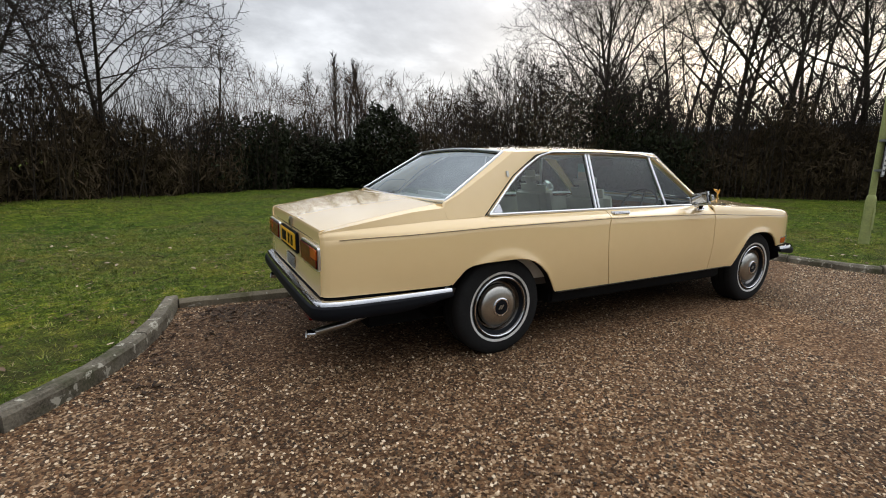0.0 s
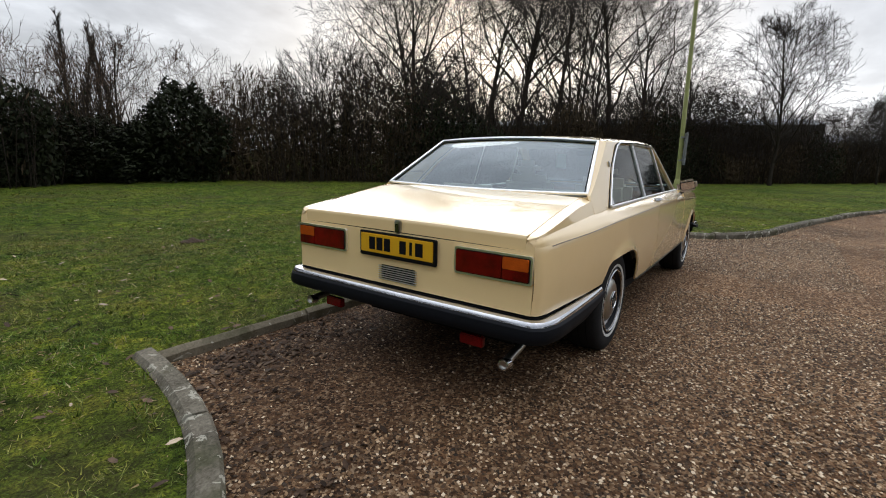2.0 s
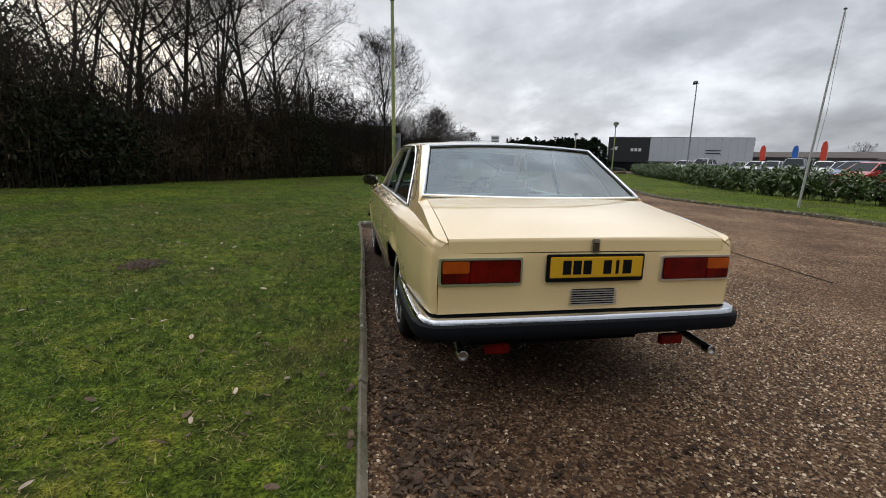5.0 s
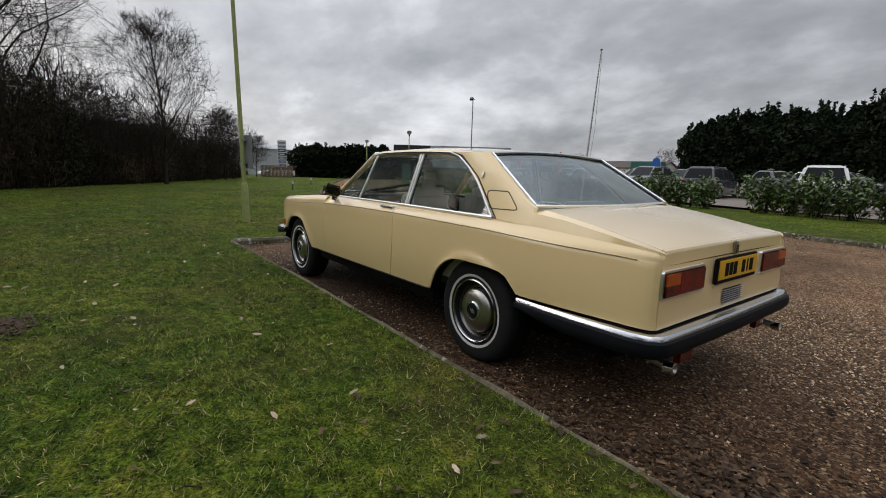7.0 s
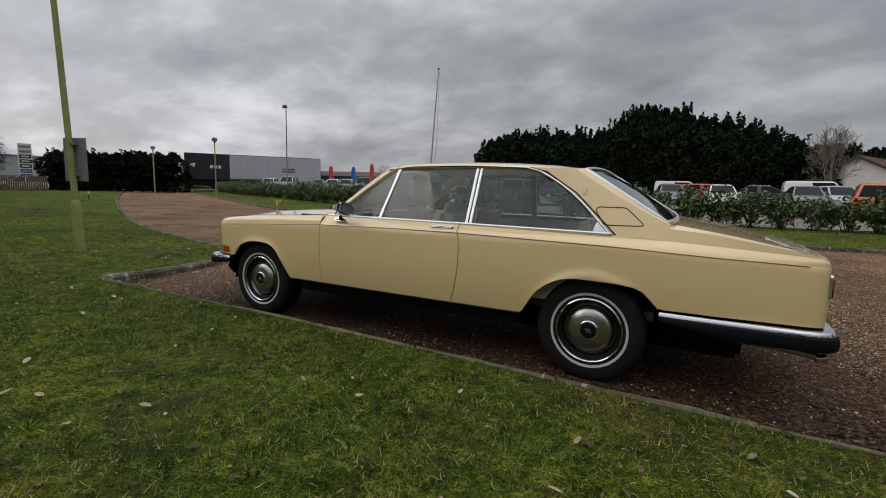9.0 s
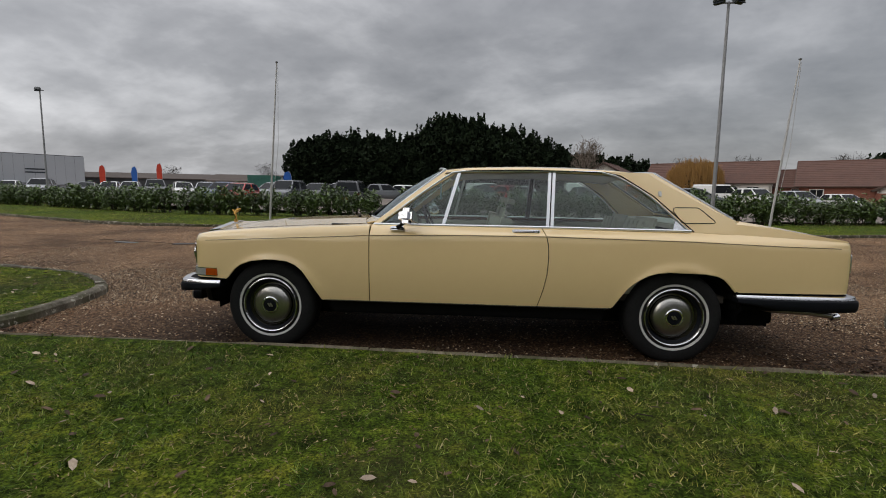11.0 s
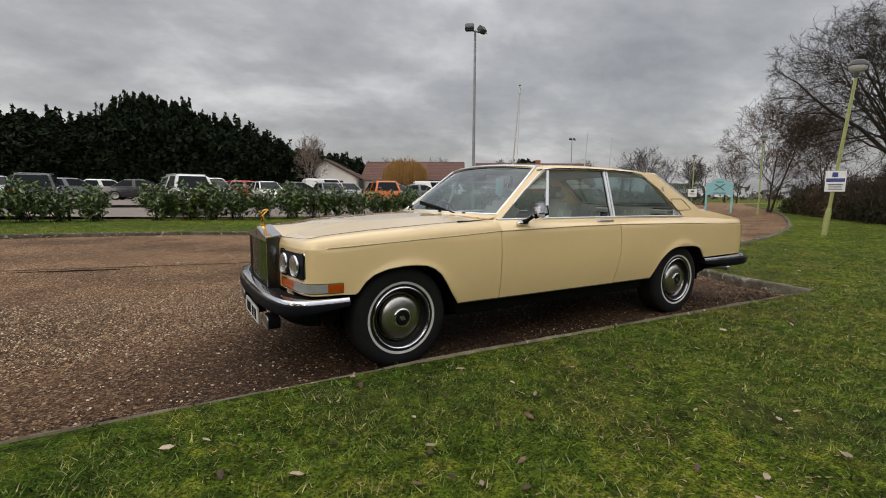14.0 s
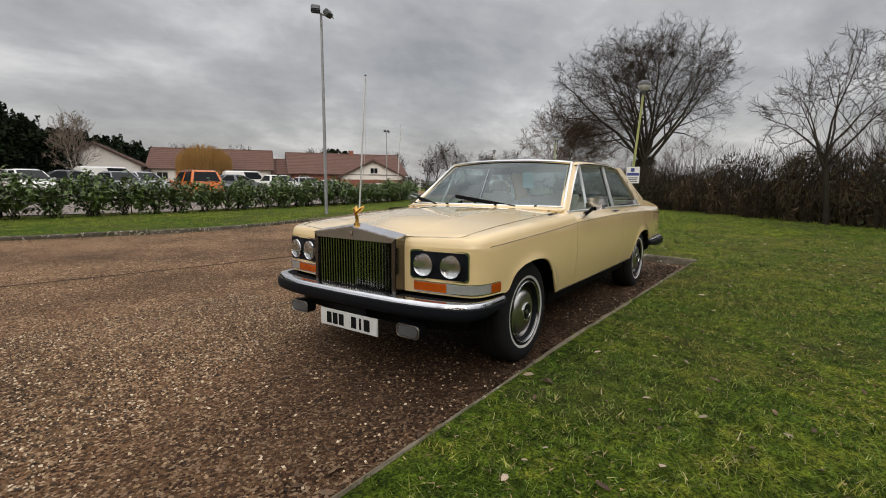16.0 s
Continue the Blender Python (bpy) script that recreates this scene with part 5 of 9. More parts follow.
        strip("amber_lens", 0, 7, "amber_lens", 0.013, 0.567, 0.619, "orange lens")
        strip("clear_lens", 7, 15, "clear_lens", 0.013, 0.567, 0.619, "frosted clear lens")
        strip("side_lens", 15, 17, "amber_lens", 0.013, 0.567, 0.619, "orange lens")
        fog = thing("fog_lamp", (2.33, s * 0.50, 0.34))
        fog.parent = car
        tagged(fog, "grey rectangular fog lamp under the bumper")
        slab("case", [(0.0, y, z) for y, z in rounded(0, 0, 0.175, 0.082, 0.025)], (-0.07, 0, 0), "rubber", fog, bevel=0.004)
        slab("lens", [(0.012, y, z) for y, z in rounded(0, 0, 0.155, 0.066, 0.022)], (-0.014, 0, 0), "fog_lens", fog, "dull grey lens cover", 0.004)
        tube("rim", [Vector((0.008, y, z)) for y, z in rounded(0, 0, 0.168, 0.076, 0.025)], 0.004, "dull_metal", fog, 6, closed=True)
    bump = thing("front_bumper", (0, 0, 0))
    bump.parent = car
    tagged(bump, "chrome front bumper with black rubber facing")
    plan = [(1.905, 0.905), (2.05, 0.905), (2.17, 0.89), (2.24, 0.845), (2.29, 0.74), (2.325, 0.58), (2.345, 0.38), (2.355, 0.0)]
    sweep_plan("blade", plan, [(-0.05, 0.533), (-0.012, 0.534), (0.002, 0.531), (0.010, 0.521), (0.013, 0.506), (-0.05, 0.506)], "chrome", bump, "bright chrome blade")
    sweep_plan("gap_strip", plan, [(-0.12, 0.530), (-0.052, 0.532), (-0.052, 0.48), (-0.12, 0.48)], "black", bump, "black strip behind the blade")
    sweep_plan("rubber_facing", plan, [(-0.05, 0.5065), (0.012, 0.508), (0.020, 0.500), (0.024, 0.470), (0.022, 0.445), (0.012, 0.432), (-0.05, 0.432)], "rubber", bump, "black rubber facing", taper=0.34)
    valance = [(2.07, 0.77), (2.11, 0.75), (2.16, 0.70), (2.21, 0.58), (2.24, 0.36), (2.245, 0.0)]
    sweep_plan("valance", valance, [(-0.1, 0.47), (0.0, 0.45), (-0.02, 0.33), (-0.1, 0.31)], "black", bump, "black lower valance")
    plate = thing("number_plate", (2.345, 0.005, 0.318))
    plate.parent = car
    tagged(plate, "white number plate with dark unreadable characters")
    boxed("plate_back", (0, 0, 0), (0.012, 0.525, 0.112), "plate_white", plate, 0.003)
    for k, w in enumerate((0.045, 0.045, 0.045, 0.0, 0.045, 0.018, 0.05)):
        if w:
            boxed("dark_bar", (0.0075, -0.175 + 0.058 * k, 0), (0.003, w, 0.076), "black", plate, 0.0008)
    boxed("bracket", (2.30, 0, 0.37), (0.06, 0.3, 0.1), "black", car)


def build_rear(car):
    # boot lid with its drop edge, and the tail panel
    def lid(u, v):
        hw = 0.747 + 0.021 * u
        k = min(u / 0.93, 1.0)
        x = -1.985 - 0.715 * k
        mid = 1.052 - 0.128 * k - 0.018 * math.sin(math.pi * k) * -0.4
        z = mid + 0.012 * (1 - v * v) * (1 - 0.6 * k)
        if u > 0.93:
            q = (u - 0.93) / 0.07
            x = -2.70 - 0.027 * math.sin(min(1, q * 4) * math.pi / 2) - 0.005 * q
            z = mid + 0.012 * (1 - v * v) * 0.4 - 0.010 * min(1, q * 4) ** 2 - 0.064 * max(0.0, (q - 0.2) / 0.8)
        return Vector((x, hw * v, z))

    skin("boot_lid", lid, [0, 0.01, 0.1, 0.25, 0.4, 0.55, 0.7, 0.85, 0.925, 0.93, 0.935, 0.94, 0.9475, 0.955, 0.975, 1.0], [-1, -0.985, -0.9, -0.7, -0.5, -0.25, 0, 0.25, 0.5, 0.7, 0.9, 0.985, 1], "paint", car, thick=0.012, smooth=32, flip=True)
    def deck(u, v):
        p0 = Vector((-1.958 + 0.030 * v * v, 0.784 * v, 1.050 + 0.006 * v * v))
        p1 = Vector((-1.982, 0.765 * v, 1.0525 + 0.012 * (1 - v * v)))
        return p0.lerp(p1, u)

    skin("scuttle", deck, [0, 0.5, 1], [k / 6 - 1 for k in range(13)], "paint", car, thick=0.012, flip=True)
    for s in (1, -1):
        EDGE_Z = [(-2.737, 0.906), (-2.725, 0.917), (-2.70, 0.926), (-2.53, 0.954), (-2.32, 0.988), (-2.17, 1.012), (-1.96, 1.030), (-1.93, 1.032)]

        def haunch(u, v):
            """Steep facet up to the boot's edge, then a narrow flat strip to the lid."""
            x = -1.926 - 0.811 * u
            zl = line_at(EDGE_Z, x)
            a = Vector((x, line_at(UPPER_Y, x) + 0.001, min(line_at(UPPER_Z, x), zl - 0.002)))
            e = Vector((x, min(0.818 - (zl - 0.98) * 0.333, a.y - 0.003), zl))
            k = max(0.0, (-1.985 - x) / 0.715)
            lz = 1.052 - 0.128 * k + 0.0072 * math.sin(math.pi * min(1.0, k))
            if x < -2.70:
                lz -= (-2.70 - x) * 0.30
            b = Vector((x, 0.751 + 0.021 * min(1.0, k), lz))
            p = a.lerp(e, v / 0.5) if v <= 0.5 else e.lerp(b, (v - 0.5) / 0.5)
            return Vector((p.x, s * p.y, p.z))

        skin("rear_haunch", haunch, [k / 16 for k in range(15)] + [0.92, 0.95, 0.97, 0.985, 1.0], [0, 0.25, 0.44, 0.5, 0.56, 0.8, 1.0], "paint", car, thick=0.012, smooth=24, flip=s < 0)
    def tail(u, v):
        y = 0.815 * v
        z = 0.905 - 0.357 * u
        top = max(0.0, 1 - u / 0.12)
        x = -2.738 + 0.012 * top * (1 if abs(v) > 0.93 else 0.4) - 0.004 * u
        if abs(v) < 0.94 and z > 0.850:
            z = 0.850
        return Vector((x, y, z))

    skin("tail_panel", tail, [0, 0.04, 0.1, 0.2, 0.4, 0.6, 0.8, 0.95, 1.0], [-1, -0.97, -0.945, -0.935, -0.7, -0.35, 0, 0.35, 0.7, 0.935, 0.945, 0.97, 1], "paint", car, thick=0.012, smooth=30, flip=True)
    boxed("boot_core", (-2.30, 0, 0.74), (0.82, 1.50, 0.34), "black", car, label="dark gap behind the panels")
    bump = thing("rear_bumper", (0, 0, 0))
    bump.parent = car
    tagged(bump, "chrome rear bumper with black rubber facing")
    plan = [(-1.935, 0.902), (-2.15, 0.910), (-2.45, 0.912), (-2.66, 0.905), (-2.745, 0.882), (-2.78, 0.84), (-2.792, 0.6), (-2.797, 0.0)]
    sweep_plan("blade", plan, [(-0.046, 0.535), (-0.012, 0.536), (0.001, 0.533), (0.009, 0.524), (0.012, 0.510), (-0.046, 0.510)], "chrome", bump, "bright chrome blade")
    sweep_plan("gap_strip", plan, [(-0.11, 0.536), (-0.048, 0.538), (-0.048, 0.48), (-0.11, 0.48)], "black", bump, "black strip behind the blade")
    sweep_plan("rubber_facing", plan, [(-0.06, 0.5105), (0.010, 0.5125), (0.024, 0.500), (0.029, 0.474), (0.027, 0.445), (0.016, 0.428), (-0.06, 0.428)], "rubber", bump, "black rubber facing", taper=0.34)
    sweep_plan("valance", [(-1.98, 0.83), (-2.4, 0.83), (-2.66, 0.80), (-2.70, 0.7), (-2.70, 0.0)], [(-0.1, 0.5), (0.0, 0.5), (-0.01, 0.405), (-0.1, 0.39)], "black", bump, "black lower valance")
    for s in (1, -1):
        t = thing("tail_lamp", (0, 0, 0))
        t.parent = car
        tagged(t, "oblong tail lamp, red with an amber corner")
        slab("bezel", [(-2.752, s * y, z) for y, z in rounded(0.603, 0.762, 0.426, 0.138, 0.014)], (0.02, 0, 0), "bright_trim", t, "thin chrome rim")
        slab("gasket", [(-2.7545, s * y, z) for y, z in rounded(0.603, 0.762, 0.404, 0.117, 0.010)], (0.01, 0, 0), "black", t)
        slab("red_lens", [(-2.762, s * y, z) for y, z in rounded(0.533, 0.762, 0.258, 0.108, 0.008)], (0.015, 0, 0), "red_lens", t, "dark red lens", 0.002)
        slab("amber_lens", [(-2.762, s * y, z) for y, z in rounded(0.733, 0.787, 0.134, 0.058, 0.006)], (0.015, 0, 0), "amber_lens", t, "orange lens", 0.002)
        slab("lower_lens", [(-2.762, s * y, z) for y, z in rounded(0.733, 0.733, 0.134, 0.048, 0.006)], (0.015, 0, 0), "red_lens", t, "dark red lens", 0.002)
        boxed("rear_reflector", (-2.74, s * 0.505, 0.358), (0.035, 0.135, 0.054), "red_lens", car, 0.005, label="red plastic reflector under the bumper")
        pipe = thing("exhaust_pipe", (0, 0, 0))
        pipe.parent = car
        tagged(pipe, "bright exhaust tail pipe")
        py, pz, px = (0.690, 0.345, -2.785) if s > 0 else (0.722, 0.305, -2.805)
        tube("pipe", [(-2.15, s * 0.62, 0.40), (-2.35, s * 0.66, 0.375), (px + 0.22, s * (py - 0.012), pz + 0.025), (px, s * py, pz)], 0.022, "dull_metal", pipe, 16)
        lathe("tip", [(0.024, -0.05), (0.0275, -0.048), (0.0275, 0.0), (0.022, 0.001), (0.021, -0.045), (0.0, -0.045)], "chrome", pipe, 20, "", pose(px - 0.006, s * py, pz, 0, -84, 0))
        lathe("bore", [(0.0205, 0.0), (0.0, 0.0)], "black", pipe, 20, "", pose(px + 0.008, s * py, pz + 0.001, 0, -84, 0))
    plate = thing("number_plate", (-2.757, -0.008, 0.773))
    plate.parent = car
    tagged(plate, "yellow number plate with dark unreadable characters")
    boxed("surround", (0.004, 0, 0), (0.02, 0.545, 0.142), "black", plate, 0.005)
    boxed("plate_back", (-0.008, 0, 0.006), (0.008, 0.515, 0.108), "plate_yellow", plate, 0.003)
    for k, w in enumerate((0.045, 0.045, 0.045, 0.0, 0.045, 0.018, 0.05)):
        if w:
            boxed("dark_bar", (-0.0125, 0.168 - 0.056 * k, 0.006), (0.003, w, 0.072), "black", plate, 0.0008)
    h = boxed("boot_handle", (-2.738, -0.005, 0.885), (0.022, 0.042, 0.072), "dull_metal", car, 0.006, label="dark metal boot handle")
    boxed("handle_face", (-2.750, -0.005, 0.878), (0.004, 0.026, 0.046), "rim_metal", h, 0.002)
    vent = thing("rear_vent", (-2.745, -0.01, 0.615))
    vent.parent = car
    tagged(vent, "chrome louvred vent in the tail panel")
    boxed("recess", (0, 0, 0.004), (0.006, 0.24, 0.08), "black", vent, 0.002)
    for k in range(7):
        boxed("louvre", (-0.006, 0, -0.038 + 0.0125 * k), (0.010, 0.272, 0.0040), "bright_trim", vent, 0.0012)


def build_side_details(car, sign):
    f = lambda x, y, z: Vector((x, sign * y, z))  # noqa: E731
    # fine coach line under the crease
    line = [f(x, line_at(CREASE_Y, x) + 0.0015, line_at(CREASE_Z, x) - 0.001) for x in np.linspace(-2.64, 2.03, 60)]
    tube("coach_line", line, 0.0024, "coach", car, 5, "fine brown coach line")
    hd = thing("door_handle", f(-0.43, 0.882, 0.955))
    hd.parent = car
    tagged(hd, "chrome pull door handle in a dark recess")
    tilt = Matrix.Rotation(sign * 0.55, 4, "X")
    boxed("back_plate", (0, 0, 0), (0.205, 0.012, 0.034), "dull_metal", hd, 0.005, tilt)
    boxed("pull", (0.0, sign * 0.012, 0.004), (0.185, 0.016, 0.014), "chrome", hd, 0.006, tilt)
    boxed("recess", (0.01, sign * 0.007, -0.004), (0.15, 0.006, 0.012), "black", hd, 0.002, tilt)
    lathe("lock", [(0.009, 0.0), (0.009, 0.006), (0.0, 0.007)], "chrome", hd, 16, "", pose(-0.088, sign * 0.008, 0.0, -90 * sign, 0, 0))
    mir = thing("door_mirror", f(0.50, 0.885, 0.958))
    mir.parent = car
    tagged(mir, "chrome door mirror on a black-edged stem")
    boxed("foot", (0.02, sign * 0.015, 0.0), (0.11, 0.05, 0.03), "chrome", mir, 0.01, tilt)
    tube("stem", [f(0.02, 0.02, 0.01), f(-0.01, 0.05, 0.03), f(-0.04, 0.065, 0.055)], [0.017, 0.013, 0.014], "black", mir, 10)
    head = pose(-0.072, sign * 0.085, 0.092, 14 * sign, 0, -14 * sign)
    hb = bmesh.new()
    box(hb, (0, 0, 0), (0.110, 0.175, 0.112), 0.030, None, 4)
    hob = part("shell", hb, "chrome", mir)
    hob.matrix_basis = head
    fr = boxed("rim", (-0.0535, 0, 0), (0.006, 0.126, 0.074), "black", mir, 0.002)
    fr.matrix_basis = head
    gl = boxed("mirror_glass", (-0.0565, 0, 0), (0.003, 0.116, 0.066), "mirror_glass", mir, 0.001, label="mirror glass")
    gl.matrix_basis = head
    # black sill and wheel housings
    boxed("sill", f(0.01, 0.76, 0.345), (2.10, 0.13, 0.115), "black", car, 0.02, label="black painted sill")
    tube("sill_trim", [f(1.08, 0.902, 0.402), f(0.7, 0.905, 0.402), f(-0.7, 0.910, 0.402), f(-1.05, 0.906, 0.402)], 0.004, "groove", car, 6)
    for hub in (1.50, -1.525):
        verts, faces = [], []
        n = 20
        for k in range(n + 1):
            a = math.pi * (-0.02 + 1.04 * k / n)
            for y in (0.50, 0.886 if math.sin(a) > 0.22 else 0.79):
                verts.append(f(hub + 0.485 * math.cos(a), y, 0.315 + 0.397 * math.sin(a)))
        for k in range(n):
            faces.append((2 * k, 2 * k + 1, 2 * k + 3, 2 * k + 2))
        mesh("wheel_housing", verts, faces, "black", car, "black wheel housing")
        arch = FRONT_ARCH if hub > 0 else REAR_ARCH
        lip = [f(x, flank_y(x, z, line_at(CREASE_Y, x)) - 0.006, z) for x, z in arch]
        tube("arch_lip", lip, 0.006, "paint", car, 6)
    if sign > 0:
        hexa = [(-1.512, 1.140), (-1.530, 1.146), (-1.680, 1.146), (-1.700, 1.138), (-1.795, 1.054), (-1.800, 1.042), (-1.785, 1.036), (-1.60, 1.032), (-1.565, 1.038), (-1.508, 1.118)]
        tube("fuel_flap", [Vector((x, 0.818 - (z - 0.98) * 0.333 + 0.002, z)) for x, z in hexa], 0.0035, "groove", car, 5, "outline of the fuel flap", closed=True)


def build_interior(car):
    boxed("underbody", (-0.25, 0, 0.33), (4.3, 1.16, 0.22), "black", car, 0.03, label="black underbody")
    for x in (1.525, -1.525):
        tube("axle", [(x, -0.70, 0.335), (x, 0.70, 0.335)], 0.05, "black", car, 10)
    boxed("cabin_floor", (-0.45, 0, 0.47), (2.9, 1.60, 0.05), "carpet", car, label="dark carpeted floor")
    boxed("bulkhead", (0.93, 0, 0.72), (0.05, 1.55, 0.52), "black", car)
    boxed("engine_cover", (1.5, 0, 0.62), (1.15, 1.15, 0.36), "black", car)
    boxed("rear_bulkhead", (-1.93, 0, 0.72), (0.04, 1.5, 0.50), "black", car)
    shelf = boxed("parcel_shelf", (-1.72, 0, 1.005), (0.40, 1.44, 0.04), "leather", car, 0.01, label="pale parcel shelf")
    for s in (1, -1):
        boxed("door_card", (-0.40, s * 0.79, 0.73), (2.3, 0.04, 0.49), "leather", car, 0.015, label="pale leather door card")
        boxed("door_cap", (-0.40, s * 0.785, 0.965), (2.3, 0.05, 0.03), "walnut", car, 0.01, label="walnut door cap")
    boxed("dashboard", (0.70, 0, 0.90), (0.30, 1.52, 0.20), "dash_vinyl", car, 0.05, label="dark padded dashboard")
    boxed("fascia", (0.545, 0, 0.90), (0.02, 1.42, 0.13), "walnut", car, 0.008, label="walnut fascia")
    def seat(y, x, w, rear):
        st = thing("rear_seat" if rear else "front_seat", (x, y, 0.5))
        st.parent = car
        tagged(st, "cream leather seat with headrest")
        boxed("cushion", (0.05, 0, 0.09), (0.52, w, 0.17), "leather", st, 0.06)
        lean = Matrix.Rotation(-0.22, 4, "Y")
        boxed("backrest", (-0.25, 0, 0.33 if rear else 0.36), (0.17, w, 0.46 if rear else 0.52), "leather", st, 0.075, lean)
        for k in range(4):
            boxed("pleat", (-0.17 - 0.005, -w * 0.27 + w * 0.18 * k, 0.36), (0.02, w * 0.15, 0.36), "leather", st, 0.009, lean)
        if not rear:
            boxed("headrest", (-0.335, 0, 0.675), (0.12, 0.27, 0.16), "leather", st, 0.058, lean)
        boxed("armrest", (-0.05, (-0.25 if y > 0 else 0.25), 0.27), (0.34, 0.07, 0.07), "leather", st, 0.025)

    seat(0.37, 0.02, 0.52, False)
    seat(-0.37, 0.02, 0.52, False)
    seat(0.36, -1.16, 0.60, True)
    seat(-0.36, -1.16, 0.60, True)
    wheel = thing("steering_wheel", (0.40, -0.37, 0.92))
    wheel.parent = car
    tagged(wheel, "thin-rimmed black steering wheel")
    tilt = pose(0, 0, 0, 0, -68, 0)
    tube("rim", [tilt @ Vector((0.195 * math.cos(a), 0.195 * math.sin(a), 0)) for a in np.linspace(0, 2 * math.pi, 33)[:-1]], 0.011, "black", wheel, 8, closed=True)
    for a in (0.0, 2.2, 4.1):
        tube("spoke", [tilt @ Vector((0, 0, -0.02)), tilt @ Vector((0.195 * math.cos(a), 0.195 * math.sin(a), 0))], 0.009, "black", wheel, 6)
    tube("column", [(0.0, 0, 0), (0.22, 0, -0.09)], 0.03, "black", wheel, 10)
    mirror = boxed("inside_mirror", (0.30, 0, 1.335), (0.03, 0.22, 0.06), "black", car, 0.012, label="black inside mirror")
    boxed("window_card", (0.25, 0.25, 1.25), (0.004, 0.11, 0.15), "card_blue", car, 0.001, label="pale blue card behind the windscreen")


def build_car():
    car = thing("coupe", (0, 0, 0), "cream two-door luxury coupe of the eighties, parked on gravel", "car")
    for s in (1, -1):
        front_wing(car, s)
        door_xs = list(np.linspace(0.728, -0.56, 14))
        def door_bend(x, z):
            k = (0.728 - x) / 1.288
            return 0.728 + (door_rear(z) + 0.004 - 0.728) * k
        d = side_panel("door", car, s, door_xs, door_bend)
        quarter_xs = list(np.linspace(-0.566, -1.0, 6)) + list(np.linspace(-1.04, -1.98, 34)) + [-2.1, -2.25, -2.4, -2.55, -2.64, -2.69, -2.715, -2.728, -2.737]
        def quarter_bend(x, z):
            k = max(0.0, 1 - (-0.566 - x) / 0.45)
            return x + k * (door_rear(z) - 0.003 + 0.566)
        side_panel("rear_quarter", car, s, quarter_xs, quarter_bend)
        side_panel("inner_skin", car, s, list(np.linspace(1.05, -1.0, 12)), lambda x, z: x, 0.035, "black", "dark inner skin", 0.0)
        build_pillars(car, s)
        build_side_details(car, s)
    build_bonnet(car)
    build_roof(car)
    build_screens(car)
    build_front(car)
    build_rear(car)
    build_interior(car)
    for x in (1.525, -1.525):
        for y in (1, -1):
            build_wheel(car, x, y)
    return car


thin_glass("car_glass", (0.62, 0.72, 0.69), 0.06, (1, 1, 1), 0.4)
thin_glass("front_glass", (0.48, 0.57, 0.56), 0.10, (0.88, 0.96, 1.0))
thin_glass("screen_glass", (0.48, 0.56, 0.57), 0.17, (0.86, 0.95, 1.0))
plain("bright_trim", (0.86, 0.87, 0.88), (0.78, 0.79, 0.80), rough=0.32, metal=1.0, scale=9)
plain("rim_metal", (0.20, 0.19, 0.18), (0.13, 0.125, 0.12), rough=0.22, metal=1.0)
plain("vane_metal", (0.55, 0.56, 0.55), (0.45, 0.46, 0.44), rough=0.12, metal=1.0)
plain("head_lens", (0.80, 0.81, 0.82), (0.62, 0.63, 0.64), rough=0.10, fine=60, bump=0.25, metal=1.0)
thin_glass("lamp_glass", (0.92, 0.93, 0.92), 0.06)
plain("fog_lens", (0.10, 0.105, 0.11), (0.07, 0.072, 0.075), rough=0.3)
plain("coach", (0.20, 0.13, 0.055), (0.15, 0.10, 0.04), rough=0.4)
plain("mirror_glass", (0.85, 0.87, 0.9), rough=0.02, metal=1.0)
plain("card_blue", (0.30, 0.52, 0.55), rough=0.5)
build_car()

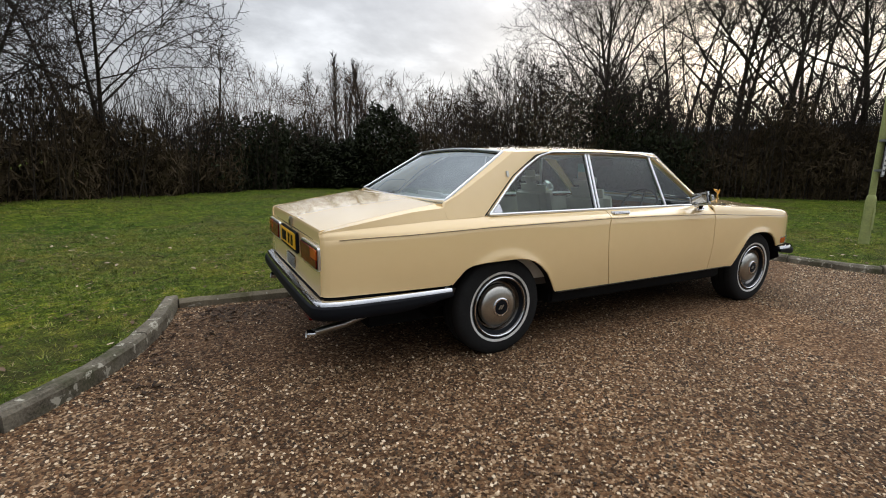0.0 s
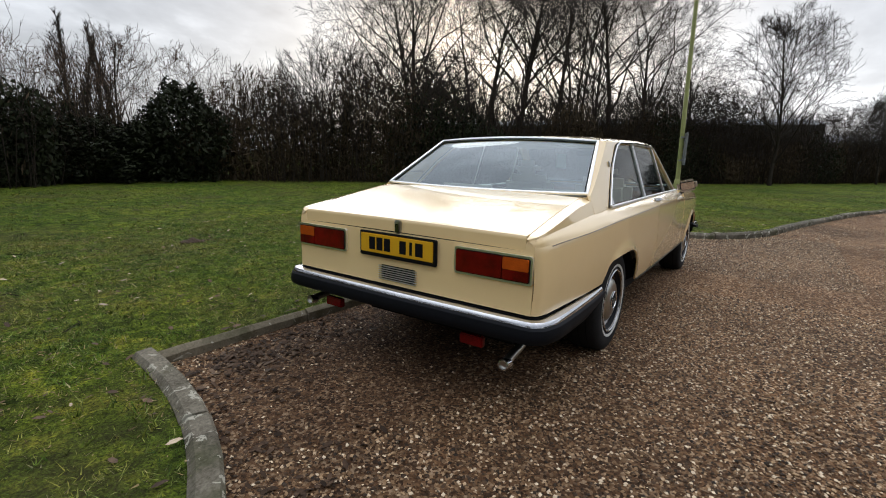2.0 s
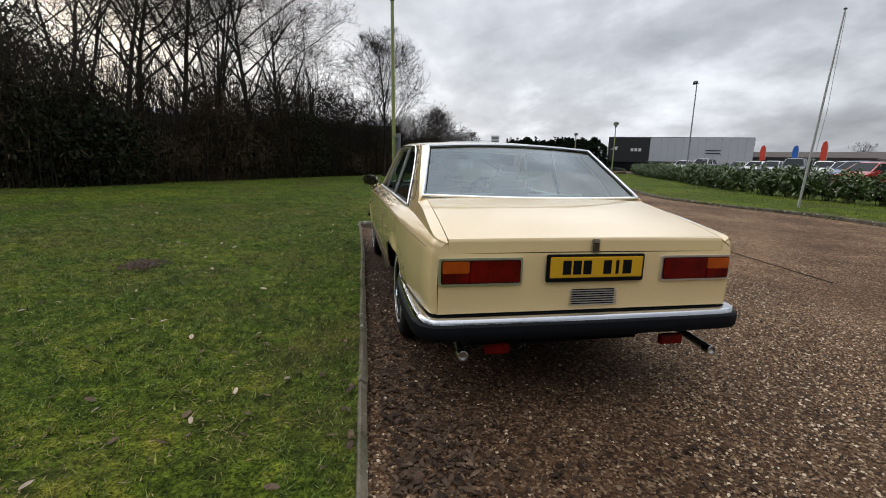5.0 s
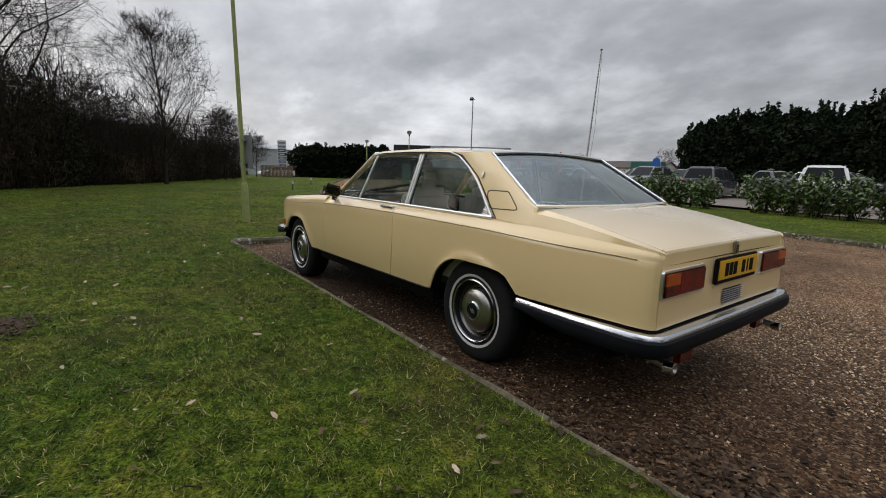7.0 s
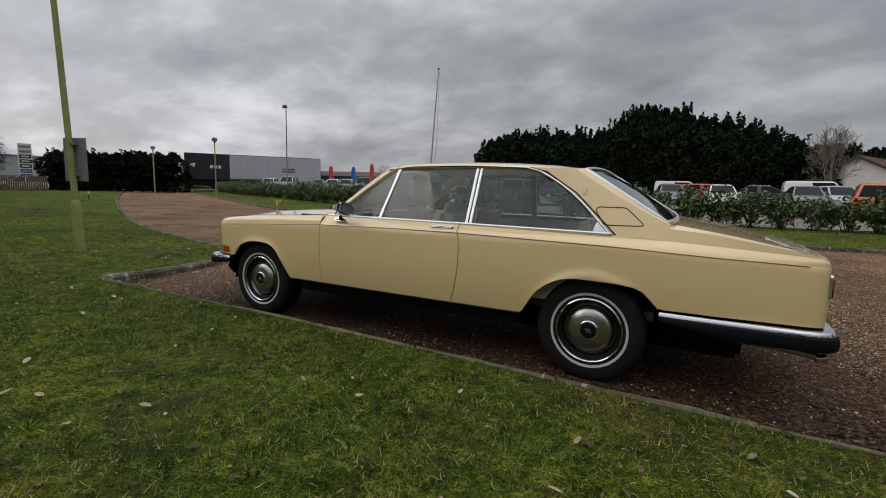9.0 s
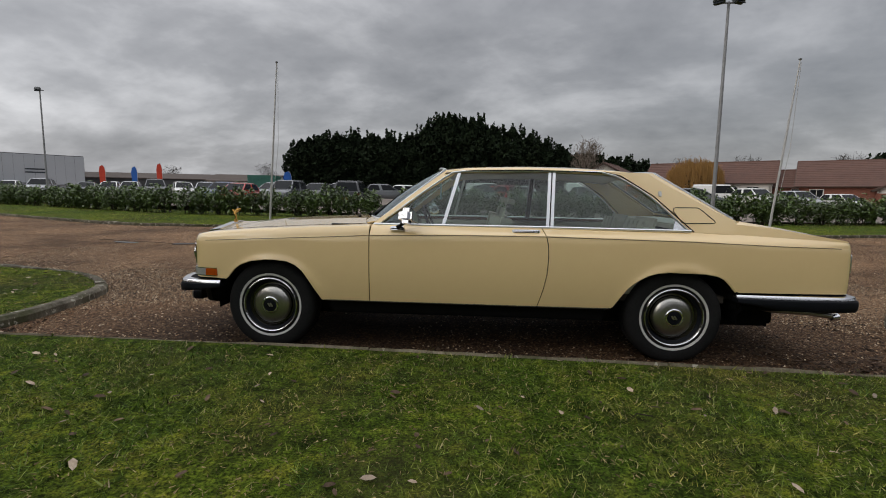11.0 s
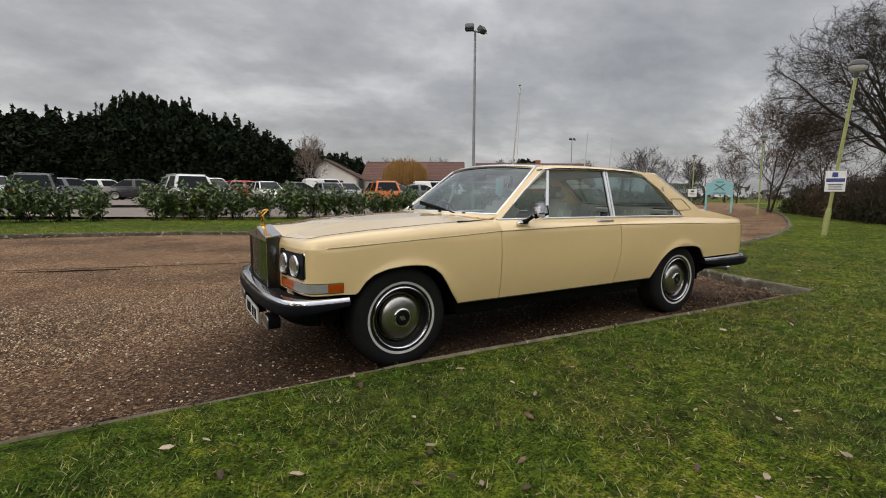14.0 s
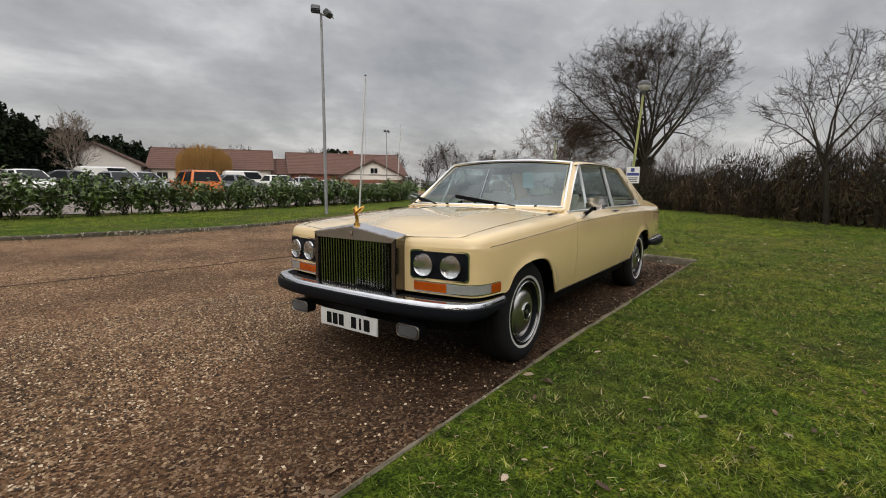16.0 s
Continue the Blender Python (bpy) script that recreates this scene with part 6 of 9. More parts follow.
# ---- trees and hedges ----
def crown_tree(seed, height, reach, fork=0.28, low=0.22, n=1100, tip=0.006, wide=0.62, stems=1, shell=0.5, lean=0.0, direct=0.42):
    """Limbs that fill a crown: each point of the crown grows from the limb that feeds it most directly; limbs thicken by what they carry."""
    rng = np.random.default_rng(seed)
    h0, hc = low * height, wide * height
    p = rng.normal(0, 1, (n, 3))
    p /= np.linalg.norm(p, axis=1, keepdims=True)
    p *= (rng.uniform(0, 1, n) ** shell)[:, None]
    lump = 1 + 0.13 * np.sin(np.arctan2(p[:, 1], p[:, 0]) * 3 + seed) + 0.08 * np.sin(p[:, 2] * 7 + seed * 2)
    p[:, :2] *= (reach * lump)[:, None]
    p[:, 2] = np.where(p[:, 2] > 0, hc + p[:, 2] * (height - hc) * lump, hc + p[:, 2] * (hc - h0))
    start, parent = [], []
    for k in range(stems):
        a = 2 * np.pi * k / stems + rng.uniform(-0.5, 0.5)
        out = np.array([np.cos(a), np.sin(a)]) * (0 if stems == 1 else 0.35)
        steps = 7
        for i in range(steps + 1):
            z = fork * height * i / steps
            start.append((out[0] * min(1, i) * (0.5 + z * 0.6) + lean * z + rng.normal(0, 0.012 * height * 0.2), out[1] * min(1, i) * (0.5 + z * 0.6) + rng.normal(0, 0.012 * height * 0.2), z - 0.1))
            parent.append(len(start) - 2 if i else -1)
    nodes = np.array(start)
    root = nodes[:, 2].copy()
    d0 = np.linalg.norm(p - np.array([0, 0, fork * height]), axis=1)
    order = np.argsort(d0)
    pos = np.vstack([nodes, p[order]])
    path = np.concatenate([np.abs(root), np.zeros(n)])
    made = len(nodes)
    for q in pos[len(nodes):]:
        v = q - pos[:made]
        d = np.linalg.norm(v, axis=1) + 1e-6
        cost = d * (1 + 0.9 * np.maximum(0, -v[:, 2] / d)) + direct * path[:made] + np.where(pos[:made, 2] < fork * height * 0.62, 3.0, 0)
        k = int(np.argmin(cost))
        parent.append(k)
        path[made] = path[k] + d[k]
        made += 1
    par = np.array(parent)
    load = np.ones(made)
    child = np.zeros(made, int)
    heir = np.full(made, -1)
    for i in range(made - 1, -1, -1):
        if par[i] >= 0:
            load[par[i]] += load[i]
            child[par[i]] += 1
    for i in range(made):
        if par[i] >= 0 and (heir[par[i]] < 0 or load[i] > load[heir[par[i]]]):
            heir[par[i]] = i
    inner = np.where((par >= 0) & (heir >= 0))[0]
    for _ in range(3):
        pos[inner] = pos[inner] * 0.45 + (pos[par[inner]] + pos[heir[inner]]) * 0.275
    rad = tip * load ** 0.47
    segs = []
    for i in range(made):
        k = par[i]
        if k < 0:
            continue
        a, b = pos[k], pos[i]
        r0, r1 = min(rad[k], rad[i] * 1.25), rad[i]
        d = b - a
        bow = rng.normal(0, 0.028, 3) * np.linalg.norm(d)
        mid = a + d * 0.5 + bow
        segs += [(*a, *mid, r0, (r0 + r1) / 2), (*mid, *b, (r0 + r1) / 2, r1)] if np.linalg.norm(d) > 0.5 else [(*a, *b, r0, r1)]
        if child[i] == 0 or (load[i] < 4 and rng.random() < 0.5):
            way = d / (np.linalg.norm(d) + 1e-6)
            for _ in range(3):
                e = way + rng.normal(0, 0.55, 3) + np.array([0, 0, 0.15])
                e = b + e / np.linalg.norm(e) * rng.uniform(0.03, 0.065) * height
                segs.append((*b, *e, tip * 0.9, tip * 0.6))
    s = np.array(segs)
    flare = s[:, 2] < 0.3
    s[flare, 6] *= 1.25
    return s


def limb_tree(seed, height, reach, trunk=0.8, first=0.3, low=0.2, wide=0.55, stems=1, limbs=13, kids=(8, 6, 4), tip=0.006, angle=(28, 58), up=0.10, wob=0.20, girth=0.017, splay=0.25, outer=0.8):
    """A bare tree grown level by level: trunk, limbs, boughs, branches and twigs, each bending as it goes, held inside an egg-shaped crown. Gives limbs and twigs."""
    rng = np.random.default_rng(seed)
    centre = np.array([0, 0, wide * height])

    def room(p, d):
        """How far a branch may go from p along d before it leaves the crown."""
        q = p - centre
        rise = np.where(q[:, 2] + d[:, 2] * 0.3 * height > 0, height * (1 - wide), height * (wide - low))
        scale = np.c_[np.full(len(p), reach), np.full(len(p), reach), rise]
        a = np.arctan2(p[:, 1] + d[:, 1] * reach, p[:, 0] + d[:, 0] * reach)
        lump = 1 + 0.10 * np.sin(3 * a + seed) + 0.07 * np.sin(7 * a + 2 * seed + d[:, 2] * 4)
        q, e = q / (scale * lump[:, None]), d / (scale * lump[:, None])
        A, B, C = (e * e).sum(1), (q * e).sum(1), (q * q).sum(1) - 1
        s = (-B + np.sqrt(np.maximum(0, B * B - A * C))) / A
        return np.where(C < 0, s, 0.05 * height)

    def grow(p, d, length, steps, r0, r1, bend, rise):
        pts, ways = [p], []
        for _ in range(steps):
            d = d + rng.normal(0, bend, d.shape) + np.array([0, 0, rise])
            d = d / np.linalg.norm(d, axis=1, keepdims=True)
            p = p + d * (length / steps)[:, None]
            pts.append(p)
            ways.append(d)
        pts, ways = np.stack(pts, 1), np.stack(ways, 1)
        rad = r0[:, None] + (r1 - r0)[:, None] * np.linspace(0, 1, steps + 1)[None]
        segs = np.concatenate([np.c_[pts[:, k], pts[:, k + 1], rad[:, k], rad[:, k + 1]] for k in range(steps)])
        return pts, ways, rad, segs

    a = rng.uniform(0, 2 * np.pi, stems)
    lean = (0.03 if stems == 1 else splay) * rng.uniform(0.5, 1.3, stems)
    p = np.c_[rng.normal(0, 0.10 * (stems > 1), (stems, 2)), np.full(stems, -0.1)]
    d = np.c_[np.cos(a) * lean, np.sin(a) * lean, np.ones(stems)]
    length = trunk * height * rng.uniform(0.8 if stems > 1 else 1.0, 1.0, stems)
    base = np.full(stems, girth * height / stems ** 0.45)
    pts, ways, rad, segs = grow(p, d / np.linalg.norm(d, axis=1, keepdims=True), length, 8, base, base * (0.28 if trunk > 0.5 else 0.7), 0.05, 0.02)
    out = [segs]
    counts = (max(2, limbs // stems), *kids)
    for level, m in enumerate(counts):
        n, steps = len(pts), pts.shape[1] - 1
        start = first if level == 0 else 0.16
        t = start + (1 - start) * ((np.arange(m)[None] + rng.uniform(0, 1, (n, m))) / m) ** outer
        f = np.clip(t * steps, 0, steps - 1e-4)
        k, w = f.astype(int), f - f.astype(int)
        row = np.arange(n)[:, None]
        q = pts[row, k] * (1 - w[..., None]) + pts[row, k + 1] * w[..., None]
        r = rad[row, k] * (1 - w) + rad[row, k + 1] * w
        way = ways[row, k]
        side = rng.normal(0, 1, way.shape)
        if level == 0:
            turn = (np.arange(m)[None] * 2.4 + rng.uniform(0, 6.28, (n, 1)) + rng.normal(0, 0.3, (n, m)))
            side = np.stack([np.cos(turn), np.sin(turn), np.zeros_like(turn)], -1)
        side -= way * (side * way).sum(-1, keepdims=True)
        side /= np.linalg.norm(side, axis=-1, keepdims=True) + 1e-9
        th = np.radians(rng.uniform(*angle, t.shape))[..., None]
        if level == 0:
            th = th * (1.15 - 0.55 * t[..., None])
        d = (way * np.cos(th) + side * np.sin(th)).reshape(-1, 3)
        q, r, t = q.reshape(-1, 3), r.ravel(), t.ravel()
        free = room(q, d)
        if level == 0:
            length = free * rng.uniform(0.8, 1.0, len(q))
        else:
            length = np.minimum(np.repeat(length, m) * (0.70 - 0.30 * t) * rng.uniform(0.7, 1.25, len(q)), free * 1.02)
        length = np.maximum(length, 0.02 * height)
        last = level == len(counts) - 1
        if last:
            length = np.maximum(length, 0.035 * height * rng.uniform(0.7, 1.3, len(q)))
            d = d + rng.normal(0, 0.15, d.shape) + np.array([0, 0, up])
            d /= np.linalg.norm(d, axis=1, keepdims=True)
            twigs = np.c_[q, q + d * length[:, None], np.full(len(q), tip), np.full(len(q), tip * 0.4)]
            break
        r0 = np.maximum(r * (0.56 if level == 0 else 0.54), tip * 1.3)
        pts, ways, rad, segs = grow(q, d, length, (6, 4, 2)[level], r0, np.maximum(r0 * 0.16, tip), wob * (0.55, 0.8, 1.0)[level], up * (0.5, 0.8, 1.0)[level])
        out.append(segs)
    s = np.concatenate(out)
    flare = s[:, 2] < 0.3
    s[flare, 6] *= 1.3
    return s, twigs


def crown_mesh(segs, twigs, material, parent):
    """The thin wood of a crown in one mesh: three-sided branches and spiky twigs."""
    verts, tris = [], []
    count = 0
    for s, spike in ((segs, False), (twigs, True)):
        d = s[:, 3:6] - s[:, 0:3]
        d = d / (np.linalg.norm(d, axis=1, keepdims=True) + 1e-9)
        ref = np.where(np.abs(d[:, 2:3]) < 0.9, np.array([[0, 0, 1.0]]), np.array([[1.0, 0, 0]]))
        u = np.cross(d, ref)
        u /= np.linalg.norm(u, axis=1, keepdims=True) + 1e-9
        w = np.cross(d, u)
        rings = [u * np.cos(a) + w * np.sin(a) for a in (0, 2.0944, 4.1888)]
        v = [s[:, 0:3] + r * s[:, 6:7] for r in rings]
        v += [s[:, 3:6]] if spike else [s[:, 3:6] + r * s[:, 7:8] for r in rings]
        f = [(0, 1, 3), (1, 2, 3), (2, 0, 3)] if spike else [(0, 1, 4), (0, 4, 3), (1, 2, 5), (1, 5, 4), (2, 0, 3), (2, 3, 5)]
        verts.append(np.stack(v, 1).reshape(-1, 3))
        tris.append((np.array(f)[None] + count + (np.arange(len(s)) * len(v))[:, None, None]).reshape(-1, 3))
        count += len(s) * len(v)
    return fast_mesh("crown", np.concatenate(verts), np.concatenate(tris), material, parent)


def grown_tree(name, grown, bark, twig, label, category="tree", fine=0.03):
    segs, twigs = grown
    t = thing(name, (0, 0, 0), label, category)
    thick = segs[:, 6] > fine
    seg_mesh("trunk", segs[thick], 7, bark, t)
    crown_mesh(segs[~thick], twigs, twig, t)
    return t


def bare_tree(name, segs, bark, twig, label, category="tree", fine=0.03):
    t = thing(name, (0, 0, 0), label, category)
    thick = segs[:, 6] > fine
    seg_mesh("trunk", segs[thick], 7, bark, t)
    if (~thick).any():
        seg_mesh("crown", segs[~thick], 3, twig, t)
    return t


def put(ob, x, y, z=0.0, turn=0.0, size=1.0, label="", group=""):
    c = copy_thing(ob, pose(x, y, z, 0, 0, turn) @ Matrix.Scale(size, 4))
    return tagged(c, label, group=group)


def drop(ob):
    for o in [*ob.children_recursive, ob]:
        bpy.data.objects.remove(o)


def plant_trees():
    tall = [grown_tree("bare_tree", limb_tree(s, 15.0, 6.4, 0.70, 0.26, 0.20, 0.54, 1, 14, (8, 6, 5), 0.0064, (36, 68), 0.05, 0.26, 0.0125), "bark", "twig", "tall leafless tree with dark branches at the lawn's edge") for s in (3, 8, 14)]
    fork = grown_tree("bare_tree", limb_tree(27, 14.0, 6.6, 0.70, 0.24, 0.20, 0.58, 3, 18, (8, 6, 4), 0.0065, (32, 64), 0.04, 0.28, 0.013, 0.24), "bark", "twig", "leafless tree forking low into three tall stems")
    thorn = [grown_tree("thorn_tree", limb_tree(s, 8.6, 4.7, 0.74, 0.22, 0.22, 0.56, 3, 24, (9, 6, 3), 0.0078, (38, 74), 0.02, 0.30, 0.018, 0.32), "bark", "twig", "low spreading leafless thorn tree with tangled twigs") for s in (5, 21)]
    dense = [grown_tree("bare_shrub", limb_tree(s, 6.2, 3.3, 0.72, 0.08, 0.04, 0.44, 6, 30, (6, 4, 2), 0.0085, (24, 60), 0.06, 0.30, 0.011, 0.42), "bark", "twig", "dense leafless shrub of fine tangled twigs", "shrub", 0.02) for s in (2, 9)]
    loose = [grown_tree("bare_shrub", limb_tree(s, 5.4, 2.8, 0.85, 0.16, 0.10, 0.5, 5, 20, (5, 3, 2), 0.0055, (24, 55), 0.10, 0.26, 0.010, 0.40), "bark", "twig_warm", "open leafless shrub with long arching stems", "shrub", 0.02) for s in (17, 31)]
    slim = grown_tree("young_tree", limb_tree(33, 7.6, 1.9, 0.96, 0.34, 0.25, 0.6, 1, 16, (5, 3, 2), 0.0065, (30, 55), 0.14, 0.16, 0.010), "bark", "twig", "slender young leafless tree with rising side branches", fine=0.015)
    oval = grown_tree("bare_tree", limb_tree(41, 9.3, 3.5, 0.86, 0.16, 0.10, 0.44, 1, 26, (9, 6, 4), 0.0060, (32, 60), 0.10, 0.15, 0.011), "bark", "twig", "oval leafless tree with fine upright twigs")
    oak = grown_tree("oak_tree", limb_tree(52, 15.2, 8.1, 0.31, 0.50, 0.20, 0.57, 1, 18, (12, 10, 8), 0.0085, (30, 74), 0.0, 0.18, 0.026, outer=0.6), "bark", "twig", "broad leafless oak with dark nests in its domed crown", fine=0.05)
    G = "trees round the lawn"
    for ob, spots in (
        (tall[0], ((22.9, 20.8, 20, 1.08), (25.5, 13.2, 140, 1.0), (24.6, 4.9, 250, 0.80), (29.5, 9.5, 80, 0.9))),
        (tall[1], ((17.0, 15.4, 0, 0.92), (22.2, 9.4, 200, 0.95), (30.5, 3.4, 100, 0.62))),
        (tall[2], ((20.6, 11.0, 310, 0.95), (28.0, 17.0, 30, 1.05), (22.6, 6.2, 190, 0.88))),
        (fork, ((18.9, 12.6, 40, 0.95), (19.0, 7.2, 160, 0.9))),
        (thorn[0], ((-5.7, 14.9, 20, 1.0), (-13.6, 11.0, 150, 0.85), (-23.5, 8.4, 70, 0.6))),
        (thorn[1], ((-9.4, 14.2, 100, 1.0), (-17.4, 7.6, 210, 0.85))),
        (dense[0], ((10.2, 14.4, 0, 1.0), (14.2, 11.8, 90, 0.95), (17.6, 9.2, 200, 0.85), (26.4, 3.8, 30, 1.05), (31.0, 0.6, 120, 0.95))),
        (dense[1], ((12.4, 13.6, 60, 1.05), (16.0, 12.8, 170, 0.9), (20.6, 6.6, 280, 0.9), (23.6, 5.4, 10, 0.85), (28.8, 2.2, 200, 0.95), (34.5, -3.2, 140, 0.8), (38.2, -6.2, 40, 0.95), (42.6, -8.8, 250, 0.85), (46.5, -10.8, 90, 0.7))),
        (loose[0], ((-0.5, 19.4, 0, 1.0), (7.6, 21.4, 90, 1.12), (-3.4, 17.4, 40, 0.7), (8.8, 17.6, 220, 0.95), (-15.6, 5.8, 120, 0.8))),
        (loose[1], ((1.1, 19.0, 140, 0.88), (5.0, 21.6, 260, 1.15), (-1.8, 16.9, 310, 0.62), (-11.0, 9.8, 30, 0.8), (-22.4, -1.6, 70, 0.7))),
        (slim, ((-2.1, 20.2, 0, 0.86), (3.1, 22.0, 100, 0.74), (4.6, 22.2, 200, 0.78), (10.4, 19.4, 300, 0.66))),
        (oval, ((27.9, -1.4, 0, 1.0), (39.4, -7.4, 90, 0.62), (53.4, -14.1, 200, 0.52))),
        (oak, ((-34.4, -6.8, 35, 0.84),)),
    ):
        for x, y, t, s in spots:
            put(ob, x, y, 0.05, t, s, group=G)
        drop(ob)
    # the forked tree that stands before the thicket
    lone = grown_tree("bare_tree", limb_tree(64, 6.8, 2.9, 0.42, 0.66, 0.26, 0.58, 1, 8, (8, 7, 5), 0.0058, (26, 60), 0.05, 0.22, 0.017, outer=0.6), "bark", "twig", "leafless tree with forked limbs before the thicket", fine=0.03)
    lone.matrix_basis = pose(-13.9, 3.4, 0.05) @ Matrix.Scale(0.8, 4)
    tagged(lone, group=G)
    for k, (x, y, s) in enumerate(((-64.8, -49, 0.8), (-66.5, -47.5, 0.72), (-60.7, -55.8, 0.7), (-74, -44, 0.75), (-80, -52, 0.8), (-86, -60, 1.1), (-52, -66, 0.75), (-92, -48, 0.9), (-44, -78, 0.8), (-36, -84, 0.8), (60, -84, 0.6), (-58, -70, 0.7), (44, -90, 0.7), (-72, -40, 0.62), (-78, -46, 0.7), (-83, -41, 0.66), (-70, -55, 0.6), (-90, -54, 0.8), (-76, -60, 0.7))):
        if k == 0:
            far = grown_tree("bare_tree", limb_tree(60, 10.5, 4.2, 0.6, 0.3, 0.2, 0.55, 1, 12, (6, 4, 3), 0.014, (26, 56), 0.08, 0.22, 0.02), "bark", "twig", "leafless tree in the distance", fine=0.05)
        put(far, x, y, 0, 47 * k, s, group="distant trees")
    drop(far)
    tree2 = grown_tree("bare_tree", limb_tree(71, 8.8, 4.4, 0.7, 0.14, 0.10, 0.48, 2, 22, (10, 7, 4), 0.0085, (30, 62), 0.05, 0.26, 0.014), "bark", "twig_warm", "low spreading leafless tree with warm brown twigs", fine=0.035)
    put(tree2, -36.4, -14.3, 0, 0, 0.95, group=G)
    put(tree2, -41.0, -12.5, 0, 120, 0.9, group=G)
    drop(tree2)
    birch = grown_tree("birch_tree", limb_tree(80, 9.0, 2.8, 0.80, 0.2, 0.16, 0.55, 3, 18, (7, 4, 3), 0.013, (22, 46), 0.08, 0.2, 0.016, 0.2), "bark_pale", "twig_pale", "pale-barked leafless birch by the white house", fine=0.035)
    birch.matrix_basis = pose(-15.2, -62.5, 0)
    willow = bare_tree("willow_tree", crown_tree(90, 6.6, 3.0, 0.3, 0.35, 700, 0.010, 0.6), "bark", "willow_twig", "leafless weeping willow with orange twigs")
    rng = np.random.default_rng(4)
    n = 1500
    a, r = rng.uniform(0, 2 * np.pi, n), 3.3 * np.sqrt(rng.uniform(0.05, 1, n))
    top = 6.3 - 0.16 * r ** 2 + rng.uniform(-0.6, 0.3, n)
    low = np.maximum(0.8, top - rng.uniform(1.2, 3.6, n))
    seg_mesh("hanging_curtain", np.c_[r * np.cos(a), r * np.sin(a), top, r * np.cos(a) * 1.06, r * np.sin(a) * 1.06, low, np.full(n, 0.018), np.full(n, 0.012)], 3, "willow_twig", willow)
    willow.matrix_basis = pose(-27.6, -58.6, 0)
    # far poplars beyond the thicket
    pop = limb_tree(95, 16.4, 1.25, 0.96, 0.10, 0.06, 0.45, 1, 44, (7, 4), 0.018, (12, 24), 0.10, 0.10, 0.012)
    p = grown_tree("poplar_tree", pop, "bark", "twig", "narrow leafless poplar far behind the thicket", fine=0.06)
    for x, y, s in ((17.2, 68.7, 1.0), (18.5, 68.2, 0.9), (20.6, 67.6, 1.0), (21.6, 67.2, 0.86)):
        put(p, x, y, 0, 60 * x, s, group="poplars")
    drop(p)
    # birds' nests in the crowns
    for k, (x, y, z, r) in enumerate(((-34.0, -7.8, 10.3, 0.34), (-34.6, -6.6, 11.2, 0.3), (-34.2, -5.0, 10.8, 0.28), (-34.3, -9.0, 9.6, 0.25), (17.4, 13.2, 6.6, 0.42), (20.6, 8.8, 6.3, 0.60))):
        m = turns(160, np.random.default_rng(k), math.pi, (0.16, 0.34), np.random.default_rng(k + 50).normal(0, r * 0.45, (160, 3)))
        nest = scatter("bird_nest", [(-1, 0, 0), (1, 0.05, 0), (0.9, -0.06, 0.02)], [(0, 1, 2)], m, "twig")
        nest.location = (x, y, z)
        tagged(nest, "dark ball of twigs, a nest high in a bare tree", "nest", "nests")


BELT = [(-34, -12), (-24.6, -5.2), (-17.5, 0.9), (-14, 3.5), (-10.5, 7.8), (-7.6, 11.8), (-3.7, 13.9), (-0.2, 16), (3.4, 17.8), (6, 15.6), (9, 12.8), (13, 9), (19, 5.4), (28, 0.4), (38, -5.2), (50, -11.5)]
BELT_H = [2.0, 2.1, 2.3, 2.5, 2.8, 3.0, 3.0, 2.9, 2.8, 3.7, 4.4, 4.4, 4.2, 4.0, 3.8, 3.3]


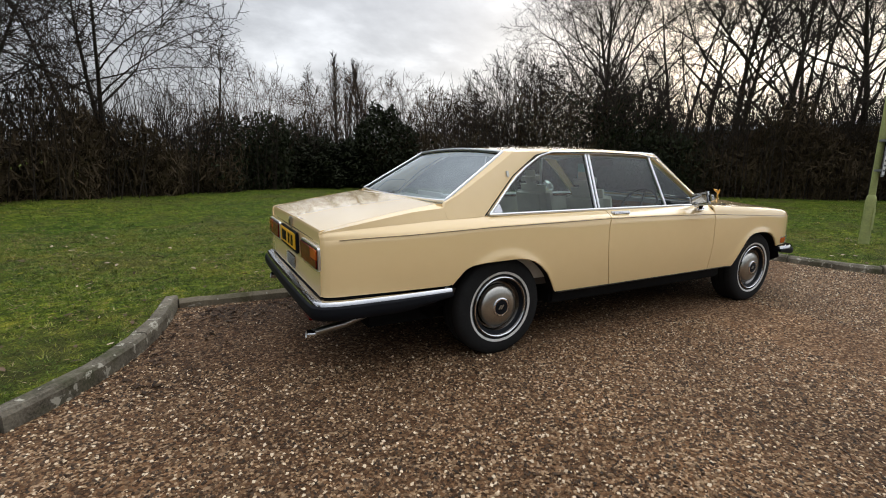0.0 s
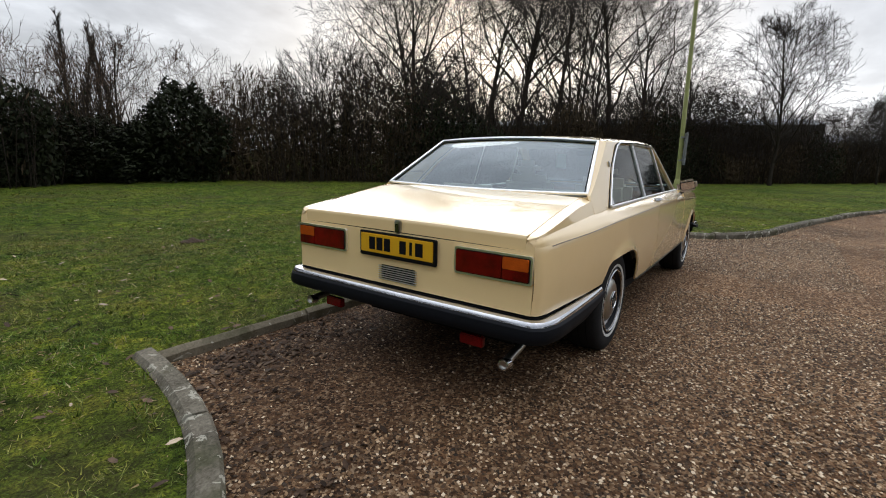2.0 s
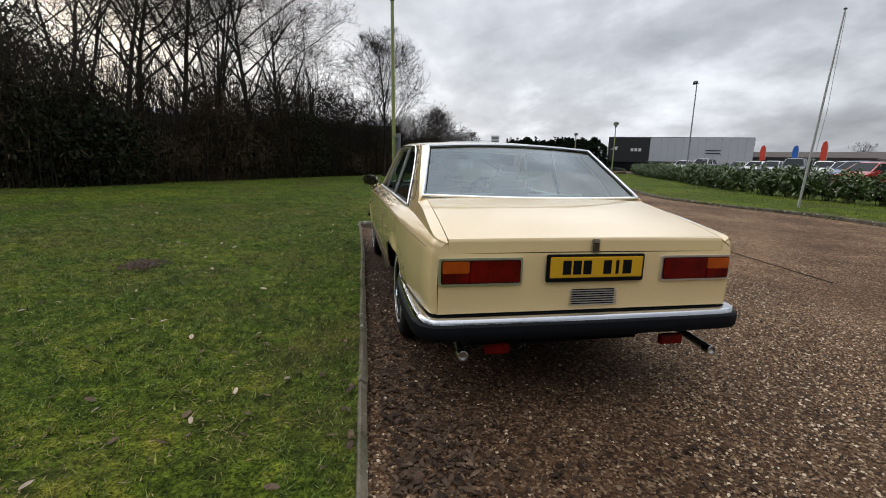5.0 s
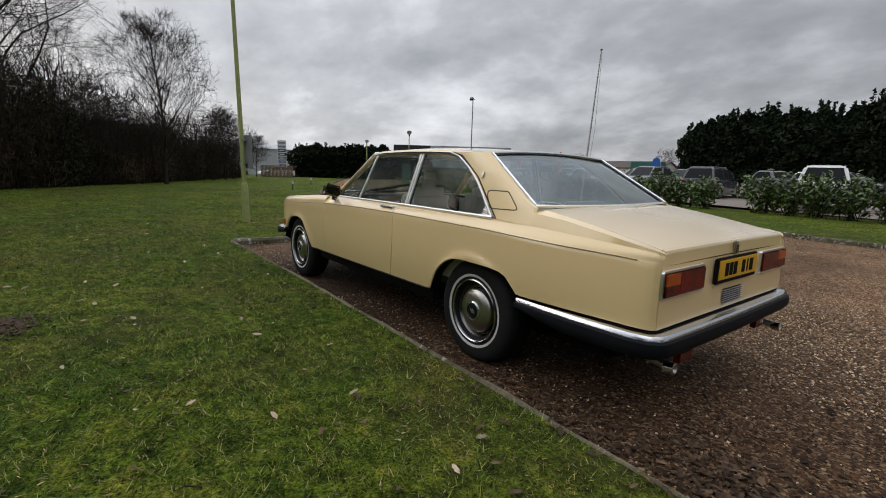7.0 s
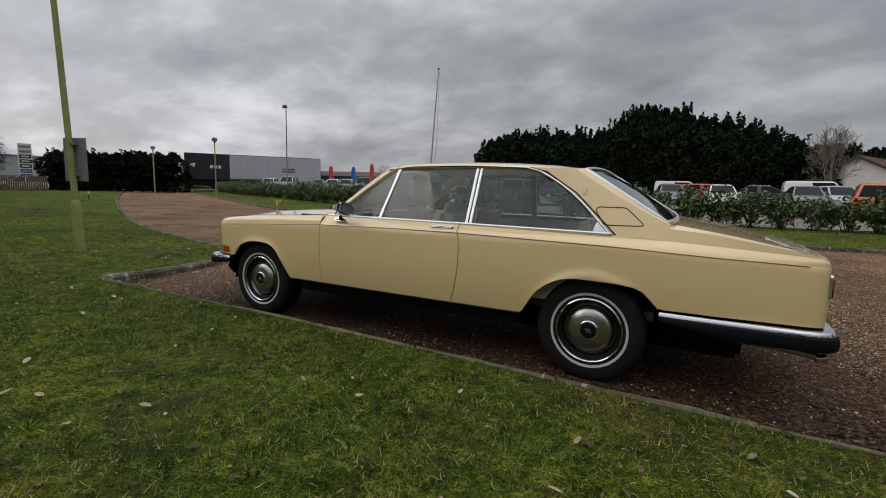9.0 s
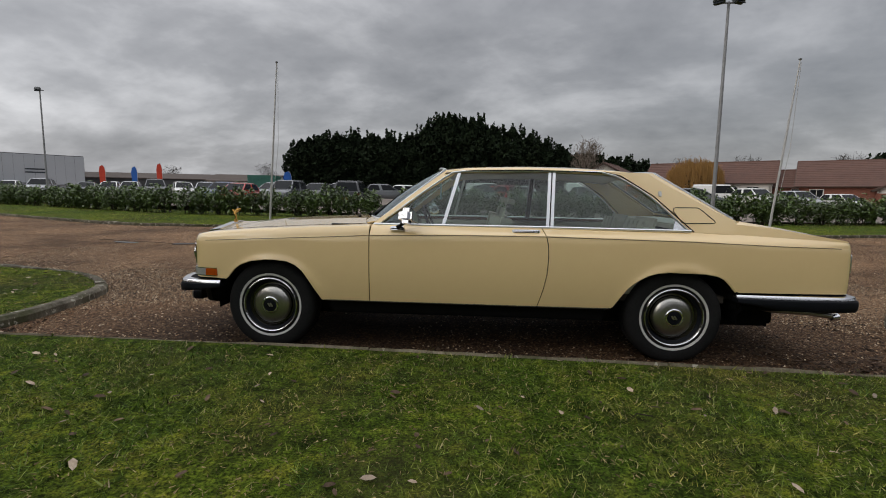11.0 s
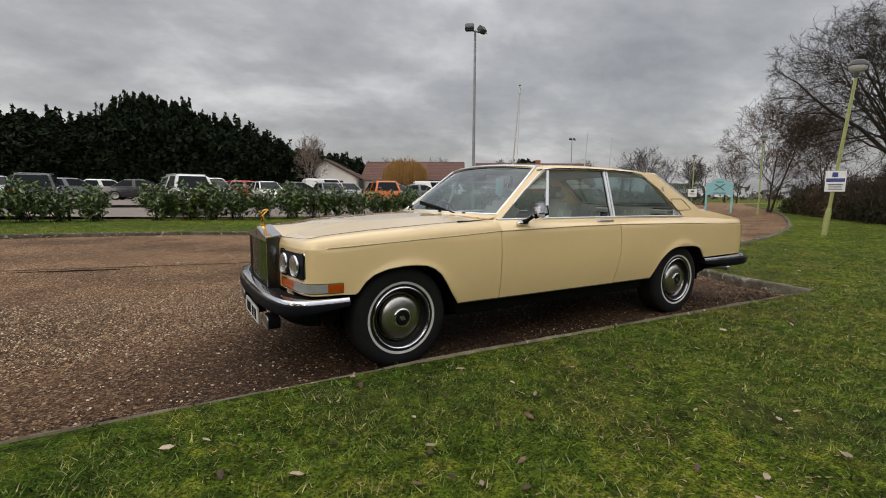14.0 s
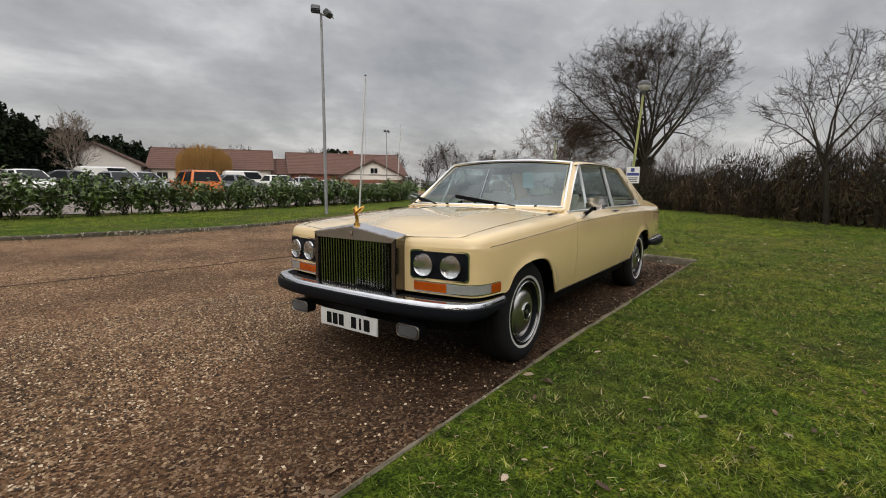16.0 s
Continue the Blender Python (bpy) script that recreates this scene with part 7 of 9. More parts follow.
def thicket():
    """The dark undergrowth round the lawn: stems, twigs and small leaves past counting."""
    rng = np.random.default_rng(12)
    leaves, browns, sticks = [], [], []
    for i in range(len(BELT) - 1):
        a, b = np.array(BELT[i]), np.array(BELT[i + 1])
        h0, h1 = BELT_H[i], BELT_H[i + 1]
        length = np.linalg.norm(b - a)
        out = np.array([-(b - a)[1], (b - a)[0]]) / length
        if out @ ((a + b) / 2) < 0:
            out = -out
        n = int(length * (3300 if -12 < (a[0] + b[0]) / 2 < 24 else 1300))
        s = rng.uniform(-0.02, 1.02, n)
        depth = rng.uniform(0, 1, n) ** 1.6 * 3.4
        p = a + (b - a) * s[:, None] + out * depth[:, None]
        lump = 0.82 + 0.20 * np.sin(p[:, 0] * 0.83 + 2 * np.sin(p[:, 1] * 0.5)) + 0.16 * np.sin(p[:, 1] * 1.7 + p[:, 0] * 0.6) + 0.10 * np.sin(p[:, 0] * 3.3 + p[:, 1] * 2.1)
        h = (h0 + (h1 - h0) * s) * lump * (0.86 + 0.28 * np.clip(depth / 1.2, 0, 1))
        z = rng.uniform(0, 1, n) ** 1.15 * h * 0.88 + 0.03
        bulge = 0.5 * np.sin(np.clip(z / h, 0, 1) * np.pi) * rng.uniform(0, 1, n) + 0.35 * np.sin(p[:, 0] * 2.3 + p[:, 1] * 1.7)
        p = p - out * bulge[:, None]
        pos = np.c_[p, z]
        green = np.sin(p[:, 0] * 0.55 + 1.3) + 0.6 * np.sin(p[:, 1] * 0.9) + rng.normal(0, 0.5, n) > 0.75
        leaves.append(pos[green])
        browns.append(pos[~green])
        k = int(length * 46)
        t = rng.uniform(0, 1, k)
        q = a + (b - a) * t[:, None] + out * rng.uniform(-0.5, 3.0, k)[:, None]
        hh = (h0 + (h1 - h0) * t) * rng.uniform(0.6, 1.28, k)
        lean = rng.normal(0, 0.35, (k, 2))
        mid = np.c_[q + lean * 0.5, hh * 0.6]
        sticks.append(np.c_[np.c_[q, np.zeros(k)], mid, rng.uniform(0.010, 0.022, k), np.full(k, 0.010)])
        sticks.append(np.c_[mid, np.c_[q + lean * 1.6, hh], np.full(k, 0.010), np.full(k, 0.005)])
        for _ in range(2):
            sticks.append(np.c_[mid, np.c_[q + lean + rng.normal(0, 0.4, (k, 2)), hh * rng.uniform(0.8, 1.1, k)], np.full(k, 0.008), np.full(k, 0.004)])
    leaf_v, leaf_f = [(-0.5, 0, 0), (0.1, -0.28, 0.06), (0.6, 0.0, -0.04), (0.05, 0.30, 0.05)], [(0, 1, 2, 3)]
    g, b = np.concatenate(leaves), np.concatenate(browns)
    ob = scatter("undergrowth", leaf_v, leaf_f, turns(len(g), rng, math.pi, (0.09, 0.20), g), "thicket_leaf")
    tagged(ob, "dark evergreen undergrowth under bare trees", "undergrowth", kind="stuff")
    ob = scatter("brushwood", [(-1.0, 0, 0), (0.1, -0.12, 0.10), (1.0, 0.0, -0.12), (0.05, 0.12, 0.08)], leaf_f, turns(len(b), rng, math.pi, (0.09, 0.22), b), "thicket_brown")
    tagged(ob, "dark brown leafless brushwood under bare trees", "undergrowth", kind="stuff")
    ob = seg_mesh("brushwood_stems", np.concatenate(sticks), 3, "twig")
    tagged(ob, "bare stems and twigs of the thicket", "undergrowth", kind="stuff")


def leafy_bush(name, rng, n, shape, leaf, size, material, label, category, stems=0, stem_h=1.0, droop=0.3):
    """A bush of single leaves round an uneven body; shape(direction) gives its reach."""
    t = thing(name, (0, 0, 0), label, category)
    d = rng.normal(0, 1, (n, 3))
    d /= np.linalg.norm(d, axis=1, keepdims=True)
    p = shape(d, rng.uniform(0, 1, n))
    m = turns(n, rng, 1.0, size, p)
    scatter("foliage", *leaf, m, material, t)
    if stems:
        a = rng.uniform(0, 2 * np.pi, stems)
        q = np.c_[rng.normal(0, 0.10, (stems, 2)), np.zeros(stems)]
        e = np.c_[np.cos(a) * rng.uniform(0.1, 0.45, stems), np.sin(a) * rng.uniform(0.1, 0.45, stems), stem_h * rng.uniform(0.6, 1.0, stems)]
        seg_mesh("stem", np.c_[q, e, np.full(stems, 0.012), np.full(stems, 0.006)], 4, "bark", t)
    return t


KITE = ([(-0.5, 0, 0), (0.0, -0.2, 0.05), (0.55, 0.0, -0.05), (0.0, 0.2, 0.05)], [(0, 1, 2, 3)])


def plant_hedges():
    rng = np.random.default_rng(31)

    def laurel(d, u):
        lump = 0.85 + 0.25 * np.sin(d[:, 0] * 5 + d[:, 2] * 4) * np.sin(d[:, 1] * 6)
        r = (0.35 + 0.65 * np.sqrt(u))[:, None] * d * np.array([0.80, 0.48, 0.48]) * lump[:, None]
        r[:, 2] = r[:, 2] * 1.25 + 0.66 + 0.14 * np.sin(d[:, 0] * 7)
        r[:, 2] = np.maximum(0.05, r[:, 2])
        return r

    kinds = [leafy_bush("laurel_shrub", rng, 900, laurel, KITE, (0.12, 0.21), "laurel_leaf", "green laurel shrub in a clipped low hedge", "shrub", 14, 0.9) for _ in range(3)]
    line = smooth_line([(-27, -23.5), (-22, -21), (-14, -18.6), (-5, -17.6), (3, -18.0), (9, -18.4), (13, -18.5), (17, -19.8), (22.4, -22.2), (32, -27.0), (49, -35.6), (57, -40)], 1.0)
    for k, p in enumerate(line):
        if random.Random(k).random() < 0.06:
            continue
        rr = random.Random(k + 7)
        put(kinds[k % 3], p.x + rr.uniform(-0.1, 0.1), p.y + rr.uniform(-0.12, 0.12), VERGE_Z - 0.02, rr.uniform(0, 360), rr.uniform(1.0, 1.3), group="laurel hedge")
    for ob in kinds:
        drop(ob)
    rail = thing("knee_rail", (0, 0, 0), "low dark timber rail behind the laurel hedge", "fence")
    pts = [Vector((x, y, 0)) for x, y in ((-20, -20.9), (-14, -19.2), (-5, -18.2), (3, -18.7), (9, -19.1), (13, -19.2), (17, -20.6), (22.4, -23.0), (32, -27.8))]
    for a, b in zip(pts, pts[1:]):
        tube("rail", [a + Vector((0, 0, 0.62)), b + Vector((0, 0, 0.62))], 0.0, "bark", rail, flat=(0.05, 0.10))
        n = max(1, int((b - a).length / 2.4))
        for i in range(n):
            p = a.lerp(b, i / n)
            boxed("post", (p.x, p.y, 0.36), (0.09, 0.09, 0.74), "bark", rail, 0.008)
    # tall conifer screen behind the car park
    def conifer(d, u):
        up = (d[:, 2] + 1) / 2
        z = up ** 0.8
        width = np.where(z < 0.72, 0.97, np.where(z < 0.90, 0.97 - (z - 0.72) * 3.6, np.maximum(0.02, (1.0 - z) * 3.0))) * (0.86 + 0.2 * np.sin(z * 17 + d[:, 0] * 3) * np.sin(d[:, 1] * 5 + z * 7))
        a = np.arctan2(d[:, 1], d[:, 0])
        r = width * (0.72 + 0.28 * np.sqrt(u))
        q = np.c_[np.cos(a) * r * 0.30, np.sin(a) * r * 0.30, 0.02 + 0.90 * z]
        # several thin leaders stand out of the top
        g = np.random.default_rng(len(d) + int(1e6 * u[0]))
        pick = g.random(len(d)) < 0.07
        which = g.integers(0, 9, len(d))
        la, lr, lh = g.uniform(0, 6.28, 9), g.uniform(0.03, 0.22, 9), g.uniform(0.84, 0.98, 9)
        s = g.uniform(0, 1, len(d)) ** 0.8
        q2 = np.c_[np.cos(la)[which] * lr[which] + g.normal(0, 0.03, len(d)) * (1.05 - s), np.sin(la)[which] * lr[which] + g.normal(0, 0.03, len(d)) * (1.05 - s), 0.72 + (lh[which] - 0.72) * s]
        q[pick] = q2[pick]
        return q

    spray = ([(-0.1, -0.5, -0.12), (0.5, -0.12, 0.16), (0.62, 0.14, 0.3), (-0.05, 0.5, -0.12)], [(0, 1, 2, 3)])
    con = []
    for s in range(3):
        c = leafy_bush("conifer_tree", np.random.default_rng(40 + s), 3700, conifer, spray, (0.024, 0.060), "conifer_leaf", "tall dark green conifer in a dense screen", "tree")
        seg_mesh("trunk", np.array([(0, 0, 0, 0, 0, 0.9, 0.022, 0.004)]), 6, "bark", c)
        con.append(c)
    row = [(25.0, -64.5, 9.8), (23.6, -64.5, 10.7), (21.0, -65, 10.8), (18.4, -65.5, 10.7), (15.8, -65.5, 10.7), (13.2, -65.5, 10.6), (10.6, -65.5, 10.5), (8.2, -65.8, 10.6), (6.0, -66, 13.5), (4.6, -66.4, 14.1), (2.4, -67, 14.1), (0, -67, 13.3), (-2.4, -67, 12.5), (-5.0, -67.4, 11.5), (-7.6, -67.6, 10.6), (-10.0, -68, 9.8), (-12.4, -68.5, 9.1), (-15.9, -70, 8.6), (-18.9, -73, 8.8), (-22.1, -77, 8.7), (-25.7, -80, 8.4), (-29.5, -83, 8.0), (-33.5, -86, 7.6), (-59.0, -74, 8.2), (-61.5, -73.0, 9.4), (-64.0, -72.0, 8.4)]
    for k, (x, y, h) in enumerate(row):
        rr = random.Random(k + 90)
        for dx, dy, f in ((0, 0, rr.uniform(0.95, 1.06)), (rr.uniform(0.8, 1.8), rr.uniform(0.6, 1.6), rr.uniform(0.90, 1.0))):
            m = pose(x + dx, y + dy, 0, 0, 0, rr.uniform(0, 360)) @ Matrix.Diagonal((rr.uniform(8.5, 12), rr.uniform(8.5, 12), h * f, 1))
            copy_thing(con[rr.randint(0, 2)], m)["group"] = "conifer screen"
    # clipped conifer block by the dealership
    for k in range(11):
        rr = random.Random(k + 300)
        t = k / 10
        x, y = 59.0 + (54.0 - 59.0) * t, -21.8 + (-31.4 + 21.8) * t
        h = 4.5 + 0.5 * t + rr.uniform(-0.15, 0.45)
        copy_thing(con[k % 3], pose(x, y, 0, 0, 0, rr.uniform(0, 360)) @ Matrix.Diagonal((7.2, 7.2, h, 1)))["group"] = "clipped conifer hedge"
    for c in con:
        drop(c)

    def ball(d, u):
        d = d.copy()
        d[:, :2] /= np.where(d[:, 2] < 0, np.linalg.norm(d[:, :2], axis=1) + 1e-6, 1.0)[:, None]
        r = (0.86 + 0.14 * np.sqrt(u))[:, None] * d
        r = np.sign(r) * np.abs(r) ** 0.72
        return r * np.array([0.5, 0.5, 0.5]) + np.array([0, 0, 0.5])

    bush = leafy_bush("clipped_bush", rng, 3000, ball, KITE, (0.045, 0.075), "box_leaf", "rounded clipped evergreen bush", "shrub", 7, 0.6)
    for x, y, w, h in ((-58.5, -37.0, 4.4, 3.0), (-57.0, -33.6, 3.6, 2.9), (-53, -45.5, 2.6, 1.7), (-60, -44.5, 3.2, 1.9), (-36.0, -23.2, 3.0, 1.9), (-39.5, -25.0, 3.0, 1.8), (-44.5, -34.3, 2.2, 1.9), (-42.4, -37.6, 2.0, 2.1), (-46.5, -33.4, 2.0, 1.6), (58.5, -33.5, 3.2, 1.2), (-45.6, -43.5, 2.4, 1.4), (55.5, -35.6, 3.4, 1.0)):
        copy_thing(bush, pose(x, y, -0.05, 0, 0, 40 * x) @ Matrix.Diagonal((w, w, h, 1)))["group"] = "clipped bushes"
    drop(bush)

    def holly(d, u):
        r = (0.55 + 0.45 * np.sqrt(u))[:, None] * d
        lump = 1 + 0.22 * np.sin(d[:, 0] * 6 + d[:, 2] * 5) * np.sin(d[:, 1] * 7 + 1)
        r = r * np.array([0.5, 0.5, 0.52]) * lump[:, None] + np.array([0, 0, 0.46])
        r[:, 2] = np.maximum(0.02, r[:, 2])
        r[:, :2] *= (1.12 - 0.5 * np.clip(r[:, 2], 0, 1) ** 2)[:, None]
        return r

    ever = leafy_bush("evergreen_bush", np.random.default_rng(83), 7000, holly, KITE, (0.035, 0.08), "thicket_leaf", "dark ragged evergreen bush before bare shrubs", "shrub", 7, 0.6)
    for x, y, w, h in ((1.7, 17.2, 3.2, 2.3), (4.4, 16.6, 3.3, 3.7), (3.1, 17.2, 2.8, 2.2)):
        copy_thing(ever, pose(x, y, 0, 0, 0, 50 * x) @ Matrix.Diagonal((w, w, h, 1)))["group"] = "evergreen bushes"
    drop(ever)


def far_woods():
    rng = np.random.default_rng(77)
    n = 9000
    a = rng.uniform(0, 2 * np.pi, n)
    r = rng.uniform(150, 240, n)
    h = (3.2 + 2.4 * np.sin(a * 9) * np.sin(a * 23 + 1) + 1.6 * np.sin(a * 61)) * r / 190
    z = rng.uniform(0, 1, n) * np.maximum(1.6, h)
    m = turns(n, rng, 1.2, (1.6, 3.4), np.c_[r * np.cos(a), r * np.sin(a), z])
    ob = scatter("far_woods", *KITE, m, "far_leaf")
    tagged(ob, "dull brown line of distant woods on the horizon", "woods", kind="stuff")


plain("far_leaf", (0.075, 0.068, 0.055), (0.05, 0.047, 0.04), rough=0.95, scale=0.1, vary=0.3, island=True)
plant_trees()
thicket()
plant_hedges()
far_woods()

# ---- car park, buildings, posts ----
plain("car_park", (0.23, 0.19, 0.16), (0.15, 0.125, 0.108), rough=0.9, scale=0.8, fine=20, bump=0.4)
plain("roof_tile", (0.125, 0.062, 0.045), (0.08, 0.042, 0.032), rough=0.85, scale=1.2, fine=9, bump=0.5)
plain("render_white", (0.66, 0.65, 0.62), (0.56, 0.55, 0.52), rough=0.85, scale=0.8)
plain("brick", (0.22, 0.085, 0.055), (0.14, 0.055, 0.04), rough=0.9, scale=3, fine=14, bump=0.3)
plain("dark_wood", (0.045, 0.028, 0.018), rough=0.7)
plain("far_glass", (0.010, 0.012, 0.014), rough=0.25, spec=0.12)
plain("clad_grey", (0.46, 0.475, 0.50), (0.41, 0.425, 0.45), rough=0.6, scale=0.3)
plain("clad_brown", (0.085, 0.062, 0.05), (0.06, 0.045, 0.037), rough=0.8, scale=0.6)
plain("clad_black", (0.012, 0.013, 0.016), rough=0.5)
plain("clad_dark", (0.06, 0.06, 0.062), (0.04, 0.04, 0.042), rough=0.7, scale=0.4)
plain("sign_white", (0.72, 0.72, 0.72), rough=0.5)
plain("sign_blue", (0.03, 0.05, 0.22), rough=0.5)
plain("sign_teal", (0.20, 0.42, 0.44), (0.17, 0.37, 0.39), rough=0.55)
plain("sign_ink", (0.03, 0.04, 0.05), rough=0.6)
plain("green_post", (0.33, 0.36, 0.12), (0.21, 0.23, 0.085), rough=0.6, scale=7, fine=40, bump=0.2)
plain("grey_post", (0.24, 0.25, 0.26), (0.17, 0.175, 0.18), rough=0.5, scale=5)
plain("pale_post", (0.45, 0.45, 0.44), (0.35, 0.35, 0.34), rough=0.5, scale=5)
plain("lamp_dome", (0.05, 0.055, 0.055), rough=0.45)
plain("lamp_bowl", (0.45, 0.46, 0.45), (0.36, 0.37, 0.36), rough=0.3)
plain("banner_red", (0.55, 0.05, 0.02), rough=0.7)
plain("banner_blue", (0.02, 0.12, 0.45), rough=0.7)
plain("container_green", (0.03, 0.13, 0.10), rough=0.6)
plain("timber", (0.20, 0.14, 0.09), (0.13, 0.09, 0.06), rough=0.9, scale=4)
plain("puddle", (0.016, 0.014, 0.012), (0.012, 0.010, 0.009), rough=0.03, scale=4)
PARK_Z = 0.55


def park_height(x, y):
    side = ((x + 27) * 0.824 - (y + 24.6) * 0.566) / 9
    rise = min(0.46, max(0.0, (-y - 19) / 7)) + 0.54 * max(0.0, min(1.0, (-y - 26) / 8))
    return -0.03 + (PARK_Z + 0.06) * rise * max(0.0, min(1.0, side)) + 0.06 * max(0.0, min(1.0, side * 4))


park_edge = [(-27.5, -25.3), (-22, -21.9), (-14, -20.2), (-5, -19.2), (3, -20.0), (9, -21.2), (17, -23.3), (25, -27.1), (42, -35.2), (60, -44.6), (80, -60), (80, -100), (-78, -100)]
sheet("pavement", park_edge, park_height, "car_park", ((2.5, 60), (8, 100)), "pale worn car park surface behind the hedge", "car park")


def ring(x, w, lo, hi, r=0.12):
    """A rounded section of a car's body at x."""
    return [Vector((x, s * y, z)) for s, y, z in ((1, w * 0.90, lo), (1, w, lo + r), (1, w * 1.0, (lo + hi) / 2), (1, w * 0.95, hi - r * 0.6), (1, w * 0.80, hi), (-1, w * 0.80, hi), (-1, w * 0.95, hi - r * 0.6), (-1, w * 1.0, (lo + hi) / 2), (-1, w, lo + r), (-1, w * 0.90, lo))]


def parked_car(kind, paint_name, label):
    """A generic parked car: lofted body, glasshouse with panes, wheels, lamps, plates."""
    L, W, H, belt, nose, rear_x, front_x_, roof_r, roof_f = {
        "hatch": (4.0, 0.87, 1.48, 0.93, 0.80, -1.88, 1.05, -1.45, 0.25),
        "suv": (4.5, 0.93, 1.70, 1.05, 0.95, -2.15, 1.15, -1.85, 0.35),
        "saloon": (4.5, 0.90, 1.44, 0.92, 0.78, -1.75, 1.15, -1.0, 0.25),
        "van": (4.3, 0.90, 1.82, 1.05, 0.95, -2.08, 1.35, -2.02, 0.75),
    }[kind]
    car = thing("parked_car", (0, 0, 0), label, "car")
    h = L / 2
    st = [(-h, 0.78, 0.36, belt * 0.80), (-h + 0.05, 0.92, 0.28, belt * 0.96), (-h + 0.35, 0.99, 0.22, belt), (-0.6, 1.0, 0.20, belt), (front_x_, 1.0, 0.20, belt * 0.99), (h - 0.6, 0.98, 0.20, nose * 1.0), (h - 0.14, 0.90, 0.24, nose * 0.88), (h, 0.70, 0.32, nose * 0.70)]
    verts = [p for x, w, lo, hi in st for p in ring(x, W * w, lo, hi)]
    faces = []
    for i in range(len(st) - 1):
        for j in range(10):
            faces.append((i * 10 + j, i * 10 + (j + 1) % 10, (i + 1) * 10 + (j + 1) % 10, (i + 1) * 10 + j))
    faces += [tuple(range(10))[::-1], tuple((len(st) - 1) * 10 + j for j in range(10))]
    mesh("body", verts, faces, paint_name, car, "", 40)
    b, t = W * 0.90, W * (0.70 if kind != "van" else 0.80)
    lo, hi = belt - 0.03, H - 0.05
    A = [Vector((rear_x, b, lo)), Vector((front_x_, b, lo)), Vector((front_x_, -b, lo)), Vector((rear_x, -b, lo))]
    B = [Vector((roof_r, t, hi)), Vector((roof_f, t, hi)), Vector((roof_f, -t, hi)), Vector((roof_r, -t, hi))]
    C = [Vector((roof_r + 0.15, t * 0.8, H)), Vector((roof_f - 0.2, t * 0.8, H)), Vector((roof_f - 0.2, -t * 0.8, H)), Vector((roof_r + 0.15, -t * 0.8, H))]
    vs = A + B + C
    fs = [(i, (i + 1) % 4, 4 + (i + 1) % 4, 4 + i) for i in range(4)] + [(4 + i, 4 + (i + 1) % 4, 8 + (i + 1) % 4, 8 + i) for i in range(4)] + [(8, 9, 10, 11)]
    bm = bmesh.new()
    bv = [bm.verts.new(v) for v in vs]
    for f in fs:
        bm.faces.new([bv[i] for i in f])
    top_edges = [e for e in bm.edges if min(v.co.z for v in e.verts) > hi - 0.01]
    bmesh.ops.bevel(bm, geom=top_edges, offset=0.07, segments=3, affect="EDGES", clamp_overlap=True)
    part("cabin", bm, paint_name, car, "", 45)

    def pane(name, p, q, r, s, inset):
        quad = [p, q, r, s]
        c = sum(quad, Vector()) / 4
        n = (q - p).cross(s - p).normalized()
        if n.dot(c - Vector((0, 0, 1.1))) < 0:
            n = -n
        quad = [c + (v - c) * inset + n * 0.006 for v in quad]
        slab(name, quad, -n * 0.004, "far_glass", car, "dark window glass")

    pane("windscreen", A[1], A[2], B[2], B[1], 0.90)
    if kind != "van":
        pane("rear_window", A[3], A[0], B[0], B[3], 0.84)
    for i, j in ((0, 1), (3, 2)):
        m0, m1 = A[i].lerp(A[j], 0.47), B[i].lerp(B[j], 0.47)
        if kind != "van":
            pane("side_window", A[i], m0, m1, B[i], 0.84)
        pane("side_window", m0.lerp(A[j], 0.04), A[j], B[j], m1.lerp(B[j], 0.04), 0.84)
    for s in (1, -1):
        boxed("tail_lamp", (-h + 0.06, s * W * 0.76, belt * 0.84), (0.10, 0.26, 0.16), "red_lens", car, 0.03)
        boxed("headlamp", (h - 0.16, s * W * 0.68, nose * 0.76), (0.16, 0.32, 0.13), "clear_lens", car, 0.03)
        boxed("door_mirror", (front_x_ - 0.28, s * (W + 0.06), belt + 0.03), (0.10, 0.16, 0.11), paint_name, car, 0.02)
        if kind == "suv":
            tube("roof_rail", [(roof_r + 0.2, s * t * 0.92, H - 0.005), (roof_f - 0.25, s * t * 0.92, H - 0.005)], 0.018, "grey_post", car, 6)
        for x in (-h + 0.78, h - 0.82):
            wheel = thing("wheel", (x, s * (W - 0.08), 0.32))
            wheel.parent = car
            tr = pose(0, 0, 0, -90 * s, 0, 0)
            lathe("tyre", [(0.20, -0.09), (0.30, -0.10), (0.32, -0.05), (0.32, 0.06), (0.30, 0.10), (0.22, 0.10)], "tyre_rubber", wheel, 18, "", tr)
            lathe("rim", [(0.22, 0.085), (0.12, 0.07), (0.0, 0.09)], "dull_metal", wheel, 14, "", tr)
    boxed("bumper", (-h + 0.02, 0, 0.42), (0.12, W * 1.7, 0.20), "rubber", car, 0.04)
    boxed("number_plate", (-h - 0.045, 0, 0.62), (0.01, 0.5, 0.11), "plate_yellow", car, 0.002)
    boxed("number_plate", (h + 0.012, 0, 0.42), (0.01, 0.5, 0.11), "plate_white", car, 0.002)
    return car


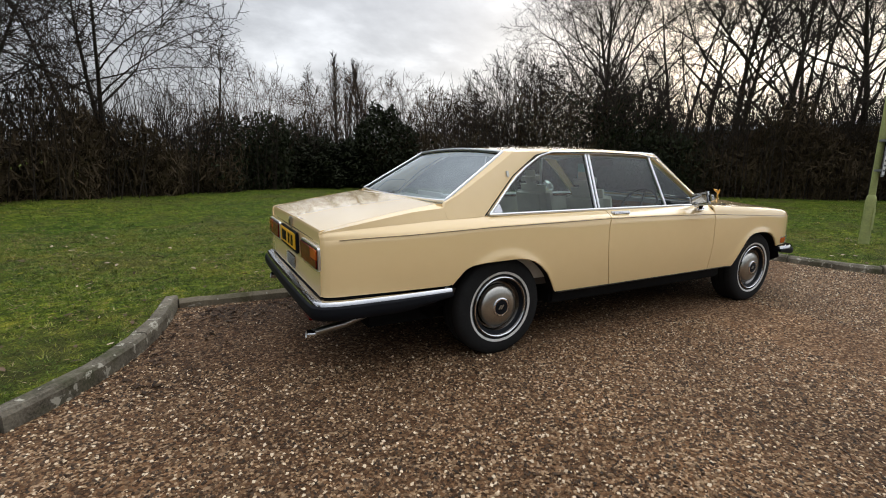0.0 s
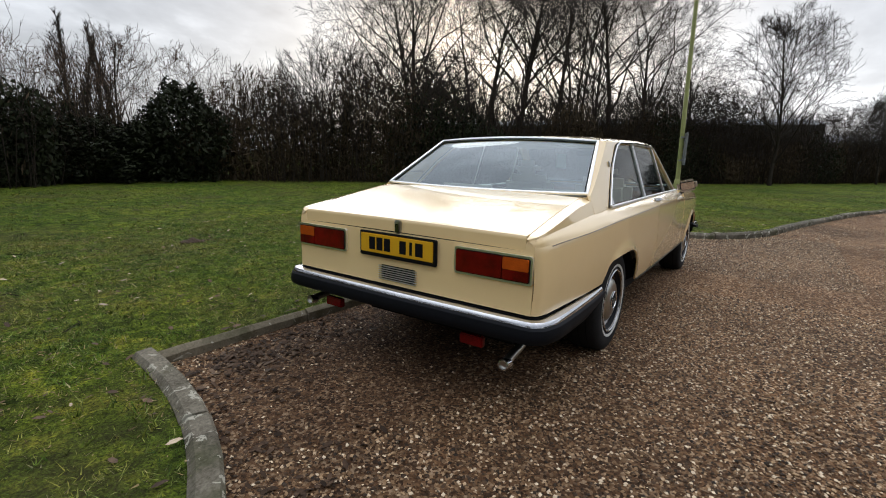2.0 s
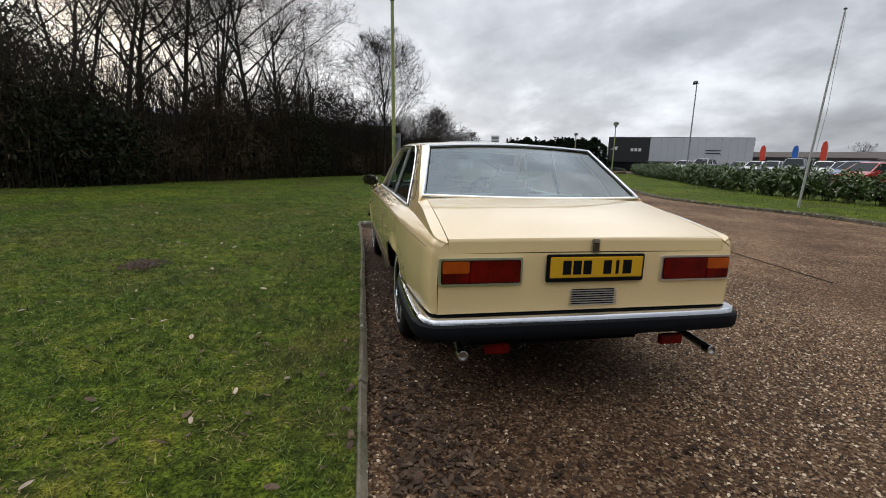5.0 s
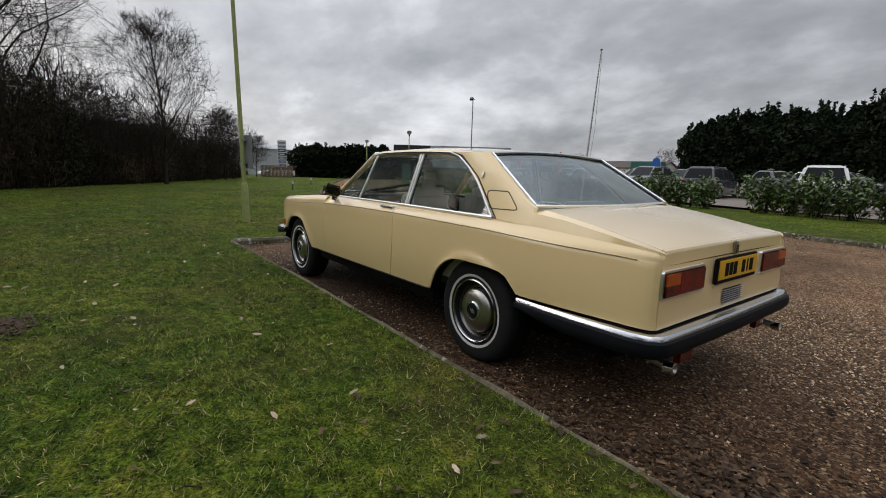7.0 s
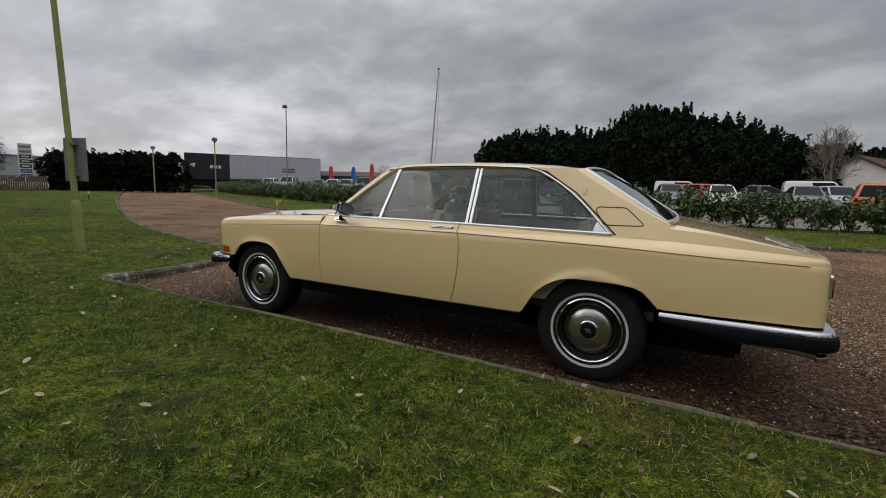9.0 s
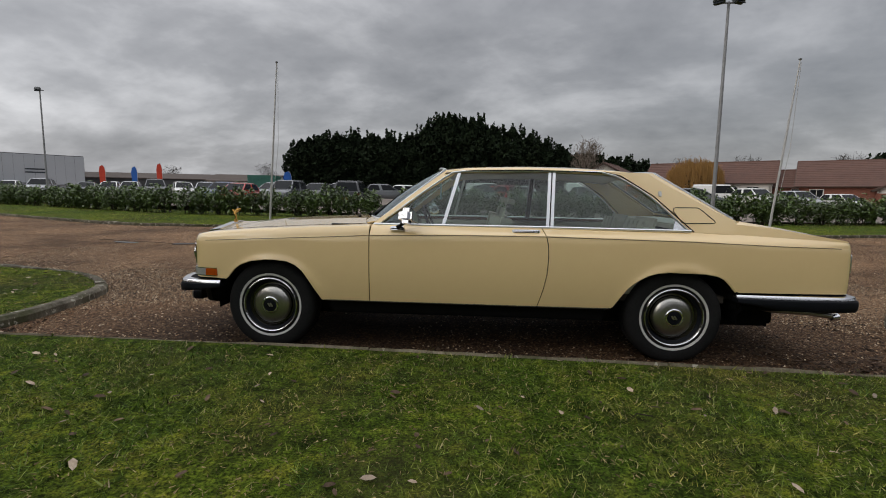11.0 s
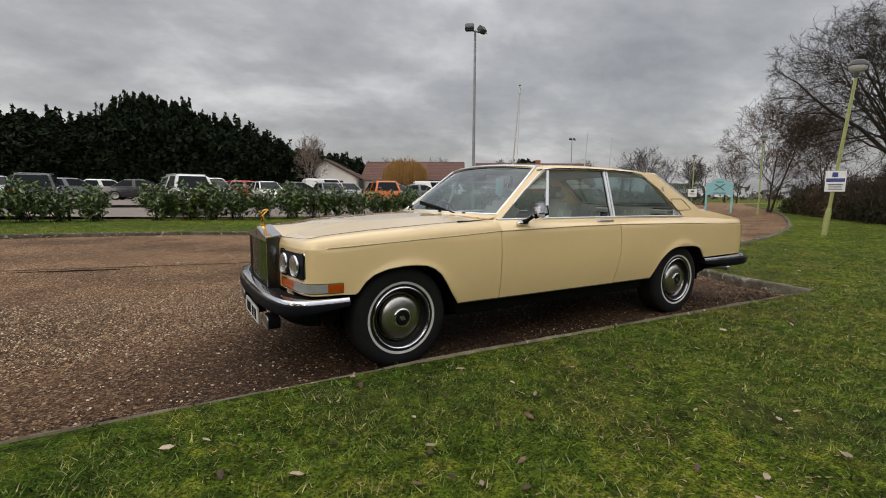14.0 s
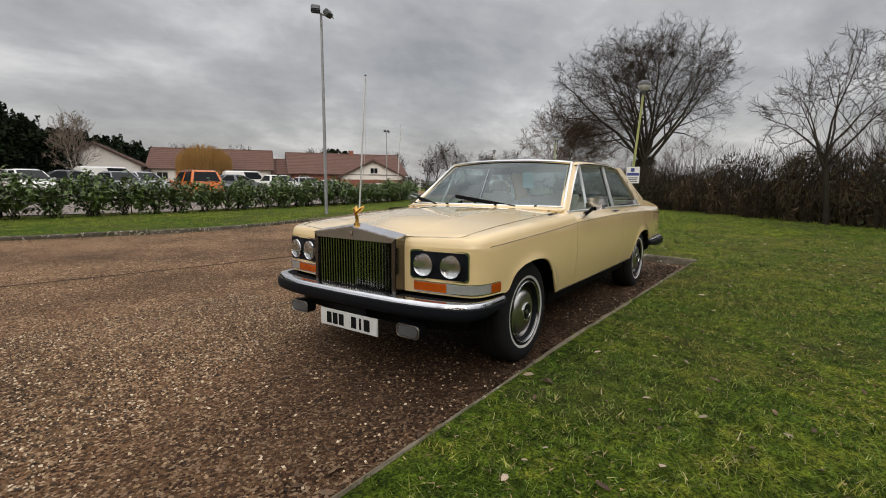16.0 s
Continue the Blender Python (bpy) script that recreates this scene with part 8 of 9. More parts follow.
def fill_car_park():
    colours = {"white": (0.72, 0.72, 0.70), "silver": (0.42, 0.43, 0.45), "grey": (0.13, 0.14, 0.15), "black": (0.016, 0.017, 0.02), "red": (0.42, 0.025, 0.012), "orange": (0.62, 0.14, 0.012), "blue": (0.03, 0.06, 0.15), "maroon": (0.10, 0.018, 0.02)}
    for k, c in colours.items():
        plain("car_" + k, c, tuple(v * 0.93 for v in c), rough=0.25, coat=0.8, metal=0.15 if k in ("silver", "grey") else 0.0)
    spots = [
        ("suv", "white", 2.1, -22.2, -78), ("suv", "black", 8.0, -25.6, -86), ("hatch", "silver", 11.6, -34.7, 95), ("suv", "grey", 14.1, -29.7, 90), ("hatch", "black", 12.7, -32.3, 85), ("hatch", "red", 17.4, -29.0, 92), ("hatch", "silver", 16.4, -32.6, 80),
        ("hatch", "grey", 8.2, -37.3, 200), ("saloon", "black", 4.1, -35.8, 170), ("hatch", "white", 6.3, -39.5, 185), ("saloon", "grey", -0.4, -34.4, 100),
        ("van", "white", -0.9, -42.0, 180), ("hatch", "red", -2.9, -35.6, 190), ("hatch", "red", -1.9, -38.4, 170), ("hatch", "white", -3.5, -31.6, 95), ("saloon", "black", -6.1, -33.2, 175), ("van", "white", -9.6, -37.4, 178), ("hatch", "grey", -7.9, -31.4, 90), ("suv", "orange", -9.6, -25.6, -100), ("hatch", "silver", -9.6, -32.4, 100), ("hatch", "grey", -13.4, -31.6, 110),
        ("saloon", "grey", -16.3, -32.4, 170), ("van", "white", -20.4, -37.4, 160), ("hatch", "white", -21.6, -34.2, 100), ("hatch", "silver", -26.0, -36.0, 90), ("hatch", "white", -30.2, -37.0, 95), ("hatch", "white", -36.6, -36.0, 100), ("saloon", "silver", -24.2, -40.2, 165),
        ("hatch", "blue", 20.2, -31.8, 95), ("saloon", "silver", 23.5, -35.0, 120), ("hatch", "white", 27.0, -37.2, 130), ("suv", "black", 29.8, -37.4, 125), ("hatch", "silver", 33.0, -38.4, 120), ("hatch", "white", 36.4, -40.0, 118), ("saloon", "grey", 40.2, -41.6, 125), ("suv", "silver", 43.8, -40.0, 120), ("hatch", "white", 47.6, -40.4, 122), ("hatch", "red", 72.0, -26.0, 100), ("saloon", "white", 58.2, -18.0, 90),
    ]
    made = {}
    words = {"hatch": "small hatchback", "suv": "tall estate car", "saloon": "saloon car", "van": "small van"}
    for kind, col, x, y, turn in spots:
        key = (kind, col)
        if key not in made:
            made[key] = parked_car(kind, "car_" + col, f"{col} {words[kind]} standing in the car park")
        z = max(0.0, park_height(x, y)) if y < -20.5 and x < 50 else 0.0
        c = copy_thing(made[key], pose(x, y, z, 0, 0, turn))
        c["group"] = "cars in the car park"
    for ob in made.values():
        drop(ob)


def window_on(parent, centre, w, h, facing, bars=True):
    """A framed window set 3 cm proud of a wall; facing is the wall's outward turn in degrees."""
    win = thing("window", centre, turn=facing)
    win.parent = parent
    boxed("frame", (0, 0.02, 0), (w + 0.14, 0.06, h + 0.14), "render_white" if bars else "dark_wood", win, 0.01)
    n = 2 if w > 0.9 else 1
    for k in range(n):
        boxed("pane", ((k - (n - 1) / 2) * w / n, 0.055, 0), (w / n - 0.06, 0.012, h - 0.04), "far_glass", win, 0.0)
    boxed("sill", (0, 0.06, -h / 2 - 0.08), (w + 0.24, 0.14, 0.05), "render_white", win, 0.01)


def house(name, x, y, turn, length, width, eave, ridge, wall, label, windows=(), gables=True, band=0.9, chimney=False, z0=0.5):
    """A gabled block: long side along its own x."""
    hs = thing(name, (x, y, z0), label, "building", turn=turn)
    l, w = length / 2, width / 2
    slab("wall", [(-l, -w, -0.75), (l, -w, -0.75), (l, -w, eave), (-l, -w, eave)], (0, 0.3, 0), wall, hs)
    slab("wall", [(-l, w, -0.75), (l, w, -0.75), (l, w, eave), (-l, w, eave)], (0, -0.3, 0), wall, hs)
    for s in (1, -1):
        slab("gable_wall", [(s * l, -w, -0.75), (s * l, w, -0.75), (s * l, w, eave), (s * l, 0, ridge - 0.15), (s * l, -w, eave)], (-s * 0.3, 0, 0), wall, hs)
    over = 0.45
    slope = (ridge - eave) / w
    for s in (1, -1):
        edge = (-l - over, s * (w + over), eave - over * slope)
        bm = bmesh.new()
        prism(bm, [edge, (l + over, s * (w + over), eave - over * slope), (l + over, 0, ridge), (-l - over, 0, ridge)], (0, 0, 0.12))
        roof = part("roof", bm, "roof_tile", hs)
        n = max(3, int(math.hypot(w + over, ridge - eave) / 0.5))
        for k in range(1, n):
            q = k / n
            yy, zz = s * (w + over) * (1 - q), (eave - over * slope) + (ridge - eave + over * slope) * q + 0.12
            boxed("tile_course", (0, yy, zz), (length + 2 * over, 0.06, 0.035), "roof_tile", roof, 0.0)
        boxed("gutter", (0, s * (w + over + 0.04), eave - over * slope + 0.02), (length + 2 * over, 0.12, 0.10), "dark_wood", hs, 0.02)
    tube("ridge_cap", [(-l - over, 0, ridge + 0.10), (l + over, 0, ridge + 0.10)], 0.11, "roof_tile", hs, 8)
    for s in (1, -1):
        for t in (1, -1):
            slab("barge_board", [(s * (l + over), 0, ridge + 0.06), (s * (l + over), t * (w + over), eave - over * slope + 0.06), (s * (l + over), t * (w + over), eave - over * slope - 0.16), (s * (l + over), 0, ridge - 0.18)], (s * 0.05, 0, 0), "dark_wood", hs)
    if band:
        boxed("brick_base", (0, -w - 0.02, band / 2 - 0.375), (length, 0.10, band + 0.75), "brick", hs)
        boxed("brick_base", (0, w + 0.02, band / 2 - 0.375), (length, 0.10, band + 0.75), "brick", hs)
        for s in (1, -1):
            boxed("brick_base", (s * (l + 0.02), 0, band / 2 - 0.375), (0.10, width, band + 0.75), "brick", hs)
    for kind, u, v, ww, hh in windows:
        if kind == "front":
            window_on(hs, (u, w + 0.0, v), ww, hh, 0)
        elif kind == "end":
            window_on(hs, (l + 0.0, u, v), ww, hh, -90)
        else:
            window_on(hs, (-l - 0.0, u, v), ww, hh, 90)
    if chimney:
        boxed("chimney", (-l * 0.15, 0.0, ridge + 0.2), (0.7, 0.7, 1.0), "brick", hs, 0.03)
    return hs


def build_lodge():
    # local +y of each block faces the drive
    turn = -33.5
    house("white_house", -22.0, -73.5, 56.5 + 5, 16, 9.5, 3.2, 5.7, "render_white", "white rendered house with a brown tiled roof", [("end", -1.6, 2.1, 1.0, 1.0), ("end", 2.2, 2.2, 0.9, 0.9)], band=1.1)
    house("lodge_wing", -32.6, -65.2, turn, 15, 9, 3.0, 5.7, "render_white", "low white wing with brown tiled roof and dark windows", [("front", x, 1.9, 1.3, 0.9) for x in (-5.5, -3.2, -0.9, 1.4, 3.7, 6.0)] + [("end", 0.0, 1.9, 1.1, 1.0)], band=1.0)
    house("lodge_link", -41.2, -59.6, turn, 8, 7, 2.5, 4.5, "brick", "brick link block with a brown tiled roof", [("front", 0.0, 1.5, 1.6, 1.2)], band=0.0)
    house("lodge", -47.8, -54.7, turn, 16.5, 12, 2.5, 5.5, "brick", "brick lodge under a broad brown tiled roof", [("front", 6.6, 1.4, 1.2, 1.2), ("front", -6.6, 1.4, 1.4, 1.2)], band=0.0, chimney=True)
    house("porch_wing", -48.6, -50.0, turn + 90, 6, 9.4, 2.1, 4.4, "render_white", "gabled white porch with brick piers below", [("end", 0.2, 2.9, 1.1, 0.8), ("end", -2.2, 1.0, 1.8, 1.2), ("end", 2.2, 1.0, 1.8, 1.2)], band=1.6)


def build_dealership():
    d = thing("dealership", (58.6, -47.6, 0.4), "flat-roofed car showroom, black and pale grey cladding", "building", turn=math.degrees(math.atan2(-15.1, -12.1)))
    # its own x runs along the front, +y faces the drive's far side
    L = 19.6
    for x0, x1, mat_name in ((-L / 2, -L / 2 + 6.1, "clad_black"), (-L / 2 + 6.1, L / 2, "clad_grey")):
        boxed("front_wall", ((x0 + x1) / 2, -0.15, 3.3), (x1 - x0 - 0.02, 0.3, 3.7), mat_name, d, 0.01)
        boxed("lower_wall", ((x0 + x1) / 2, 0.1, 0.7), (x1 - x0 - 0.02, 0.3, 1.5), "far_glass" if mat_name == "clad_black" else "clad_grey", d, 0.01)
    for k in range(14):
        x = -L / 2 + 6.6 + k
        boxed("panel_joint", (x, -0.305, 3.3), (0.014, 0.012, 3.6), "clad_dark", d, 0.0)
    boxed("roof", (0, 8.0, 5.1), (L, 16, 0.3), "clad_dark", d, 0.02)
    boxed("side_wall", (-L / 2 + 0.15, 8, 2.5), (0.3, 15.6, 5.0), "clad_black", d, 0.01)
    boxed("side_wall", (L / 2 - 0.15, 8, 2.5), (0.3, 15.6, 5.0), "clad_grey", d, 0.01)
    boxed("canopy", (-L / 2 + 10.5, -0.8, 1.5), (9, 1.4, 0.25), "clad_dark", d, 0.02)
    for k in range(5):
        boxed("shop_window", (-L / 2 + 6.9 + 1.8 * k, -0.32, 0.75), (1.6, 0.04, 1.3), "far_glass", d, 0.0)
    for k in range(3):
        boxed("pale_mark", (-L / 2 + 3.6 + 0.55 * k, -0.33, 3.3), (0.40, 0.04, 0.45), "sign_white", d, 0.01)
    slab("pale_swoosh", [(-L / 2 + 0.3, -0.34, 3.2), (-L / 2 + 1.1, -0.34, 3.75), (-L / 2 + 1.5, -0.34, 3.75), (-L / 2 + 1.3, -0.34, 3.2), (-L / 2 + 1.1, -0.34, 3.2), (-L / 2 + 1.1, -0.34, 3.5)], (0, -0.03, 0), "sign_white", d)
    for k in range(2):
        boxed("dark_bar", (L / 2 - 5.0, -0.33, 3.35 - 0.4 * k), (1.9, 0.03, 0.16), "sign_ink", d, 0.0)


def flat_shed(name, x, y, turn, l, w, h, wall, roof, label, z0=0.0):
    s = thing(name, (x, y, z0), label, "building", turn=turn)
    boxed("wall", (0, 0, h / 2), (l, w, h), wall, s, 0.02)
    slab("roof", [(-l / 2 - 0.2, -w / 2 - 0.2, h), (l / 2 + 0.2, -w / 2 - 0.2, h), (l / 2 + 0.2, 0, h + 0.9), (-l / 2 - 0.2, 0, h + 0.9)], (0, 0, 0.1), roof, s)
    slab("roof", [(-l / 2 - 0.2, w / 2 + 0.2, h), (l / 2 + 0.2, w / 2 + 0.2, h), (l / 2 + 0.2, 0, h + 0.9), (-l / 2 - 0.2, 0, h + 0.9)], (0, 0, 0.1), roof, s)
    for e in (1, -1):
        slab("gable_end", [(e * l / 2, -w / 2, h), (e * l / 2, w / 2, h), (e * l / 2, 0, h + 0.88)], (-e * 0.1, 0, 0), wall, s)
    boxed("fascia", (0, -w / 2 - 0.22, h + 0.02), (l + 0.4, 0.08, 0.28), "clad_grey", s, 0.01)
    n = int(l / 4)
    for k in range(n):
        boxed("dark_opening", (-l / 2 + (k + 0.5) * l / n, -w / 2 - 0.03, 1.2), (l / n * 0.6, 0.06, 1.5), "far_glass", s, 0.0)
    return s


def build_sheds():
    flat_shed("warehouse", 49.0, 17.5, 102, 42, 14, 4.6, "clad_dark", "clad_grey", "long dark warehouse glimpsed through the trees")
    flat_shed("workshop", 76, -13.5, 100, 22, 12, 4.0, "clad_grey", "clad_grey", "grey metal workshop beyond the drive")
    flat_shed("low_store", 50.0, -66.5, 18, 34, 10, 2.6, "clad_dark", "clad_brown", "long low dark building beyond the cars", 0.4)
    flat_shed("cottage", 29.5, -55.0, 10, 8, 7, 2.0, "render_white", "clad_brown", "small brown-roofed building behind the cars", 0.5)
    c = thing("container", (25.0, -49.5, 0.2), "green steel container behind parked cars", "container", turn=12)
    boxed("shell", (0, 0, 1.75), (3.2, 2.4, 2.5), "container_green", c, 0.03)
    for k in range(10):
        boxed("rib", (-1.45 + 0.32 * k, 1.22, 1.75), (0.10, 0.05, 2.3), "container_green", c, 0.01)
    f = thing("timber_fence", (0, 0, 0), "weathered vertical board fence by the drive", "fence")
    a, b = Vector((55.2, -15.2, 0)), Vector((53.4, -18.4, 0))
    n = 24
    for k in range(n):
        p = a.lerp(b, k / (n - 1))
        boxed("board", (p.x, p.y, 0.75), (0.13, 0.03, 1.5), "timber", f, 0.005, Matrix.Rotation(math.atan2(b.y - a.y, b.x - a.x), 4, "Z"))


def lamp_post(name, x, y, h, label, stub=True, size=1.0, z0=0.05, thick=1.0, lean=(0, 0)):
    p = thing(name, (x, y, z0), label, "lamp post", "lamp posts")
    p.matrix_basis = pose(x, y, z0, *lean, 0)
    if stub:
        lathe("base", [(0.0, -0.1), (0.072, -0.1), (0.072, 0.72), (0.062, 0.79), (0.046, 0.82), (0.0, 0.82)], "green_post", p, 20)
        boxed("access_door", (0.0, -0.068, 0.42), (0.09, 0.014, 0.36), "green_post", p, 0.005)
    tube("pole", [(0, 0, 0.0), (0, 0, h * 0.5), (0, 0, h - 0.18)], [0.048 * thick, 0.044 * thick, 0.038 * thick], "green_post", p, 14)
    lathe("collar", [(0.045, h - 0.24), (0.06, h - 0.2), (0.075, h - 0.10), (0.045, h - 0.08)], "lamp_dome", p, 20)
    lathe("bowl", [(0.06, h - 0.10), (0.15 * size, h - 0.06), (0.205 * size, h + 0.03), (0.21 * size, h + 0.08)], "lamp_bowl", p, 24, "clear lamp bowl")
    lathe("dome", [(0.215 * size, h + 0.07), (0.235 * size, h + 0.085), (0.205 * size, h + 0.17), (0.12 * size, h + 0.235), (0.0, h + 0.255)], "lamp_dome", p, 24, "dark domed cap")
    return p


def bars(parent, y, rows, x0, w, mat_name, depth):
    for z, share, h in rows:
        boxed("text_bar", (x0, y, z), (w * share, depth, h), mat_name, parent, 0.0)


def build_posts():
    lamp_post("lamp_post", 6.62, 0.06, 5.0, "mossy green steel lamp post with a stout base on the lawn", z0=0.09, lean=(-1.0, 2.0))
    board = thing("notice_board", (6.68, 0.08, 1.55), "white notice on the drive side of the lamp post, grey behind", "sign", turn=14.5)
    boxed("board_back", (0.0, -0.075, 0.0), (0.46, 0.012, 0.68), "grey_post", board, 0.004)
    boxed("notice_face", (0.0, -0.083, 0.17), (0.42, 0.006, 0.28), "sign_white", board, 0.002)
    boxed("notice_face", (0.0, -0.083, -0.16), (0.42, 0.006, 0.30), "sign_white", board, 0.002)
    bars(board, -0.0875, ((0.25, 0.7, 0.05), (0.15, 0.5, 0.04), (-0.08, 0.8, 0.03), (-0.16, 0.7, 0.03), (-0.24, 0.75, 0.03)), 0.0, 0.4, "sign_ink", 0.004)
    for z in (0.24, -0.24):
        boxed("clamp", (0, -0.02, z), (0.16, 0.11, 0.035), "grey_post", board, 0.005)
    lamp_post("lamp_post", -13.36, -2.3, 4.62, "mossy green steel lamp post carrying a parking notice", lean=(-3.6, -3.2))
    board = thing("parking_notice", (-13.44, -2.20, 1.62), "white parking notice with blue band on a lamp post", "sign", turn=122)
    boxed("board_back", (0, -0.075, 0), (0.46, 0.012, 0.58), "sign_white", board, 0.004)
    boxed("blue_band", (0, -0.083, 0.03), (0.42, 0.005, 0.10), "sign_blue", board, 0.002)
    boxed("blue_square", (-0.02, -0.083, 0.18), (0.13, 0.005, 0.13), "sign_blue", board, 0.002)
    bars(board, -0.083, ((-0.10, 0.8, 0.03), (-0.16, 0.7, 0.025), (-0.22, 0.75, 0.025)), 0.0, 0.42, "sign_ink", 0.004)
    lamp_post("lamp_post", -28.8, -11.5, 4.6, "mossy green lamp post by the drive", False)
    lamp_post("lamp_post", -45.2, -25.9, 5.2, "green lamp post with a white notice", False)
    n = thing("small_notice", (-45.1, -25.8, 1.5), "small white notice on a lamp post", "sign", turn=122)
    boxed("board_back", (0, -0.075, 0), (0.8, 0.012, 0.8), "sign_white", n, 0.004)
    bars(n, -0.083, ((0.18, 0.4, 0.2), (-0.08, 0.7, 0.06), (-0.2, 0.6, 0.05)), 0.0, 0.8, "sign_ink", 0.004)
    lamp_post("lamp_post", -56.0, -37.5, 4.7, "distant green lamp post by clipped bushes", False)
    lamp_post("lamp_post", 32.5, -21.4, 4.6, "slim lamp post with a dark domed head", False, 1.0)
    lamp_post("lamp_post", 49.4, -26.4, 4.7, "slim pale lamp post before a hedge", False, 1.1, thick=1.5)
    sign = thing("club_sign", (-31.6, -15.5, 0.05), "pale teal notice board with arched top on two legs", "sign", turn=117)
    face = [(-0.85, 0, 1.25), (0.85, 0, 1.25), (0.85, 0, 2.1)] + [(0.85 * math.cos(a) * (0.62 if 0.3 < a < 2.84 else 0.72), 0, 2.1 + 0.30 * math.sin(a)) for a in np.linspace(0, math.pi, 9)] + [(-0.85, 0, 2.1)]
    slab("panel", face, (0, 0.06, 0), "sign_teal", sign)
    for s in (1, -1):
        boxed("leg", (s * 0.80, 0.03, 0.7), (0.13, 0.08, 1.5), "sign_teal", sign, 0.01)
    for a in (35, -35):
        boxed("crossed_mark", (0, -0.012, 1.78), (0.75, 0.02, 0.06), "sign_ink", sign, 0.0, Matrix.Rotation(radians(a), 4, "Y"))
    bars(sign, -0.012, ((2.15, 0.35, 0.06), (1.36, 0.6, 0.05)), 0.0, 1.4, "sign_ink", 0.02)
    # floodlight masts
    for x, y, h, n_heads, z0 in ((-8.05, -12.37, 7.55, 2, 0.05), (30.8, -27.4, 8.1, 1, 0.05), (-41.4, -39.6, 7.6, 2, 0.5)):
        m = thing("floodlight_mast", (x, y, z0), "tall grey steel floodlight mast", "floodlight", "floodlights")
        tube("mast", [(0, 0, -0.1), (0, 0, h * 0.5), (0, 0, h)], [0.066, 0.056, 0.042], "grey_post", m, 14)
        tube("cross_arm", [(-0.28, 0, h - 0.03), (0.28, 0, h - 0.03)], 0.03, "grey_post", m, 8)
        for k in range(n_heads):
            sx = (-0.22, 0.26)[k] if n_heads > 1 else 0.1
            hd = thing("flood_head", (sx, 0.0, h + 0.02), turn=(200, 140)[k])
            hd.parent = m
            boxed("housing", (0, -0.10, 0.02), (0.34, 0.22, 0.26), "lamp_dome", hd, 0.03, Matrix.Rotation(radians(-35), 4, "X"))
            boxed("glass", (0, -0.20, -0.05), (0.29, 0.02, 0.22), "far_glass", hd, 0.005, Matrix.Rotation(radians(-35), 4, "X"))
    # flagpoles, a little out of plumb
    for top, foot, r in (((7.72, -13.7, 6.15), (8.15, -13.7, 0.05), 0.032), ((-10.6, -12.64, 5.85), (-10.1, -12.64, 0.05), 0.030), ((-43.4, -38.9, 9.0), (-42.6, -38.9, 0.5), 0.05), ((-45.6, -37.0, 8.2), (-45.0, -37.0, 0.5), 0.04)):
        fp = thing("flagpole", foot, "leaning pale flagpole with halyard and no flag", "flagpole", "flagpoles")
        d = Vector(top) - Vector(foot)
        tube("pole", [(0, 0, 0), d * 0.5, d], [r * 1.3, r * 1.1, r * 0.7], "pale_post", fp, 12)
        tube("halyard", [d * 0.985 + Vector((-0.05, 0, 0)), d * 0.5 + Vector((-0.20, 0, 0)), d * 0.2 + Vector((-0.12, 0, 0)), Vector((-0.05, 0, 1.1))], 0.008, "pale_post", fp, 5)
        lathe("truck", [(0.0, 0.06), (0.05, 0.03), (0.05, 0.0), (0.0, -0.02)], "lamp_dome", fp, 12, "", Matrix.Translation(d))
    # feather banners among the cars
    for x, y, mat_name, lab, h in ((44.1, -48.8, "banner_red", "red feather banner on a pole", 3.7), (39.6, -52.5, "banner_red", "red feather banner on a pole", 4.2), (41.7, -50.9, "banner_blue", "blue feather banner on a pole", 3.7), (15.4, -33.9, "banner_blue", "blue feather banner among parked cars", 2.5)):
        bn = thing("feather_banner", (x, y, 0.5), lab, "banner", turn=25)
        tube("pole", [(0, 0, 0), (0, 0, h * 0.8), (0.12, 0, h * 0.97), (0.3, 0, h)], 0.02, "pale_post", bn, 6)
        slab("cloth", [(0.03, 0, 0.7), (0.55, 0, 0.8), (0.66, 0, h * 0.8), (0.55, 0, h * 0.95), (0.28, 0, h), (0.10, 0, h * 0.93), (0.03, 0, h * 0.8)], (0, 0.012, 0), mat_name, bn)
        for k in range(4):
            boxed("text_bar", (0.36, -0.006, 1.1 + 0.35 * k), (0.22, 0.006, 0.2), "sign_white", bn, 0.0)
    # dealers' totem
    tm = thing("totem_sign", (62.7, -20.4, 0.0), "tall white totem sign with dark and blue panels", "sign", turn=math.degrees(math.atan2(20.4, -62.7)) - 90 + 180)
    boxed("body", (0, 0, 2.5), (1.15, 0.25, 5.0), "sign_white", tm, 0.03)
    for k, mat_name in enumerate(("grey_post", "grey_post", "sign_ink", "sign_ink", "sign_ink", "sign_blue", "sign_blue")):
        z = 4.65 - 0.52 * k
        for s in (1, -1):
            boxed("panel", (0, s * 0.13, z), (0.98, 0.02, 0.40 if k > 1 else 0.26), mat_name, tm, 0.01)
            if 1 < k < 5:
                boxed("pale_mark", (0, s * 0.143, z), (0.66, 0.012, 0.14), "sign_white", tm, 0.0)
    for text, z in (("USED", 2.05), ("CARS", 1.53)):
        for s in (1, -1):
            cu = bpy.data.curves.new("lettering", "FONT")
            cu.body, cu.size, cu.align_x, cu.align_y, cu.extrude = text, 0.34, "CENTER", "CENTER", 0.004
            cu.materials.append(M["sign_white"])
            ob = new("lettering", cu)
            ob.parent = tm
            ob.matrix_basis = pose(0, s * 0.146, z, 90, 0, 0 if s < 0 else 180)
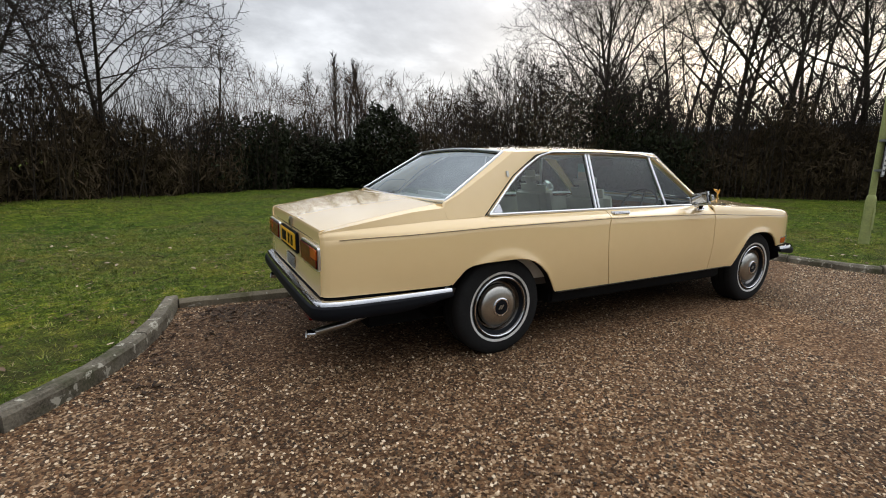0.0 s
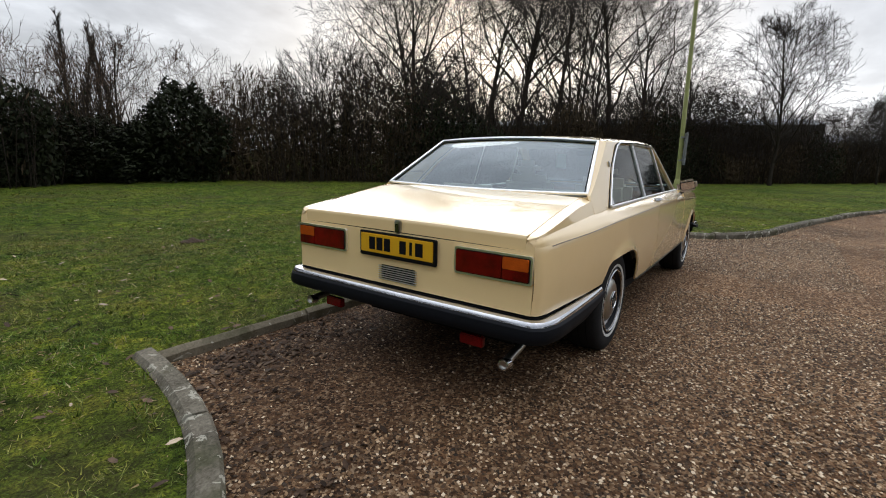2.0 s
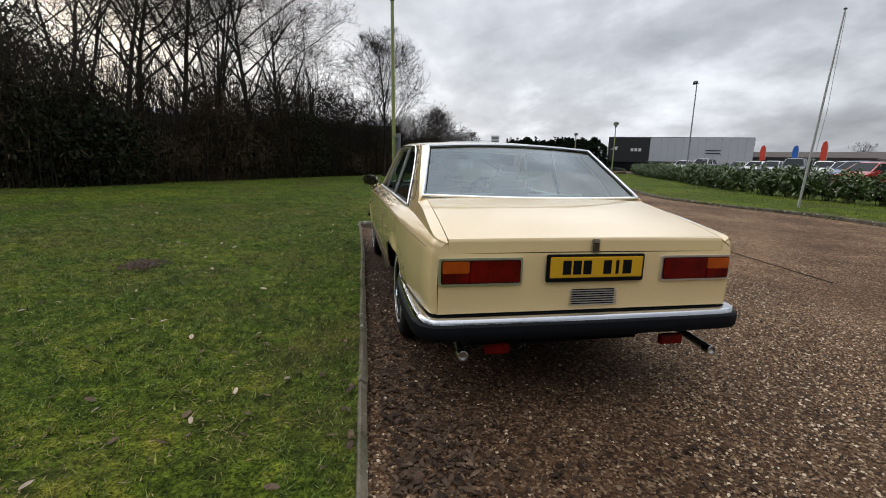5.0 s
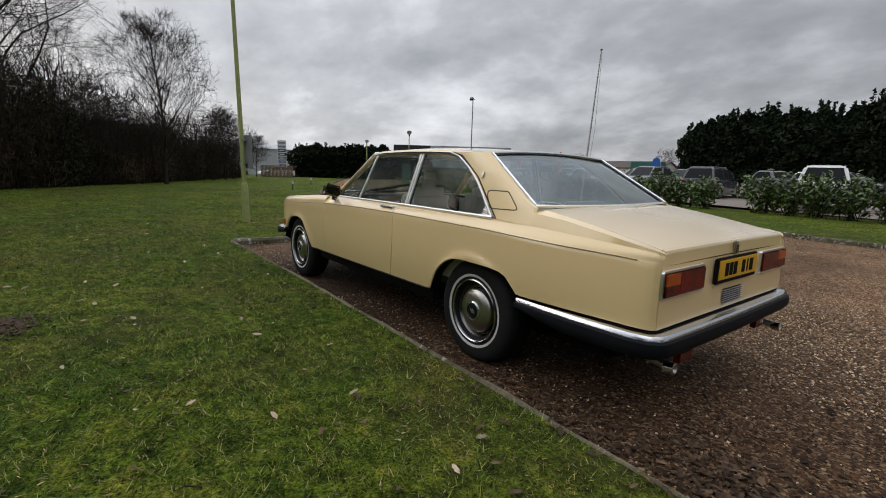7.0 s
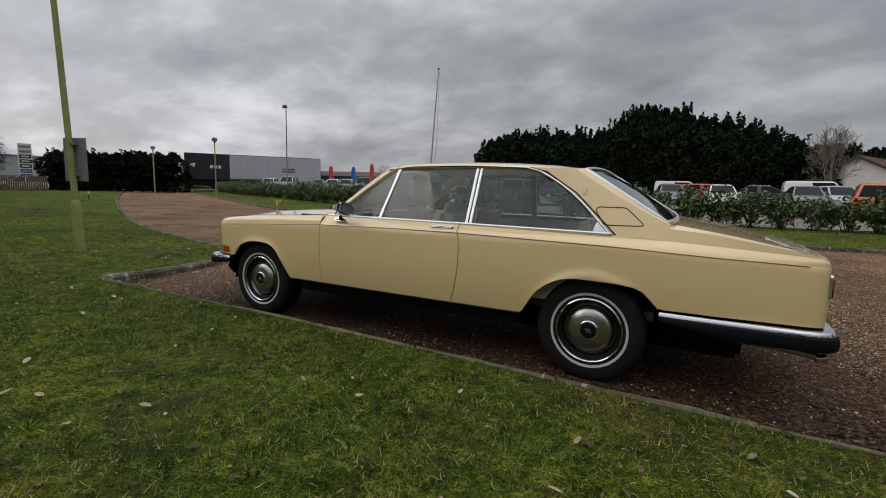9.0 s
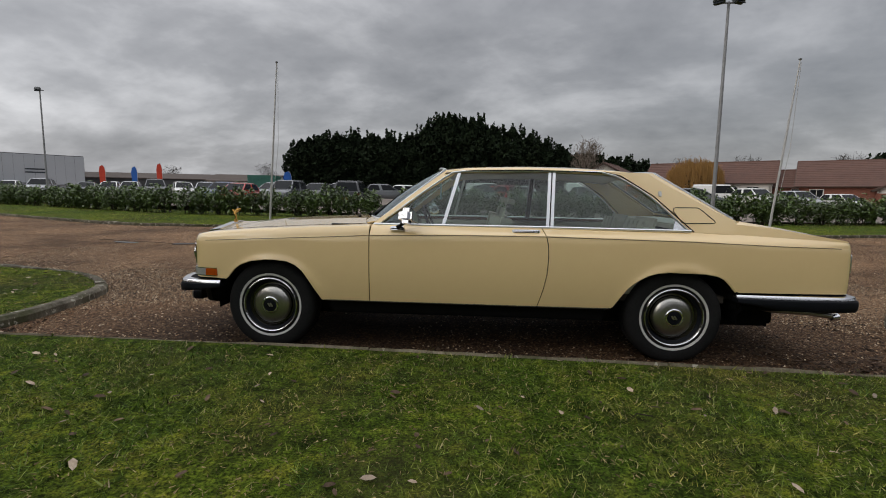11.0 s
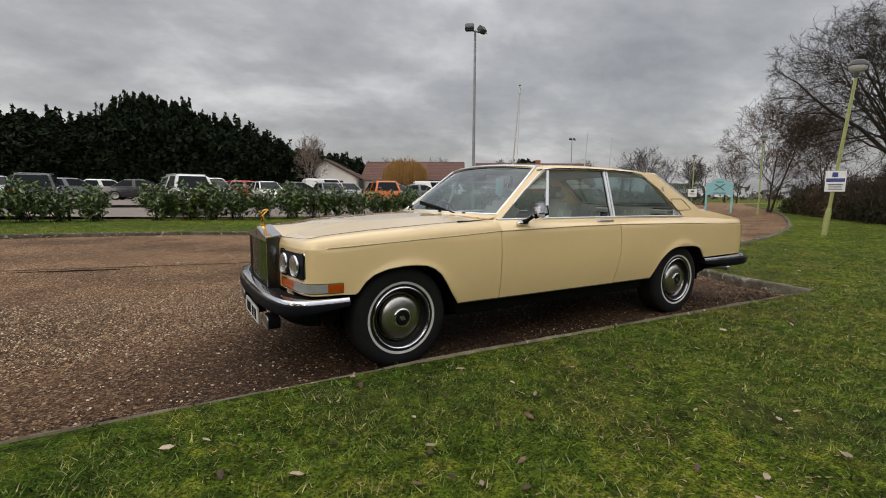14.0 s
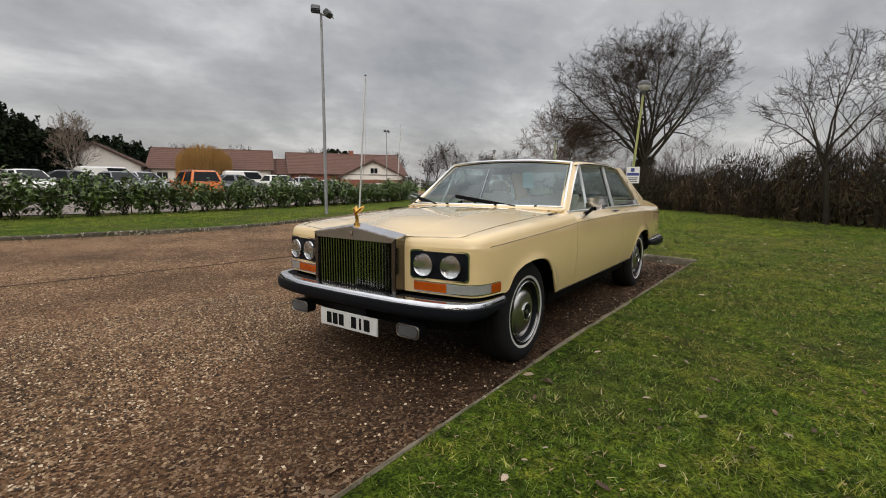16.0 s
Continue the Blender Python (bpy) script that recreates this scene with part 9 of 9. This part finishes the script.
    # low marker posts, and puddles along the seam of the drive
    for x, y in ((21.8, -6.6), (30.4, -11.2)):
        mk = thing("marker_post", (x, y, 0.05), "short white-topped marker post on the lawn", "post", "marker posts")
        tube("post", [(0, 0, -0.05), (0, 0, 0.34)], 0.035, "lamp_dome", mk, 10)
        tube("cap", [(0, 0, 0.34), (0, 0, 0.50)], 0.05, "sign_white", mk, 10)
    rp = random.Random(12)
    for (ax, ay), (bx, by), w in (((6.1, -5.55), (5.1, -5.30), 0.10), ((4.8, -5.22), (3.5, -4.90), 0.06), ((8.5, -6.1), (7.8, -5.95), 0.22)):
        a, b = Vector((ax, ay, 0.004)), Vector((bx, by, 0.004))
        d = (b - a).normalized()
        side = Vector((-d.y, d.x, 0))
        edge = [a.lerp(b, k / 9) + side * w * 0.5 * (0.25 + math.sin(math.pi * k / 9)) * rp.uniform(0.5, 1.1) for k in range(10)]
        edge += [a.lerp(b, k / 9) - side * w * 0.5 * (0.25 + math.sin(math.pi * k / 9)) * rp.uniform(0.5, 1.1) for k in range(9, -1, -1)]
        pool = slab("puddle", edge, (0, 0, 0.009), "puddle", None)
        tagged(pool, "shallow puddle lying along the worn seam of the drive", "puddle", "puddles", kind="structure")
    # the seam across the drive, with a small drain cover on it
    sm = thing("road_seam", (0, 0, 0), "dark worn seam running across the gravel drive", "drive", kind="structure")
    pts = smooth_line([(9.4, -6.62), (7.56, -6.15), (5.46, -5.60), (3.55, -5.14), (1.6, -4.72), (-0.6, -4.35)], 0.3)
    rr = random.Random(5)
    for a, b in zip(pts, pts[1:]):
        d = (b - a).normalized()
        s = Vector((-d.y, d.x, 0)) * rr.uniform(0.004, 0.013)
        slab("seam_crack", [a - s + Vector((0, 0, 0.006)), b - s + Vector((0, 0, 0.006)), b + s + Vector((0, 0, 0.006)), a + s + Vector((0, 0, 0.006))], (0, 0, 0.008), "soil", sm)
    boxed("drain_cover", (6.68, -5.94, 0.016), (0.42, 0.24, 0.016), "clad_dark", sm, 0.004, Matrix.Rotation(0.25, 4, "Z"))
    cable = thing("overhead_cable", (0, 0, 0), "thin overhead cables beyond the trees", "cable")
    for z in (10.6, 11.1):
        tube("wire", [(-60, 58, z + 1.5), (-20, 70, z), (20, 80, z - 0.4), (70, 90, z + 0.8)], 0.03, "lamp_dome", cable, 4)


build_lodge()
build_dealership()
build_sheds()
fill_car_park()
build_posts()
